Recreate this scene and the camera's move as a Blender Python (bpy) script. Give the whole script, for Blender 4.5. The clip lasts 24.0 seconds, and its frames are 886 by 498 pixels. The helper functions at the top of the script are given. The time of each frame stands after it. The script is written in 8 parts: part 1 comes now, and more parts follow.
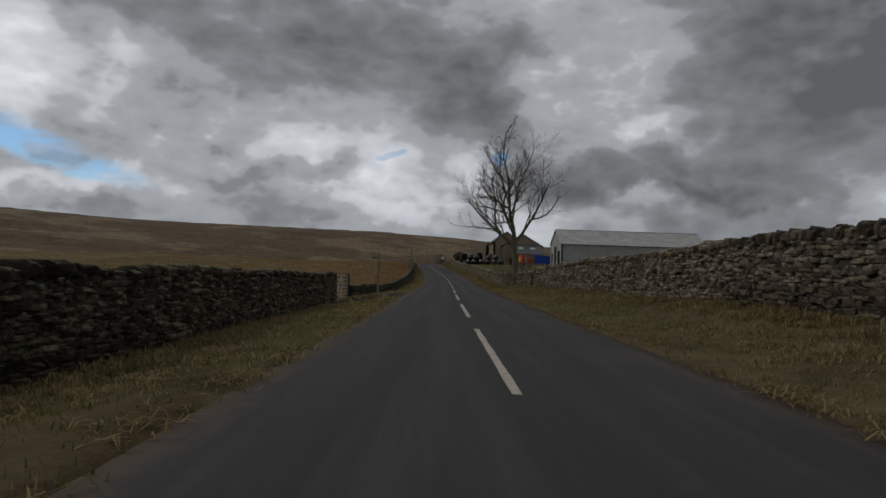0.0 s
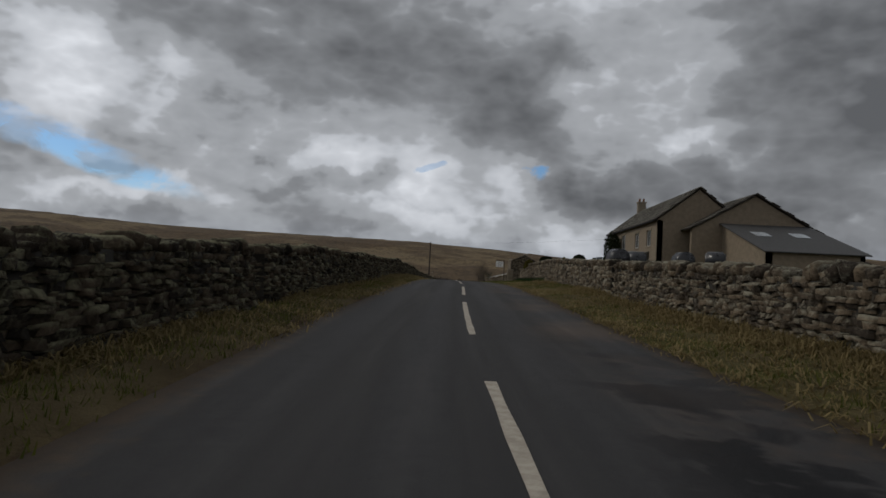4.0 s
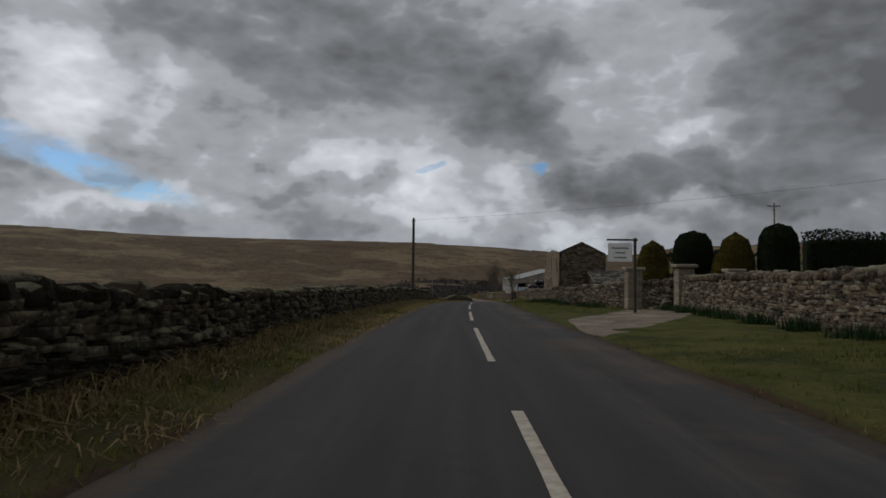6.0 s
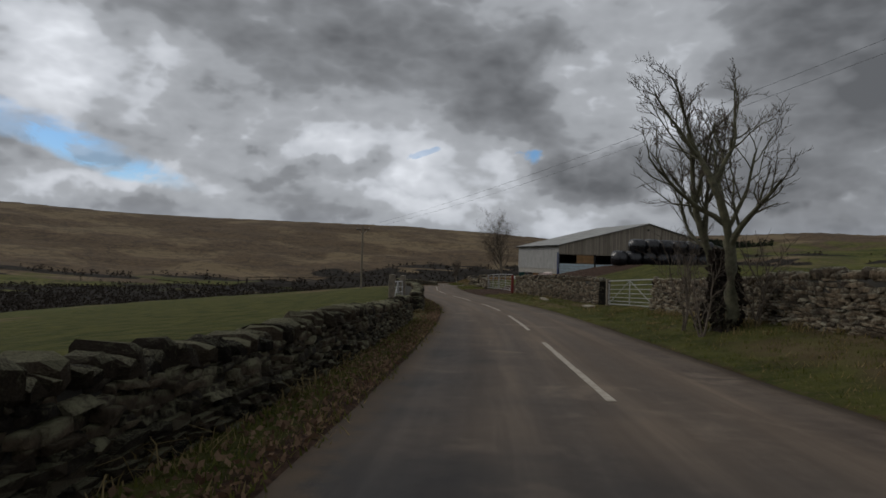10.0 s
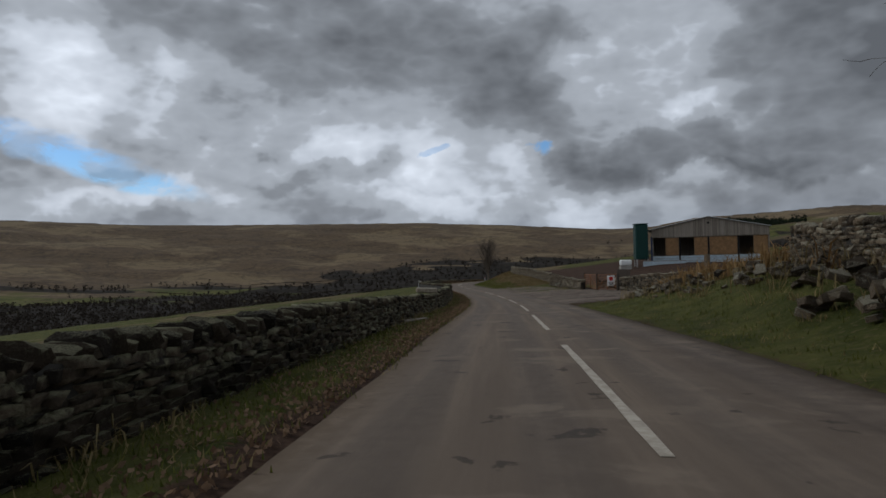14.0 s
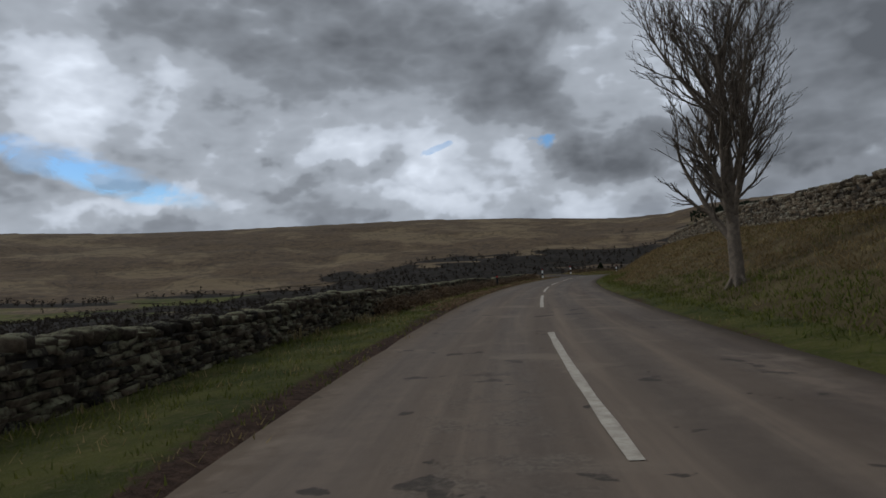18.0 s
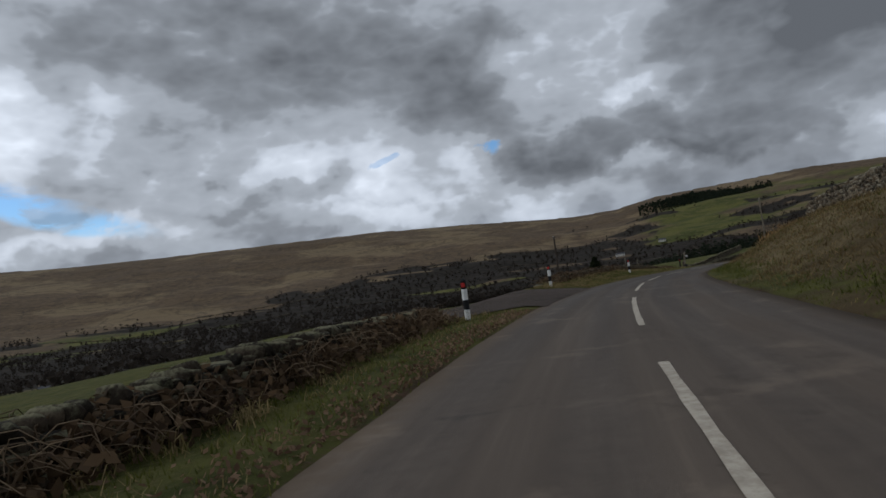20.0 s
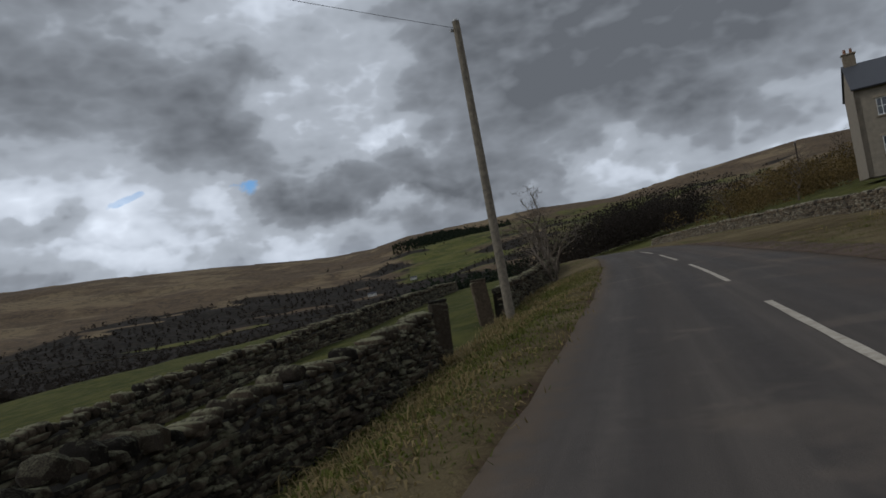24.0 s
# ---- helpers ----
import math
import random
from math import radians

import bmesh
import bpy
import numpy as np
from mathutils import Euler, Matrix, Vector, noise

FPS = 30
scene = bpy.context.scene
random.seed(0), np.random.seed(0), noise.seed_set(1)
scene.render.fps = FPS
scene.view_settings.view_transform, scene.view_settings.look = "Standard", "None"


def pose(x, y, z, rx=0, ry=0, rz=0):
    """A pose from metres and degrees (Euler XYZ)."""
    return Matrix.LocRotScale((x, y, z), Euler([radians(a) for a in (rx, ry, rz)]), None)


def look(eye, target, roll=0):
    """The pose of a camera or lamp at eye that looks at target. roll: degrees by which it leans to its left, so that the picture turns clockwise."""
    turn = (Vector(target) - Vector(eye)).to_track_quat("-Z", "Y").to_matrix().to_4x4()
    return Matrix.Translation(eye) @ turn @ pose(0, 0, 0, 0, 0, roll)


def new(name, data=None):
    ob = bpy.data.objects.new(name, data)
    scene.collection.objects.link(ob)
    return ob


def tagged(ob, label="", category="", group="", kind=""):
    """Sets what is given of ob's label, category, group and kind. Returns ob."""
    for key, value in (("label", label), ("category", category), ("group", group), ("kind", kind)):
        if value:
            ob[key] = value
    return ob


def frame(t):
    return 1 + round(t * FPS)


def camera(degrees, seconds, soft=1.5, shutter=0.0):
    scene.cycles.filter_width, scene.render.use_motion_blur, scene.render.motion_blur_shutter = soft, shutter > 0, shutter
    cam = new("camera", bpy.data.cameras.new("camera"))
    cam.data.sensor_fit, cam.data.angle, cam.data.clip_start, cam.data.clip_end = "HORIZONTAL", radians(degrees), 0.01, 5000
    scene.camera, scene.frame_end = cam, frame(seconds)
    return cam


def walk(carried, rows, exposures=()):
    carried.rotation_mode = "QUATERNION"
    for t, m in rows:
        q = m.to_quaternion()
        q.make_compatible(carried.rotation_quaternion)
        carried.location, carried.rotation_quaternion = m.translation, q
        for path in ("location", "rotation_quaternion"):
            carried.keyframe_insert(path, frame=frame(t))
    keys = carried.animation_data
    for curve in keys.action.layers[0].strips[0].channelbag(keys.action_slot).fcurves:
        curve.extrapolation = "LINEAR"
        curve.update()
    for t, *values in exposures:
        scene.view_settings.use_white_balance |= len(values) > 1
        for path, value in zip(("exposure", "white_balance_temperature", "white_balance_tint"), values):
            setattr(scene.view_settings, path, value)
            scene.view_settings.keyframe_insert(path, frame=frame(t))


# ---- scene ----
from functools import lru_cache

# ---------------------------------------------------------------- camera
cam = camera(68.3, 24.0, soft=1.6)
# seconds, x, y, z, yaw to the left, pitch up, roll
ROWS = [
    (0.0, -0.003, 0.0, 0.0, -0.105, 1.478, 1.877),
    (0.5, 0.007, 14.045, -0.1, 0.026, 1.574, 2.064),
    (1.0, 0.003, 27.971, -0.302, 0.239, 1.689, 2.358),
    (1.5, 0.051, 41.985, -0.498, 0.579, 1.746, 2.448),
    (2.0, -0.043, 55.933, -0.517, 0.897, 1.897, 2.773),
    (2.5, -0.282, 69.678, -0.336, 1.267, 2.029, 3.181),
    (3.0, -0.664, 83.256, -0.109, 1.699, 2.214, 4.0),
    (3.5, -1.283, 96.808, 0.175, 2.297, 2.358, 3.95),
    (4.0, -1.927, 110.434, 0.583, 3.276, 2.357, 2.877),
    (4.5, -2.464, 124.031, 0.989, 3.623, 2.429, 2.137),
    (5.0, -2.994, 137.496, 1.279, 3.602, 2.501, 1.609),
    (5.5, -3.658, 150.764, 1.399, 3.473, 2.501, 1.174),
    (6.0, -4.451, 163.869, 1.358, 3.542, 2.382, 0.714),
    (6.5, -5.023, 176.995, 1.239, 3.55, 2.32, 0.175),
    (7.0, -5.403, 190.183, 1.008, 3.492, 2.166, -0.117),
    (7.5, -5.6, 203.385, 0.737, 3.362, 2.045, -0.72),
    (8.0, -5.651, 216.509, 0.379, 3.128, 1.869, -0.969),
    (8.5, -5.564, 229.692, -0.08, 2.936, 1.734, -0.969),
    (9.0, -5.307, 243.049, -0.566, 2.726, 1.524, -0.714),
    (9.5, -4.94, 256.373, -1.106, 2.687, 1.313, 0.06),
    (10.0, -4.689, 269.475, -1.715, 2.801, 1.168, 1.723),
    (10.5, -4.751, 282.685, -2.244, 3.325, 1.086, 3.47),
    (11.0, -5.4, 296.13, -2.615, 4.026, 1.038, 3.926),
    (11.5, -6.734, 309.592, -2.827, 4.533, 1.031, 2.982),
    (12.0, -8.059, 323.119, -3.057, 5.102, 1.165, 1.625),
    (12.5, -9.076, 336.643, -3.331, 5.359, 1.273, 0.158),
    (13.0, -9.76, 350.062, -3.657, 5.156, 1.246, -1.12),
    (13.5, -10.193, 363.297, -4.041, 4.347, 0.976, -1.91),
    (14.0, -10.401, 376.36, -4.463, 4.13, 0.869, -1.429),
    (14.5, -10.369, 389.331, -4.908, 4.085, 0.649, -0.066),
    (15.0, -10.404, 402.299, -5.408, 4.321, 0.497, 1.399),
    (15.5, -10.694, 415.347, -6.002, 4.773, 0.459, 2.321),
    (16.0, -11.673, 428.527, -6.49, 5.174, 0.52, 2.286),
    (16.5, -12.979, 441.645, -6.79, 5.491, 0.543, 1.298),
    (17.0, -14.493, 454.626, -7.022, 5.564, 0.585, -0.435),
    (17.5, -15.696, 467.297, -7.348, 5.275, 0.692, -2.342),
    (18.0, -16.237, 479.958, -7.642, 4.743, 0.691, -3.717),
    (18.5, -16.051, 492.545, -7.922, 3.906, 0.734, -4.749),
    (19.0, -15.24, 504.875, -8.213, 2.938, 0.85, -5.628),
    (19.5, -13.938, 516.743, -8.527, 2.014, 1.072, -6.543),
    (20.0, -12.187, 528.023, -8.857, 0.618, 1.191, -7.838),
    (20.5, -9.931, 538.872, -9.146, -1.09, 1.344, -9.059),
    (21.0, -6.983, 549.165, -9.44, -3.84, 1.584, -10.625),
    (21.5, -3.305, 559.39, -9.898, -7.109, 1.864, -11.86),
    (22.0, 1.288, 569.558, -10.438, -11.629, 2.01, -13.75),
    (22.5, 6.469, 579.78, -10.931, -15.43, 1.932, -14.002),
    (23.0, 12.575, 589.746, -11.411, -17.757, 1.744, -12.941),
    (23.5, 19.436, 599.237, -11.829, -19.024, 1.563, -11.463),
    (24.0, 26.573, 608.93, -12.148, -20.37, 1.539, -9.844),
]


def heading(x, y, z, yaw, pitch, roll):
    eye = Vector((x, y, z))
    a, b = radians(yaw), radians(pitch)
    way = Vector((-math.sin(a) * math.cos(b), math.cos(a) * math.cos(b), math.sin(b)))
    return look(eye, eye + way, roll)


walk(cam, [(r[0], heading(*r[1:])) for r in ROWS],
     exposures=[(0, -0.07, 6400, 10), (8.5, -0.05, 6350, 10), (11, 0.1, 6300, 10), (13.5, 0.1, 6000, 9), (19, 0.12, 5950, 9), (21, 0.2, 5950, 9), (24, 0.2, 5950, 9)])

# ---------------------------------------------------------------- road line
# centre of the road: x, y, z
ROAD = np.array([
    (0.58, -61.81, -0.31), (0.63, -39.21, -0.59), (0.67, -16.61, -0.86), (0.71, 6.0, -1.14),
    (0.76, 28.6, -1.41), (0.91, 51.2, -1.62), (0.56, 73.8, -1.36), (-0.39, 96.38, -0.93),
    (-1.95, 118.93, -0.24), (-2.73, 141.52, 0.24), (-3.9, 164.09, 0.26), (-4.87, 186.68, -0.01),
    (-5.2, 209.28, -0.49), (-4.75, 231.87, -1.28), (-4.04, 254.46, -2.12), (-3.24, 277.05, -3.13),
    (-3.79, 299.63, -3.75), (-7.31, 321.96, -4.13), (-8.94, 344.48, -4.6), (-9.54, 367.08, -5.26),
    (-9.2, 389.68, -6.04), (-9.1, 412.28, -6.97), (-10.48, 434.83, -7.69), (-13.46, 457.25, -8.15),
    (-15.51, 479.73, -8.71), (-14.83, 502.32, -9.24), (-12.18, 524.76, -9.86), (-7.11, 546.77, -10.46),
    (0.79, 567.93, -11.43), (12.06, 587.49, -12.4), (25.76, 605.48, -13.23), (39.19, 623.66, -13.28),
    (51.6, 642.6, -13.3), (62.5, 662.4, -13.7), (71, 683.5, -14.6), (76, 706, -16.0),
    (79, 730, -18), (84, 754, -20.5), (92, 778, -23.5), (104, 800, -26.5),
    (118, 822, -29.5),
])


def spline(ctl, per):
    out = []
    n = len(ctl)
    for i in range(n - 1):
        p0 = ctl[i - 1] if i else 2 * ctl[0] - ctl[1]
        p1, p2 = ctl[i], ctl[i + 1]
        p3 = ctl[i + 2] if i + 2 < n else 2 * ctl[-1] - ctl[-2]
        for j in range(per):
            u = j / per
            out.append(0.5 * (2 * p1 + (p2 - p0) * u + (2 * p0 - 5 * p1 + 4 * p2 - p3) * u * u
                              + (3 * p1 - p0 - 3 * p2 + p3) * u ** 3))
    out.append(ctl[-1])
    return np.array(out)


LINE = spline(ROAD, 16)
LS = np.r_[0, np.cumsum(np.linalg.norm(np.diff(LINE[:, :2], axis=0), axis=1))]
LS = LS - LS[np.abs(LINE[:, 1]).argmin()]
TAN = np.gradient(LINE[:, :2], axis=0)
TAN /= np.linalg.norm(TAN, axis=1)[:, None]
S0, S1 = LS[0], LS[-1 - 16 * 5]      # the tarmac ends before the last points, the lie of the land follows them
HALF = 2.5          # half the width of the tarmac


def road(s):
    """Place, tangent and right-hand normal of the road at s (arrays)."""
    s = np.asarray(s, float)
    p = np.stack([np.interp(s, LS, LINE[:, k]) for k in range(3)], -1)
    t = np.stack([np.interp(s, LS, TAN[:, k]) for k in range(2)], -1)
    t = t / np.linalg.norm(t, axis=-1, keepdims=True)
    return p, t, np.stack([t[..., 1], -t[..., 0]], -1)


def near(x, y):
    """s, sideways distance (right +) and road height nearest to places (arrays)."""
    x, y = np.ravel(x), np.ravel(y)
    s, d, z = np.empty(len(x)), np.empty(len(x)), np.empty(len(x))
    for a in range(0, len(x), 4000):
        px, py = x[a:a + 4000], y[a:a + 4000]
        k = ((px[:, None] - LINE[None, :, 0]) ** 2 + (py[:, None] - LINE[None, :, 1]) ** 2).argmin(1)
        vx, vy = px - LINE[k, 0], py - LINE[k, 1]
        along = np.clip(vx * TAN[k, 0] + vy * TAN[k, 1], -3, 3)
        side = vx * TAN[k, 1] - vy * TAN[k, 0]
        over = np.hypot(vx, vy)
        over = np.where(np.abs(side) > 0.7 * over, np.abs(side), over)
        s[a:a + 4000], d[a:a + 4000] = LS[k] + along, np.sign(side) * over
        z[a:a + 4000] = np.interp(LS[k] + along, LS, LINE[:, 2])
    return s, d, z


def smooth(a, b, v):
    u = np.clip((np.asarray(v, float) - a) / (b - a), 0, 1)
    return u * u * (3 - 2 * u)


def wobble(x, y, size, seed=0):
    """Cheap smooth noise of -1..1 (arrays)."""
    x, y = np.asarray(x, float) / size, np.asarray(y, float) / size
    v = 0
    for k, (a, b, c) in enumerate(((1.0, 0.3, 1.1), (-0.7, 1.2, 2.3), (1.9, -1.6, 0.7), (2.7, 2.9, 4.1), (-4.3, 3.1, 5.2))):
        v = v + np.sin(a * x + b * y + c + seed * (k + 1.7)) * np.cos(b * x * 0.8 - a * y * 1.1 + seed + k) / (1 + 0.5 * k)
    return v / 2.2


# sideways distance of the roadside walls, and the height of the ground at their foot, over the road
LW = np.array([(-62, -5.3, -0.3), (31, -5.8, -0.5), (36.5, -5.75, -0.5), (40, -5.0, -0.45), (45, -4.3, -0.35), (60, -4.2, -0.2), (90, -3.95, -0.05), (121, -3.75, 0.05),
               (160, -3.8, 0.05), (196, -4.05, 0.0), (222, -4.3, -0.1), (236, -4.3, -0.3), (250, -4.0, -0.1), (275, -3.5, -0.05), (300, -3.45, 0),
               (320, -3.4, 0.05), (345, -3.7, 0), (382, -4.0, -0.05), (435, -3.85, 0), (450, -4.5, -0.1), (462, -5.2, -0.2), (472, -5.9, -0.25), (478, -5.5, -0.2), (490, -5.0, -0.1), (510, -4.6, -0.1), (545, -4.9, -0.1),
               (560, -5.2, 0.25), (578, -5.6, 0.5), (590, -6.2, 0.2), (600, -6.6, -0.3), (603, -6.5, -0.4), (609, -6.3, -0.95), (625, -5.7, -0.95), (640, -5.2, -0.5), (720, -5.0, -0.3)])
RW = np.array([(-62, 6.6, 0.5), (12, 6.2, 0.5), (40, 5.6, 0.35), (50, 4.1, 0.1), (95, 4.45, 0.1), (125, 4.4, 0.1), (160, 6.3, 0.2), (166, 6.4, 0.2), (189, 8.3, 0.15), (192, 6.9, 0.12), (200, 5.7, 0.1),
               (211, 4.9, 0.12), (223, 4.35, 0.15), (230, 4.75, 0.15), (236, 5.55, 0.15), (244, 6.1, 0.4), (256, 5.8, 0.7), (284, 5.7, 0.4), (300, 6.0, 0.15), (318, 5.3, 0.15), (334, 5.0, 0.1), (350, 6.0, 0.2),
               (372, 5.6, 0.4), (378, 5.8, 0.85), (394, 6.6, 1.25), (404, 7.3, 0.8), (412, 8.0, 0.15), (433, 8.0, 0.1), (446, 9.0, 0.35), (466, 9.2, 1.2), (480, 9.0, 1.55), (512, 8.6, 2.15), (545, 8.0, 2.1),
               (565, 7.6, 2.0), (580, 7.8, 1.95), (592, 7.6, 1.7), (603, 8.2, 1.05), (612, 9.4, 0.6), (624, 10.0, 0.3), (720, 9.0, 0.2)])


def col(tab, s, k):
    return np.interp(s, tab[:, 0], tab[:, k])


# the skyline: bearing from +y to the right, rise of the hills in degrees
SKY = np.array([(-180, 3.0), (-120, 3.6), (-90, 4.4), (-60, 3.7), (-38, 3.55), (-29, 3.2), (-17, 3.2), (-6.7, 3.15), (1.7, 2.75), (6.6, 2.35), (10.4, 2.1),
                (14, 2.2), (17, 2.75), (28, 3.2), (34, 2.9), (40, 3.7), (48, 4.4), (70, 4.2), (100, 3.0), (180, 3.0)])
VALLEY = np.array([(-180, -10), (-120, -30), (-80, -55), (-40, -66), (0, -70), (20, -58), (32, -42), (45, -26), (60, -10), (80, 8), (120, 14), (180, -10)])
CX, CY = -8.0, 420.0     # middle of the landscape
RIDGE = 3300.0


def ground_height(x, y):
    shape = np.shape(x)
    x, y = np.ravel(np.asarray(x, float)), np.ravel(np.asarray(y, float))
    s, d, zr = near(x, y)
    dl, gl, dr, gr = -col(LW, s, 1), col(LW, s, 2), col(RW, s, 1), col(RW, s, 2)
    a = np.abs(d)
    # verges up to the walls
    left = gl * smooth(HALF, dl, a) + 0.05 * smooth(HALF - 0.1, HALF + 0.5, a)
    right = gr * smooth(HALF + 0.2, dr, a) + 0.05 * smooth(HALF - 0.1, HALF + 0.5, a)
    # fields behind them
    fall = np.interp(s, [150, 205, 240, 300, 420, 540, 600, 670, 700], [0.0, 0.05, 0.11, 0.11, 0.11, 0.09, 0.07, 0.07, 0.07])
    left = left - fall * np.clip(a - dl - 0.6, 0, 260) - 0.002 * np.clip(a - dl, 0, 200)
    # past the bend the field ends in a steep wooded brow
    left = left - np.interp(s, [510, 550], [0, 0.17]) * np.clip(a - dl - 45, 0, 110) - np.maximum(gl, 0) * smooth(dl + 0.3, dl + 1.8, a)
    rise = np.interp(s, [100, 230, 288, 306, 328, 346, 358, 372, 404, 414, 462, 480, 545, 575, 600, 640], [0.0, 0.02, 0.02, 0.26, 0.28, 0.2, 0.15, 0.06, 0.06, 0.085, 0.085, 0.1, 0.12, 0.2, 0.22, 0.16])
    cap = np.interp(s, [280, 300, 352, 372, 404, 414, 462, 480], [26, 9, 9, 26, 26, 16, 16, 26])
    right = right + rise * np.clip(a - dr - 0.6, 0, cap) + 0.012 * np.clip(a - dr - 26, 0, 180)
    z = zr + np.where(d < 0, left, right)
    z = z - 0.09 * (1 - smooth(HALF - 0.3, HALF + 0.02, a))
    rough = smooth(HALF + 0.1, HALF + 1.4, a) * (1 - smooth(544.5, 546.5, s) * (1 - smooth(557, 559, s)) * (d < 0))
    z = z + rough * (0.035 * wobble(x, y, 0.7) + 0.05 * wobble(x, y, 2.3, 3)) + smooth(8, 40, a) * 0.5 * wobble(x, y, 14, 5)
    # valley and hills
    r = np.hypot(x - CX, y - CY)
    az = np.degrees(np.arctan2(x - CX, y - CY))
    top = np.tan(np.radians(np.interp(az, SKY[:, 0], SKY[:, 1]))) * RIDGE - 7
    low = np.interp(az, VALLEY[:, 0], VALLEY[:, 1])
    up = smooth(950, RIDGE, r) ** 1.25
    far = low + (top - low) * up + (9 * wobble(x, y, 210, 1) + 4 * wobble(x, y, 70, 2)) * smooth(500, 1400, r) * (1 - 0.75 * smooth(2600, RIDGE, r))
    far = np.where(r > RIDGE, top + 10 - 0.05 * (r - RIDGE), far)
    far = far + np.minimum(0, wobble(x, y, 420, 7)) * 22 * smooth(1300, 2000, r) * (1 - smooth(2500, 3100, r))
    reach = np.where(d < 0, 1.0, 1.35)
    w = smooth(120, 620, a / reach)
    return (z * (1 - w) + far * w).reshape(shape)


FARMS = ((76.4, 874.7), (112, 905), (-250, 950), (-330, 1010), (20, 1420), (330, 1900), (470, 2050), (150, 790))


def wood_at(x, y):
    """How wooded (1) or open (0) the valley floor is; rim adds darker contour bands on the moor."""
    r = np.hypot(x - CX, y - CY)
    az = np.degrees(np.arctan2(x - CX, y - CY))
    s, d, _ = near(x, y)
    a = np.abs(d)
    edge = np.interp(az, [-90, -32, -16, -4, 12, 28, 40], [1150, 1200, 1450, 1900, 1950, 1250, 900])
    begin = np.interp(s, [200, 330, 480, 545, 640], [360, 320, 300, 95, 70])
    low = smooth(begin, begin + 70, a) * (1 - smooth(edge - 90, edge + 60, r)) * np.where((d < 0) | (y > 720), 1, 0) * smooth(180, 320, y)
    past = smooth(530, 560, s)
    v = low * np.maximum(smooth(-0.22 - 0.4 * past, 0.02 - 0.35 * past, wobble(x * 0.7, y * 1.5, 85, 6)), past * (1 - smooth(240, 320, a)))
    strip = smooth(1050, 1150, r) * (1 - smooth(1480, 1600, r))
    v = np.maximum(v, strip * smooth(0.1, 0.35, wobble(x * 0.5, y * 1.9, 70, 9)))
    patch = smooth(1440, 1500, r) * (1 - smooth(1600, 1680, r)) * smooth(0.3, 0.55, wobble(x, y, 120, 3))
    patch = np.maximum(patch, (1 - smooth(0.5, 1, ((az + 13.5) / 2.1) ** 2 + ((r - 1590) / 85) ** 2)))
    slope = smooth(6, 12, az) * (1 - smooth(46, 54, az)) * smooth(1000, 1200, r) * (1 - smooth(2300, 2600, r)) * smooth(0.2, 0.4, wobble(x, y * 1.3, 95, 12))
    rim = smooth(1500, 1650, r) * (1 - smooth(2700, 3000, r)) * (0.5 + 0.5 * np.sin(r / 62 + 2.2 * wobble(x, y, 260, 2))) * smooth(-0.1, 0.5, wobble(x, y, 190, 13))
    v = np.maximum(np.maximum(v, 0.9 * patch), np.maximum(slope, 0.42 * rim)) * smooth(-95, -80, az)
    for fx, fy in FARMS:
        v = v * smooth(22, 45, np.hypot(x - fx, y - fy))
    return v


def gz(x, y):
    return float(ground_height(np.array([x]), np.array([y]))[0])


def spot(s, d, up=0.0):
    """The place on the ground d metres beside the road at s, and the road's heading there."""
    p, t, n = road(s)
    x, y = float(p[0] + n[0] * d), float(p[1] + n[1] * d)
    return Vector((x, y, gz(x, y) + up)), math.atan2(-t[0], t[1])


# ---------------------------------------------------------------- world and sun
SUN_AZ, SUN_EL = radians(-72), radians(38)     # from +y, to the right


class Nodes:
    def __init__(self, tree):
        self.t, self.n, self.l = tree, tree.nodes, tree.links

    def add(self, kind, **values):
        node = self.n.new(kind)
        for k, v in values.items():
            if k.startswith("i_"):
                self.put(node.inputs[k[2:].replace("_", " ")], v)
            elif k.startswith("n_"):
                self.put(node.inputs[int(k[2:])], v)
            else:
                setattr(node, k, v)
        return node

    def put(self, socket, v):
        if isinstance(v, bpy.types.NodeSocket):
            self.l.new(v, socket)
        elif isinstance(v, bpy.types.Node):
            self.l.new(v.outputs[0], socket)
        else:
            socket.default_value = v

    def math(self, op, a, b=0.0, clamp=False):
        m = self.add("ShaderNodeMath", operation=op, use_clamp=clamp)
        self.put(m.inputs[0], a), self.put(m.inputs[1], b)
        return m.outputs[0]

    def remap(self, v, a, b, c=0.0, d=1.0, soft=True):
        m = self.add("ShaderNodeMapRange", interpolation_type="SMOOTHSTEP" if soft else "LINEAR", clamp=True)
        for i, x in enumerate((v, a, b, c, d)):
            self.put(m.inputs[i], x)
        return m.outputs[0]

    def mix(self, f, a, b, kind="MIX"):
        m = self.add("ShaderNodeMix", data_type="RGBA", blend_type=kind)
        self.put(m.inputs[0], f), self.put(m.inputs[6], a), self.put(m.inputs[7], b)
        return m.outputs[2]

    def noise(self, vec, scale, detail=4.0, rough=0.55, distort=0.0, out=0):
        m = self.add("ShaderNodeTexNoise")
        self.put(m.inputs["Vector"], vec)
        m.inputs["Scale"].default_value, m.inputs["Detail"].default_value = scale, detail
        m.inputs["Roughness"].default_value, m.inputs["Distortion"].default_value = rough, distort
        return m.outputs[out]


def rgb(r, g, b):
    return (r, g, b, 1.0)


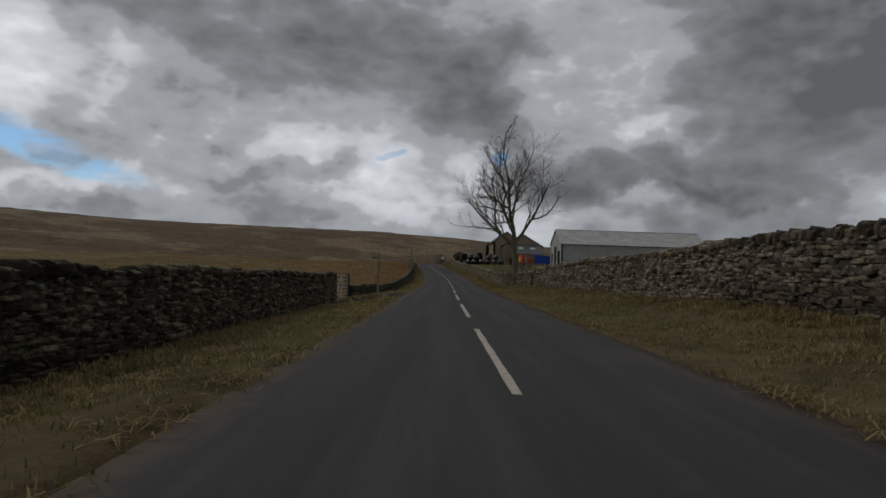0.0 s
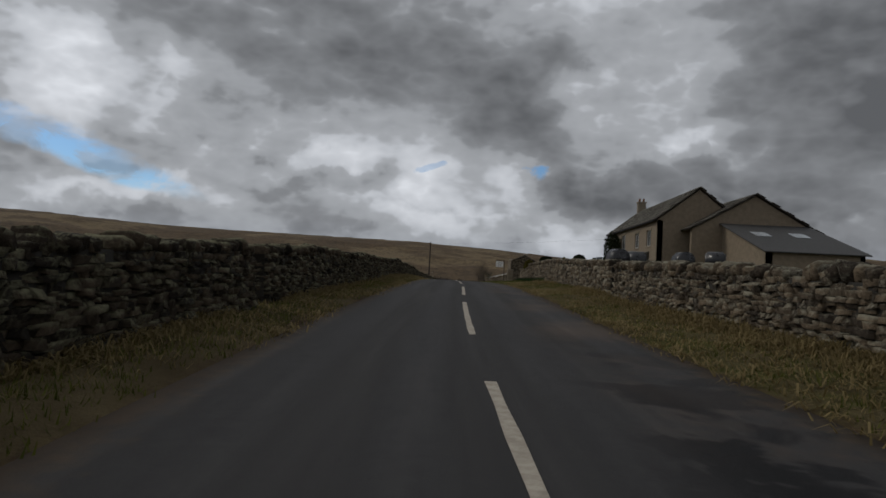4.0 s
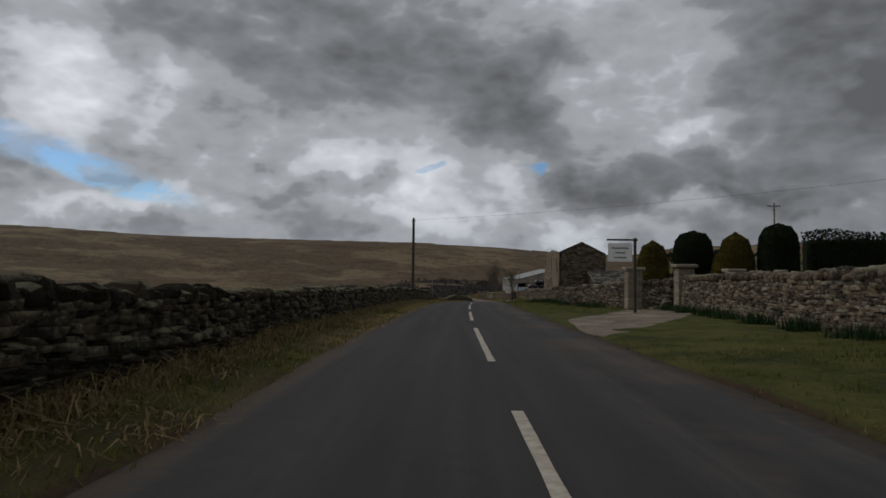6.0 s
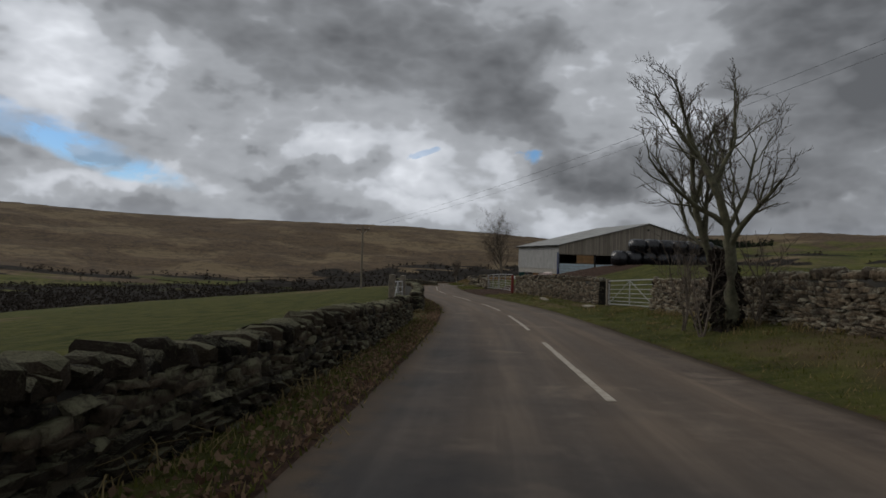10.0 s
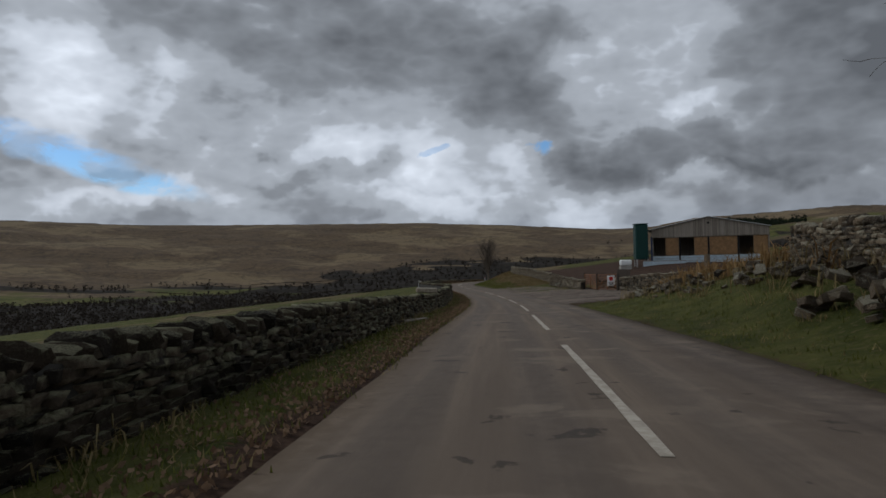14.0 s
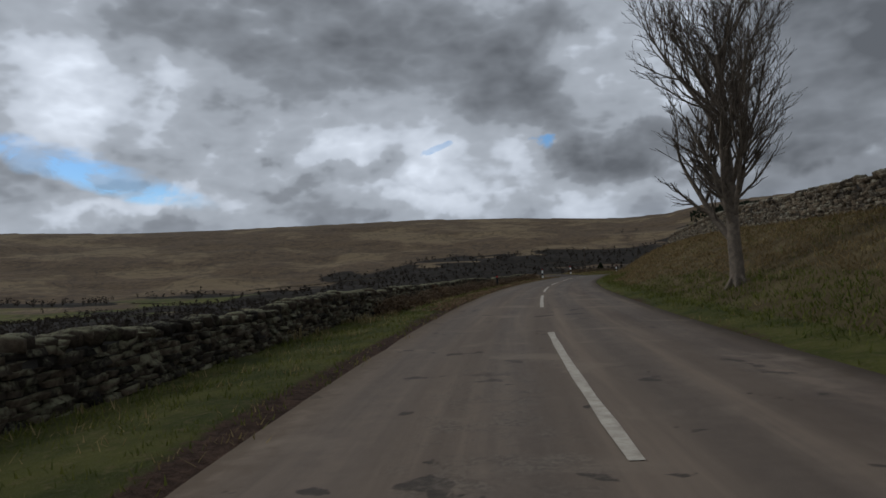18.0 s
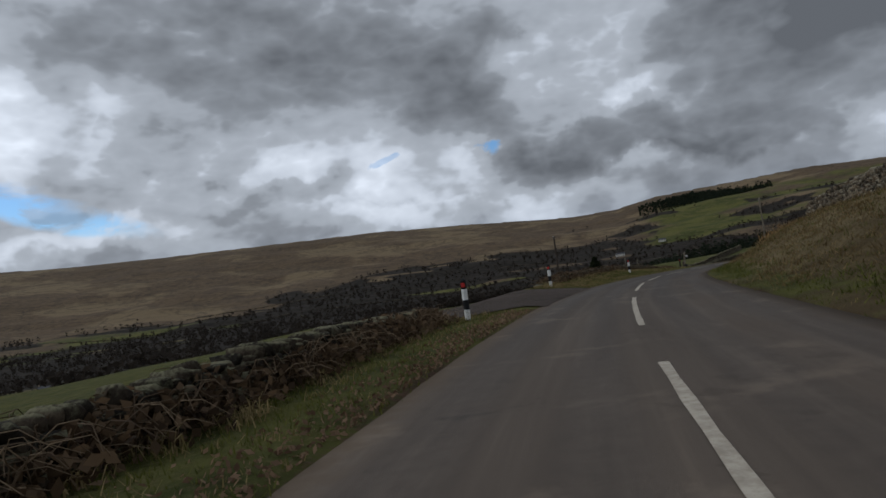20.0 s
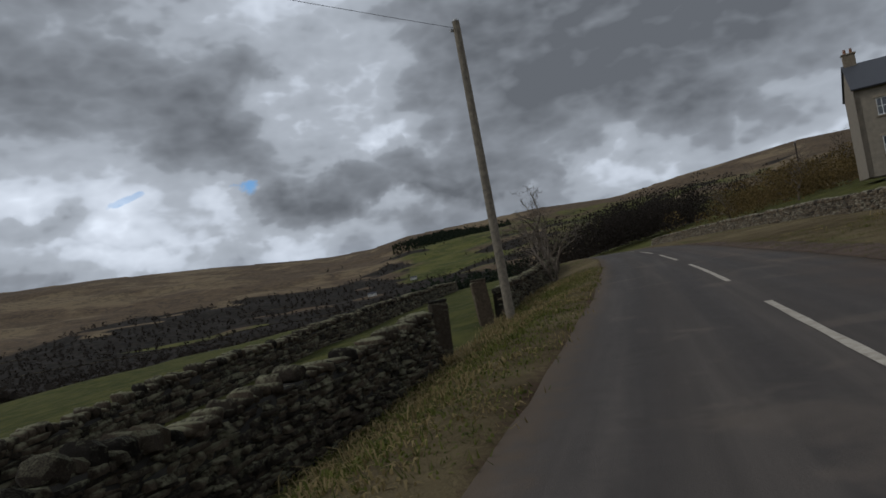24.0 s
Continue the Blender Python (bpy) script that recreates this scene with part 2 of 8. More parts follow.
def build_world():
    world = bpy.data.worlds.new("overcast_sky")
    world.use_nodes = True
    scene.world = world
    k = Nodes(world.node_tree)
    k.n.clear()
    sky = k.add("ShaderNodeTexSky", sky_type="NISHITA", sun_disc=False, sun_elevation=SUN_EL, sun_rotation=SUN_AZ, air_density=1.0, dust_density=0.6, altitude=300.0)
    way = k.add("ShaderNodeTexCoord").outputs["Generated"]
    xyz = k.add("ShaderNodeSeparateXYZ", n_0=way)
    x, y, z = xyz.outputs
    az = k.math("MULTIPLY", k.math("ARCTAN2", x, y), 57.2958)
    el = k.math("MULTIPLY", k.math("ARCSINE", z), 57.2958)
    # the cloud sheet, seen from below: soft heaps with flat grey bases
    over = k.math("ADD", k.math("MAXIMUM", z, 0.0), 0.55)
    flat = k.add("ShaderNodeCombineXYZ", n_0=k.math("DIVIDE", x, over), n_1=k.math("DIVIDE", y, over), n_2=0.0).outputs[0]
    w1, w2 = k.noise(flat, 2.4, 5.0, 0.55), k.noise(way, 5.5, 5.0, 0.55)
    az2 = k.math("ADD", az, k.math("MULTIPLY", k.math("SUBTRACT", w1, 0.5), 26.0))
    el2 = k.math("ADD", el, k.math("MULTIPLY", k.math("SUBTRACT", w2, 0.5), 12.0))

    def lobe(a0, e0, wa, we, amount):
        u = k.math("DIVIDE", k.math("SUBTRACT", az2, a0), wa)
        v = k.math("DIVIDE", k.math("SUBTRACT", el2, e0), we)
        return k.math("MULTIPLY", k.remap(k.math("ADD", k.math("MULTIPLY", u, u), k.math("MULTIPLY", v, v)), 0.0, 1.0, 1, 0), amount)

    def most(rows):
        v = 0.0
        for row in rows:
            v = k.math("MAXIMUM", lobe(*row), v)
        return v

    # thick grey masses and thin bright places: bearing, height, half widths, amount
    dark = most(((-19, 18.5, 17, 8, 0.8), (2, 20, 17, 8, 0.55), (-20, 11.5, 9, 2.4, 0.75), (32, 14, 20, 9, 1.3), (46, 23, 32, 15, 1.6), (15, 8.0, 14, 3.4, 1.5), (60, 20, 26, 14, 1.2), (-13, 7.0, 7, 1.6, 0.6), (-32, 4.3, 8, 1.5, 0.7)))
    bright = most(((-35, 15, 6, 8, 1.0), (-15, 10.2, 7, 3.0, 0.5), (-2, 8.5, 9, 4.5, 0.68), (8, 15.5, 4, 2.5, 0.7), (27, 5.2, 17, 1.6, 0.6), (-4, 4.0, 14, 1.3, 0.6), (-29, 5.6, 12, 2.2, 1.1), (40, 25, 14, 5, 0.45)))
    ball = k.add("ShaderNodeCombineXYZ", n_0=x, n_1=y, n_2=k.math("MULTIPLY", z, 1.8)).outputs[0]

    def height(vec):
        """Heaped cloud: broad swells with rounded knobs on them."""
        swell = k.noise(vec, 3.3, 5.0, 0.48)
        knob = k.math("ABSOLUTE", k.math("SUBTRACT", k.noise(vec, 7.5, 3.0, 0.5), 0.5))
        small = k.math("ABSOLUTE", k.math("SUBTRACT", k.noise(vec, 19.0, 2.0, 0.5), 0.5))
        return k.math("ADD", swell, k.math("ADD", k.math("MULTIPLY", knob, 0.5), k.math("MULTIPLY", small, 0.16)))

    mid = k.noise(ball, 5.6, 6.0, 0.52, 0.25)
    fine = k.noise(way, 16.0, 6.0, 0.55, 0.2)
    heap = height(ball)
    above = height(k.add("ShaderNodeVectorMath", operation="ADD", n_0=ball, n_1=(-0.012, 0.0, 0.032)).outputs[0])
    relief = k.math("SUBTRACT", heap, above)
    thick = k.math("MULTIPLY", k.math("SUBTRACT", heap, 0.545), 1.6)
    thick = k.math("ADD", thick, k.math("SUBTRACT", k.math("MULTIPLY", dark, 0.25), k.math("MULTIPLY", bright, 0.21)))
    # brighter towards the sun
    sunny = k.remap(k.math("ABSOLUTE", k.math("ADD", az, 62.0)), 8, 62, 1, 0)
    thick = k.math("SUBTRACT", thick, k.math("MULTIPLY", sunny, 0.12))
    # heaps are lit on their upper edges and grey underneath
    light = k.math("ADD", k.remap(thick, -0.42, 0.42, 1, 0, False), k.math("MULTIPLY", relief, 2.1))
    ramp = k.add("ShaderNodeValToRGB", n_0=light)
    e = ramp.color_ramp.elements
    e[0].position, e[0].color = 0.0, rgb(0.115, 0.119, 0.126)
    e[1].position, e[1].color = 1.0, rgb(0.80, 0.82, 0.855)
    for pos, c in ((0.22, (0.185, 0.191, 0.20)), (0.37, (0.24, 0.248, 0.26)), (0.45, (0.325, 0.336, 0.352)), (0.60, (0.38, 0.392, 0.41)), (0.68, (0.50, 0.517, 0.545)), (0.84, (0.62, 0.637, 0.667))):
        q = e.new(pos)
        q.color = rgb(*c)
    # gaps with blue sky
    def gap(a0, e0, wa, we, slope):
        az3 = k.math("ADD", az, k.math("MULTIPLY", k.math("SUBTRACT", fine, 0.5), 9.0))
        el3 = k.math("ADD", el, k.math("MULTIPLY", k.math("SUBTRACT", mid, 0.5), 4.0))
        u = k.math("DIVIDE", k.math("SUBTRACT", az3, a0), wa)
        v = k.math("DIVIDE", k.math("SUBTRACT", k.math("ADD", el3, k.math("MULTIPLY", k.math("SUBTRACT", az, a0), slope)), e0), we)
        return k.remap(k.math("ADD", k.math("MULTIPLY", u, u), k.math("MULTIPLY", v, v)), 0.15, 1.0, 1, 0)
    wisp = k.remap(k.noise(flat, 9.0, 6.0, 0.6, 0.6), 0.40, 0.60, 1.0, 0.2)
    blue = k.math("MAXIMUM", gap(-32.5, 8.3, 9.5, 1.5, 0.33), k.math("MAXIMUM", gap(5.2, 9.25, 1.6, 0.6, 0.15), gap(-4.6, 9.6, 1.3, 0.4, -0.3)))
    blue = k.math("MULTIPLY", blue, k.remap(wisp, 0.2, 1.0, 0.4, 0.95), True)
    clear = k.mix(1.0, sky.outputs[0], rgb(0.055, 0.075, 0.095), "MULTIPLY")
    under = k.remap(el, -2.0, 0.5, 0, 1)
    cloud = k.mix(k.remap(el, 0.0, 5.0, 0.45, 0.0), ramp.outputs[0], rgb(0.33, 0.36, 0.41))
    shade = k.mix(under, rgb(0.08, 0.075, 0.06), cloud)
    full = k.mix(blue, shade, clear)
    bg = k.add("ShaderNodeBackground", n_0=full, n_1=1.0)
    k.l.new(bg.outputs[0], k.add("ShaderNodeOutputWorld").inputs[0])


build_world()
lamp = bpy.data.lights.new("sun", "SUN")
lamp.energy, lamp.angle, lamp.color = 0.8, radians(14), (1.0, 0.94, 0.84)
sun = new("sun", lamp)
sun.matrix_basis = look((-400, 300, 400), (-400 - math.sin(SUN_AZ) * math.cos(SUN_EL), 300 - math.cos(SUN_AZ) * math.cos(SUN_EL), 400 - math.sin(SUN_EL)))

# ---------------------------------------------------------------- materials


def material(name, rough=0.9, metal=0.0, spec=0.3):
    m = bpy.data.materials.new(name)
    m.use_nodes = True
    k = Nodes(m.node_tree)
    b = k.n["Principled BSDF"]
    b.inputs["Roughness"].default_value, b.inputs["Metallic"].default_value = rough, metal
    b.inputs["Specular IOR Level"].default_value = spec
    return m, k, b


def bump(k, b, height, strength=0.4, distance=0.02):
    k.put(b.inputs["Normal"], k.add("ShaderNodeBump", i_Strength=strength, i_Distance=distance, i_Height=height))


@lru_cache(None)
def plain(name, r, g, b_, rough=0.7, metal=0.0, var=0.25, scale=6.0, relief=0.2, spec=0.3):
    """A paint or surface with two scales of wear."""
    m, k, b = material(name, rough, metal, spec)
    p = k.add("ShaderNodeTexCoord").outputs["Object"]
    n1, n2 = k.noise(p, scale, 6, 0.6), k.noise(p, scale * 9, 4, 0.6)
    f = k.math("ADD", k.math("MULTIPLY", n1, 0.65), k.math("MULTIPLY", n2, 0.35))
    dark, pale = [c * (1 - var) for c in (r, g, b_)], [min(1, c * (1 + var)) for c in (r, g, b_)]
    k.put(b.inputs["Base Color"], k.mix(k.remap(f, 0.3, 0.7), rgb(*dark), rgb(*pale)))
    k.put(b.inputs["Roughness"], k.remap(n1, 0.3, 0.7, max(0, rough - 0.1), min(1, rough + 0.1)))
    if relief:
        bump(k, b, n2, relief, 0.01)
    return m


def stone_material(name, base, dark, lichen, amount):
    m, k, b = material(name, 0.95, 0, 0.15)
    p = k.add("ShaderNodeTexCoord").outputs["Object"]
    own = k.add("ShaderNodeObjectInfo").outputs["Random"]
    isle = k.add("ShaderNodeNewGeometry").outputs["Random Per Island"]
    one = k.math("FRACT", k.math("ADD", k.math("MULTIPLY", own, 7.31), isle))
    n1, n2, n3 = k.noise(p, 2.6, 5, 0.6), k.noise(p, 17, 6, 0.65), k.noise(p, 60, 3, 0.6)
    c = k.mix(k.remap(one, 0, 1, 0, 1, False), rgb(*dark), rgb(*base))
    c = k.mix(k.remap(n2, 0.3, 0.72), k.mix(1.0, c, rgb(0.55, 0.55, 0.55), "MULTIPLY"), c)
    c = k.mix(k.math("MULTIPLY", k.remap(k.math("ADD", n1, k.math("MULTIPLY", n2, 0.5)), 0.78, 0.98), amount), c, rgb(*lichen))
    tops = k.add("ShaderNodeSeparateXYZ", n_0=k.add("ShaderNodeNewGeometry").outputs["Normal"]).outputs[2]
    grown = k.math("MULTIPLY", k.remap(tops, 0.35, 0.85), k.remap(k.math("ADD", n2, k.math("MULTIPLY", one, 0.25)), 0.45, 0.75))
    c = k.mix(k.math("MULTIPLY", grown, min(1.0, amount * 1.7)), c, rgb(*lichen))
    k.put(b.inputs["Base Color"], c)
    bump(k, b, k.math("ADD", n2, k.math("MULTIPLY", n3, 0.4)), 1.0, 0.045)
    return m


STONE = stone_material("drystone", (0.22, 0.168, 0.112), (0.052, 0.041, 0.031), (0.33, 0.32, 0.245), 0.36)
# Left walls face from the sun; their shade is put into this colour
STONE_DARK = stone_material("shaded_mossy_drystone", (0.118, 0.089, 0.060), (0.022, 0.018, 0.014), (0.215, 0.21, 0.13), 0.46)
STONE_CUT = stone_material("dressed_stone", (0.36, 0.30, 0.225), (0.25, 0.205, 0.15), (0.38, 0.37, 0.30), 0.35)
SLATE = stone_material("stone_slate", (0.16, 0.14, 0.12), (0.09, 0.08, 0.07), (0.25, 0.25, 0.2), 0.35)
CORE = plain("gap_dark_wall_core", 0.03, 0.027, 0.022, 1.0, var=0.4)


def asphalt():
    m, k, b = material("worn_asphalt", 0.9, 0, 0.12)
    uv = k.add("ShaderNodeUVMap", uv_map="lane").outputs[0]
    sep = k.add("ShaderNodeSeparateXYZ", n_0=uv)
    across, along = sep.outputs[0], sep.outputs[1]
    p = k.add("ShaderNodeTexCoord").outputs["Object"]
    grit, mid, big = k.noise(p, 70, 5, 0.7), k.noise(p, 5, 6, 0.6), k.noise(p, 0.35, 5, 0.6)
    # older dark surface at first, paler chippings further on
    pale = k.remap(k.math("ADD", k.math("ADD", along, k.math("MULTIPLY", across, 9.0)), k.math("MULTIPLY", k.math("SUBTRACT", big, 0.5), 60)), 246, 288, 0, 1)
    again = k.remap(along, 490, 570, 1, 0.3)
    pale = k.math("MULTIPLY", pale, again)
    c = k.mix(pale, rgb(0.050, 0.0485, 0.048), rgb(0.152, 0.118, 0.09))
    # reddish grit on the oncoming side
    warm = k.math("MULTIPLY", k.remap(across, 0.4, 1.9), k.remap(k.math("ADD", big, k.math("MULTIPLY", mid, 0.3)), 0.55, 0.8))
    c = k.mix(k.math("MULTIPLY", warm, k.remap(along, 60, 110, 0.25, 0.8)), c, rgb(0.105, 0.080, 0.062))
    # long streaks worn along the lanes
    lane = k.add("ShaderNodeCombineXYZ", n_0=k.math("MULTIPLY", across, 1.5), n_1=k.math("MULTIPLY", along, 0.055), n_2=0.0).outputs[0]
    streak = k.noise(lane, 1.6, 6, 0.62, 0.2)
    c = k.mix(k.remap(streak, 0.35, 0.65, 0.5, 0), c, k.mix(1.0, c, rgb(0.6, 0.6, 0.62), "MULTIPLY"))
    c = k.mix(k.remap(streak, 0.52, 0.75, 0, 0.35), c, k.mix(1.0, c, rgb(1.6, 1.55, 1.5), "MULTIPLY"))
    # polished wheel tracks
    def track(at, wide):
        u = k.math("DIVIDE", k.math("SUBTRACT", across, at), wide)
        return k.remap(k.math("MULTIPLY", u, u), 0.0, 1.0, 1, 0)
    worn = k.math("MAXIMUM", track(-1.75, 0.42), k.math("MAXIMUM", track(-0.62, 0.36), k.math("MAXIMUM", track(0.7, 0.4), track(1.8, 0.4))))
    c = k.mix(k.math("MULTIPLY", worn, k.remap(mid, 0.3, 0.7, 0.15, 0.5)), c, k.mix(1.0, c, rgb(0.62, 0.63, 0.66), "MULTIPLY"))
    # dark patches and tar
    blot = k.math("MULTIPLY", k.remap(k.noise(p, 0.55, 5, 0.65, 0.6), 0.66, 0.74), 0.5)
    c = k.mix(blot, c, rgb(0.03, 0.028, 0.027))
    # a dark sealed seam and damp hollows by the first farm
    jag = k.math("MULTIPLY", k.math("SUBTRACT", k.noise(p, 2.2, 5, 0.65), 0.5), 0.4)
    cleft = k.math("DIVIDE", k.math("ADD", k.math("SUBTRACT", across, 0.36), jag), 0.09)
    seam = k.math("MULTIPLY", k.remap(k.math("MULTIPLY", cleft, cleft), 0.35, 1.0, 1, 0), k.math("MULTIPLY", k.remap(along, 82, 86), k.remap(along, 104, 112, 1, 0)))
    damp = k.math("MULTIPLY", track(1.55, 1.0), k.math("MULTIPLY", k.remap(along, 88, 92), k.remap(along, 112, 122, 1, 0)))
    damp = k.math("MULTIPLY", damp, k.remap(k.noise(p, 0.7, 4, 0.6, 0.4), 0.44, 0.49))
    c = k.mix(k.math("MULTIPLY", k.math("MAXIMUM", seam, damp), 0.92), c, rgb(0.011, 0.011, 0.012))
    # small broken holes, and a torn strip between the wheel tracks
    hole = k.math("MULTIPLY", k.remap(k.noise(p, 1.7, 4, 0.6, 0.3), 0.635, 0.665), k.math("MULTIPLY", k.remap(along, 300, 400), k.remap(along, 500, 540, 0.85, 0.2)))
    c = k.mix(hole, c, rgb(0.045, 0.038, 0.032))
    sand = k.math("MULTIPLY", k.remap(k.noise(p, 0.8, 5, 0.6, 0.4), 0.56, 0.68, 0, 0.7), pale)
    c = k.mix(sand, c, rgb(0.19, 0.15, 0.115))
    torn = k.math("MULTIPLY", track(-0.75, 0.75), k.math("MULTIPLY", k.remap(along, 405, 425), k.remap(along, 470, 500, 1, 0)))
    torn = k.math("MULTIPLY", torn, k.remap(k.noise(p, 3.5, 6, 0.7), 0.42, 0.62))
    rub = k.mix(k.remap(k.noise(p, 26, 3, 0.6), 0.42, 0.6), rgb(0.075, 0.062, 0.05), rgb(0.165, 0.138, 0.11))
    c = k.mix(torn, c, rub)
    # dust along the edges
    edge = k.math("MULTIPLY", k.remap(k.math("ADD", k.math("ABSOLUTE", across), k.math("MULTIPLY", k.math("SUBTRACT", mid, 0.5), 0.8)), 2.05, 2.5), 0.75)
    c = k.mix(edge, c, rgb(0.09, 0.066, 0.045))
    c = k.mix(k.remap(grit, 0.62, 0.8, 0, 0.55), c, rgb(0.17, 0.16, 0.15))
    c = k.mix(k.remap(grit, 0.22, 0.4, 0.5, 0), c, rgb(0.02, 0.02, 0.02))
    k.put(b.inputs["Base Color"], c)
    k.put(b.inputs["Roughness"], k.math("SUBTRACT", k.remap(grit, 0.2, 0.8, 0.82, 1.0), k.math("MULTIPLY", worn, 0.14)))
    bump(k, b, k.math("ADD", grit, k.math("MULTIPLY", mid, 0.5)), 0.55, 0.012)
    return m


def paint():
    m, k, b = material("road_paint", 0.75, 0, 0.3)
    p = k.add("ShaderNodeTexCoord").outputs["Object"]
    n, g = k.noise(p, 9, 5, 0.65), k.noise(p, 80, 4, 0.7)
    c = k.mix(k.remap(n, 0.3, 0.7), rgb(0.27, 0.235, 0.185), rgb(0.43, 0.385, 0.315))
    c = k.mix(k.remap(k.math("ADD", g, k.math("MULTIPLY", n, 0.4)), 0.84, 0.95, 0, 0.8), c, rgb(0.06, 0.06, 0.058))
    k.put(b.inputs["Base Color"], c)
    bump(k, b, g, 0.4, 0.006)
    return m


def land():
    """Ground: attributes give how green, how dry, how earthy and how wooded and darkly banded each place is."""
    m, k, b = material("moor_and_meadow", 1.0, 0, 0.1)
    p = k.add("ShaderNodeTexCoord").outputs["Object"]
    at = [k.add("ShaderNodeAttribute", attribute_name=n).outputs["Fac"] for n in ("green", "earth", "far", "wood")]
    green, earth, far, wood = at
    n0, n1, n2, n3 = k.noise(p, 0.012, 6, 0.6), k.noise(p, 0.09, 6, 0.6), k.noise(p, 0.9, 6, 0.65), k.noise(p, 9, 5, 0.7)
    fine = k.noise(p, 42, 4, 0.7)
    n2, n3 = k.mix(far, n2, n0), k.mix(far, n3, n1)
    moor = k.mix(k.remap(k.math("ADD", k.math("MULTIPLY", n1, 0.5), k.math("MULTIPLY", n2, 0.5)), 0.36, 0.64), k.mix(far, rgb(0.085, 0.062, 0.03), rgb(0.075, 0.053, 0.033)), k.mix(far, rgb(0.19, 0.148, 0.078), rgb(0.165, 0.118, 0.070)))
    moor = k.mix(k.math("MULTIPLY", k.remap(n0, 0.50, 0.62, 0, 0.55), far), moor, rgb(0.062, 0.045, 0.034))
    broad = k.noise(p, 0.0035, 5, 0.6)
    moor = k.mix(k.math("MULTIPLY", k.remap(broad, 0.5, 0.58, 0, 0.8), far), moor, rgb(0.20, 0.15, 0.088))
    gully = k.noise(p, 0.0075, 5, 0.62, 1.2)
    moor = k.mix(k.math("MULTIPLY", k.remap(k.math("ABSOLUTE", k.math("SUBTRACT", gully, 0.5)), 0.0, 0.035, 0.5, 0), far), moor, rgb(0.045, 0.036, 0.028))
    grass = k.mix(k.remap(n2, 0.32, 0.68), rgb(0.042, 0.052, 0.012), rgb(0.108, 0.108, 0.028))
    grass = k.mix(k.remap(n3, 0.5, 0.72, 0, 0.7), grass, rgb(0.17, 0.135, 0.068))
    c = k.mix(k.remap(k.math("ADD", green, k.math("MULTIPLY", k.math("SUBTRACT", n2, 0.5), 0.7)), 0.38, 0.62), moor, grass)
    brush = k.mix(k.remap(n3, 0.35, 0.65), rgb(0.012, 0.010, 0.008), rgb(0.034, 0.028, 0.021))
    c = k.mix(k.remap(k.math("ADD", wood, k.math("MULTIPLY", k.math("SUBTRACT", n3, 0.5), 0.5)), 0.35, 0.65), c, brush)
    soil = k.mix(k.remap(n3, 0.35, 0.65), rgb(0.036, 0.021, 0.014), rgb(0.092, 0.056, 0.038))
    c = k.mix(k.remap(k.math("ADD", earth, k.math("MULTIPLY", k.math("SUBTRACT", n3, 0.5), 0.6)), 0.4, 0.6), c, soil)
    c = k.mix(k.remap(fine, 0.25, 0.75, 0.45, 0), c, k.mix(1.0, c, rgb(0.45, 0.45, 0.45), "MULTIPLY"))
    k.put(b.inputs["Base Color"], c)
    bump(k, b, k.math("ADD", n3, k.math("MULTIPLY", fine, 0.5)), 0.9, 0.09)
    return m


def blades(name, dark, pale):
    m, k, b = material(name, 0.9, 0, 0.15)
    isle = k.add("ShaderNodeNewGeometry").outputs["Random Per Island"]
    p = k.add("ShaderNodeTexCoord").outputs["Object"]
    f = k.math("ADD", k.math("MULTIPLY", isle, 0.7), k.math("MULTIPLY", k.noise(p, 0.5, 4, 0.6), 0.6))
    c = k.mix(k.remap(f, 0.15, 1.1), rgb(*dark), rgb(*pale))
    k.put(b.inputs["Base Color"], c)
    thin = k.add("ShaderNodeBsdfTranslucent", n_0=c)
    out = k.add("ShaderNodeMixShader", n_0=0.38, n_1=b.outputs[0], n_2=thin.outputs[0])
    k.l.new(out.outputs[0], k.n["Material Output"].inputs[0])
    return m


ASPHALT, PAINT, LAND = asphalt(), paint(), land()
STRAW = blades("dry_grass", (0.125, 0.095, 0.038), (0.29, 0.222, 0.105))
GREEN = blades("green_grass", (0.048, 0.06, 0.012), (0.135, 0.138, 0.032))
LEAF_DARK = blades("evergreen", (0.006, 0.010, 0.005), (0.026, 0.034, 0.014))
LEAF_GOLD = blades("golden_yew", (0.045, 0.04, 0.008), (0.13, 0.105, 0.02))
BARK = plain("bark", 0.13, 0.105, 0.08, 0.95, var=0.5, scale=9, relief=0.8)
BARK_MOSS = plain("mossy_bark", 0.10, 0.095, 0.06, 0.95, var=0.5, scale=7, relief=0.8)
TWIG = plain("twig", 0.095, 0.075, 0.058, 0.95, var=0.3, scale=12)
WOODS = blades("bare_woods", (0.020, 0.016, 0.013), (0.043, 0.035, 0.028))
PINES = blades("pine_woods", (0.012, 0.018, 0.012), (0.028, 0.036, 0.02))
TIMBER = plain("weathered_timber", 0.17, 0.145, 0.11, 0.9, var=0.4, scale=8, relief=0.5)
TIMBER_DARK = plain("dark_timber", 0.055, 0.042, 0.033, 0.9, var=0.45, scale=8, relief=0.5)
GALV = plain("galvanised_steel", 0.33, 0.325, 0.315, 0.55, 0.35, var=0.2)
GLASS = plain("window_glass", 0.02, 0.024, 0.03, 0.06, 0.0, var=0.1, relief=0, spec=0.8)
WHITE = plain("white_paint", 0.72, 0.72, 0.70, 0.5, var=0.1, relief=0.05)
BLACK = plain("black_void", 0.012, 0.012, 0.013, 0.8, var=0.3)

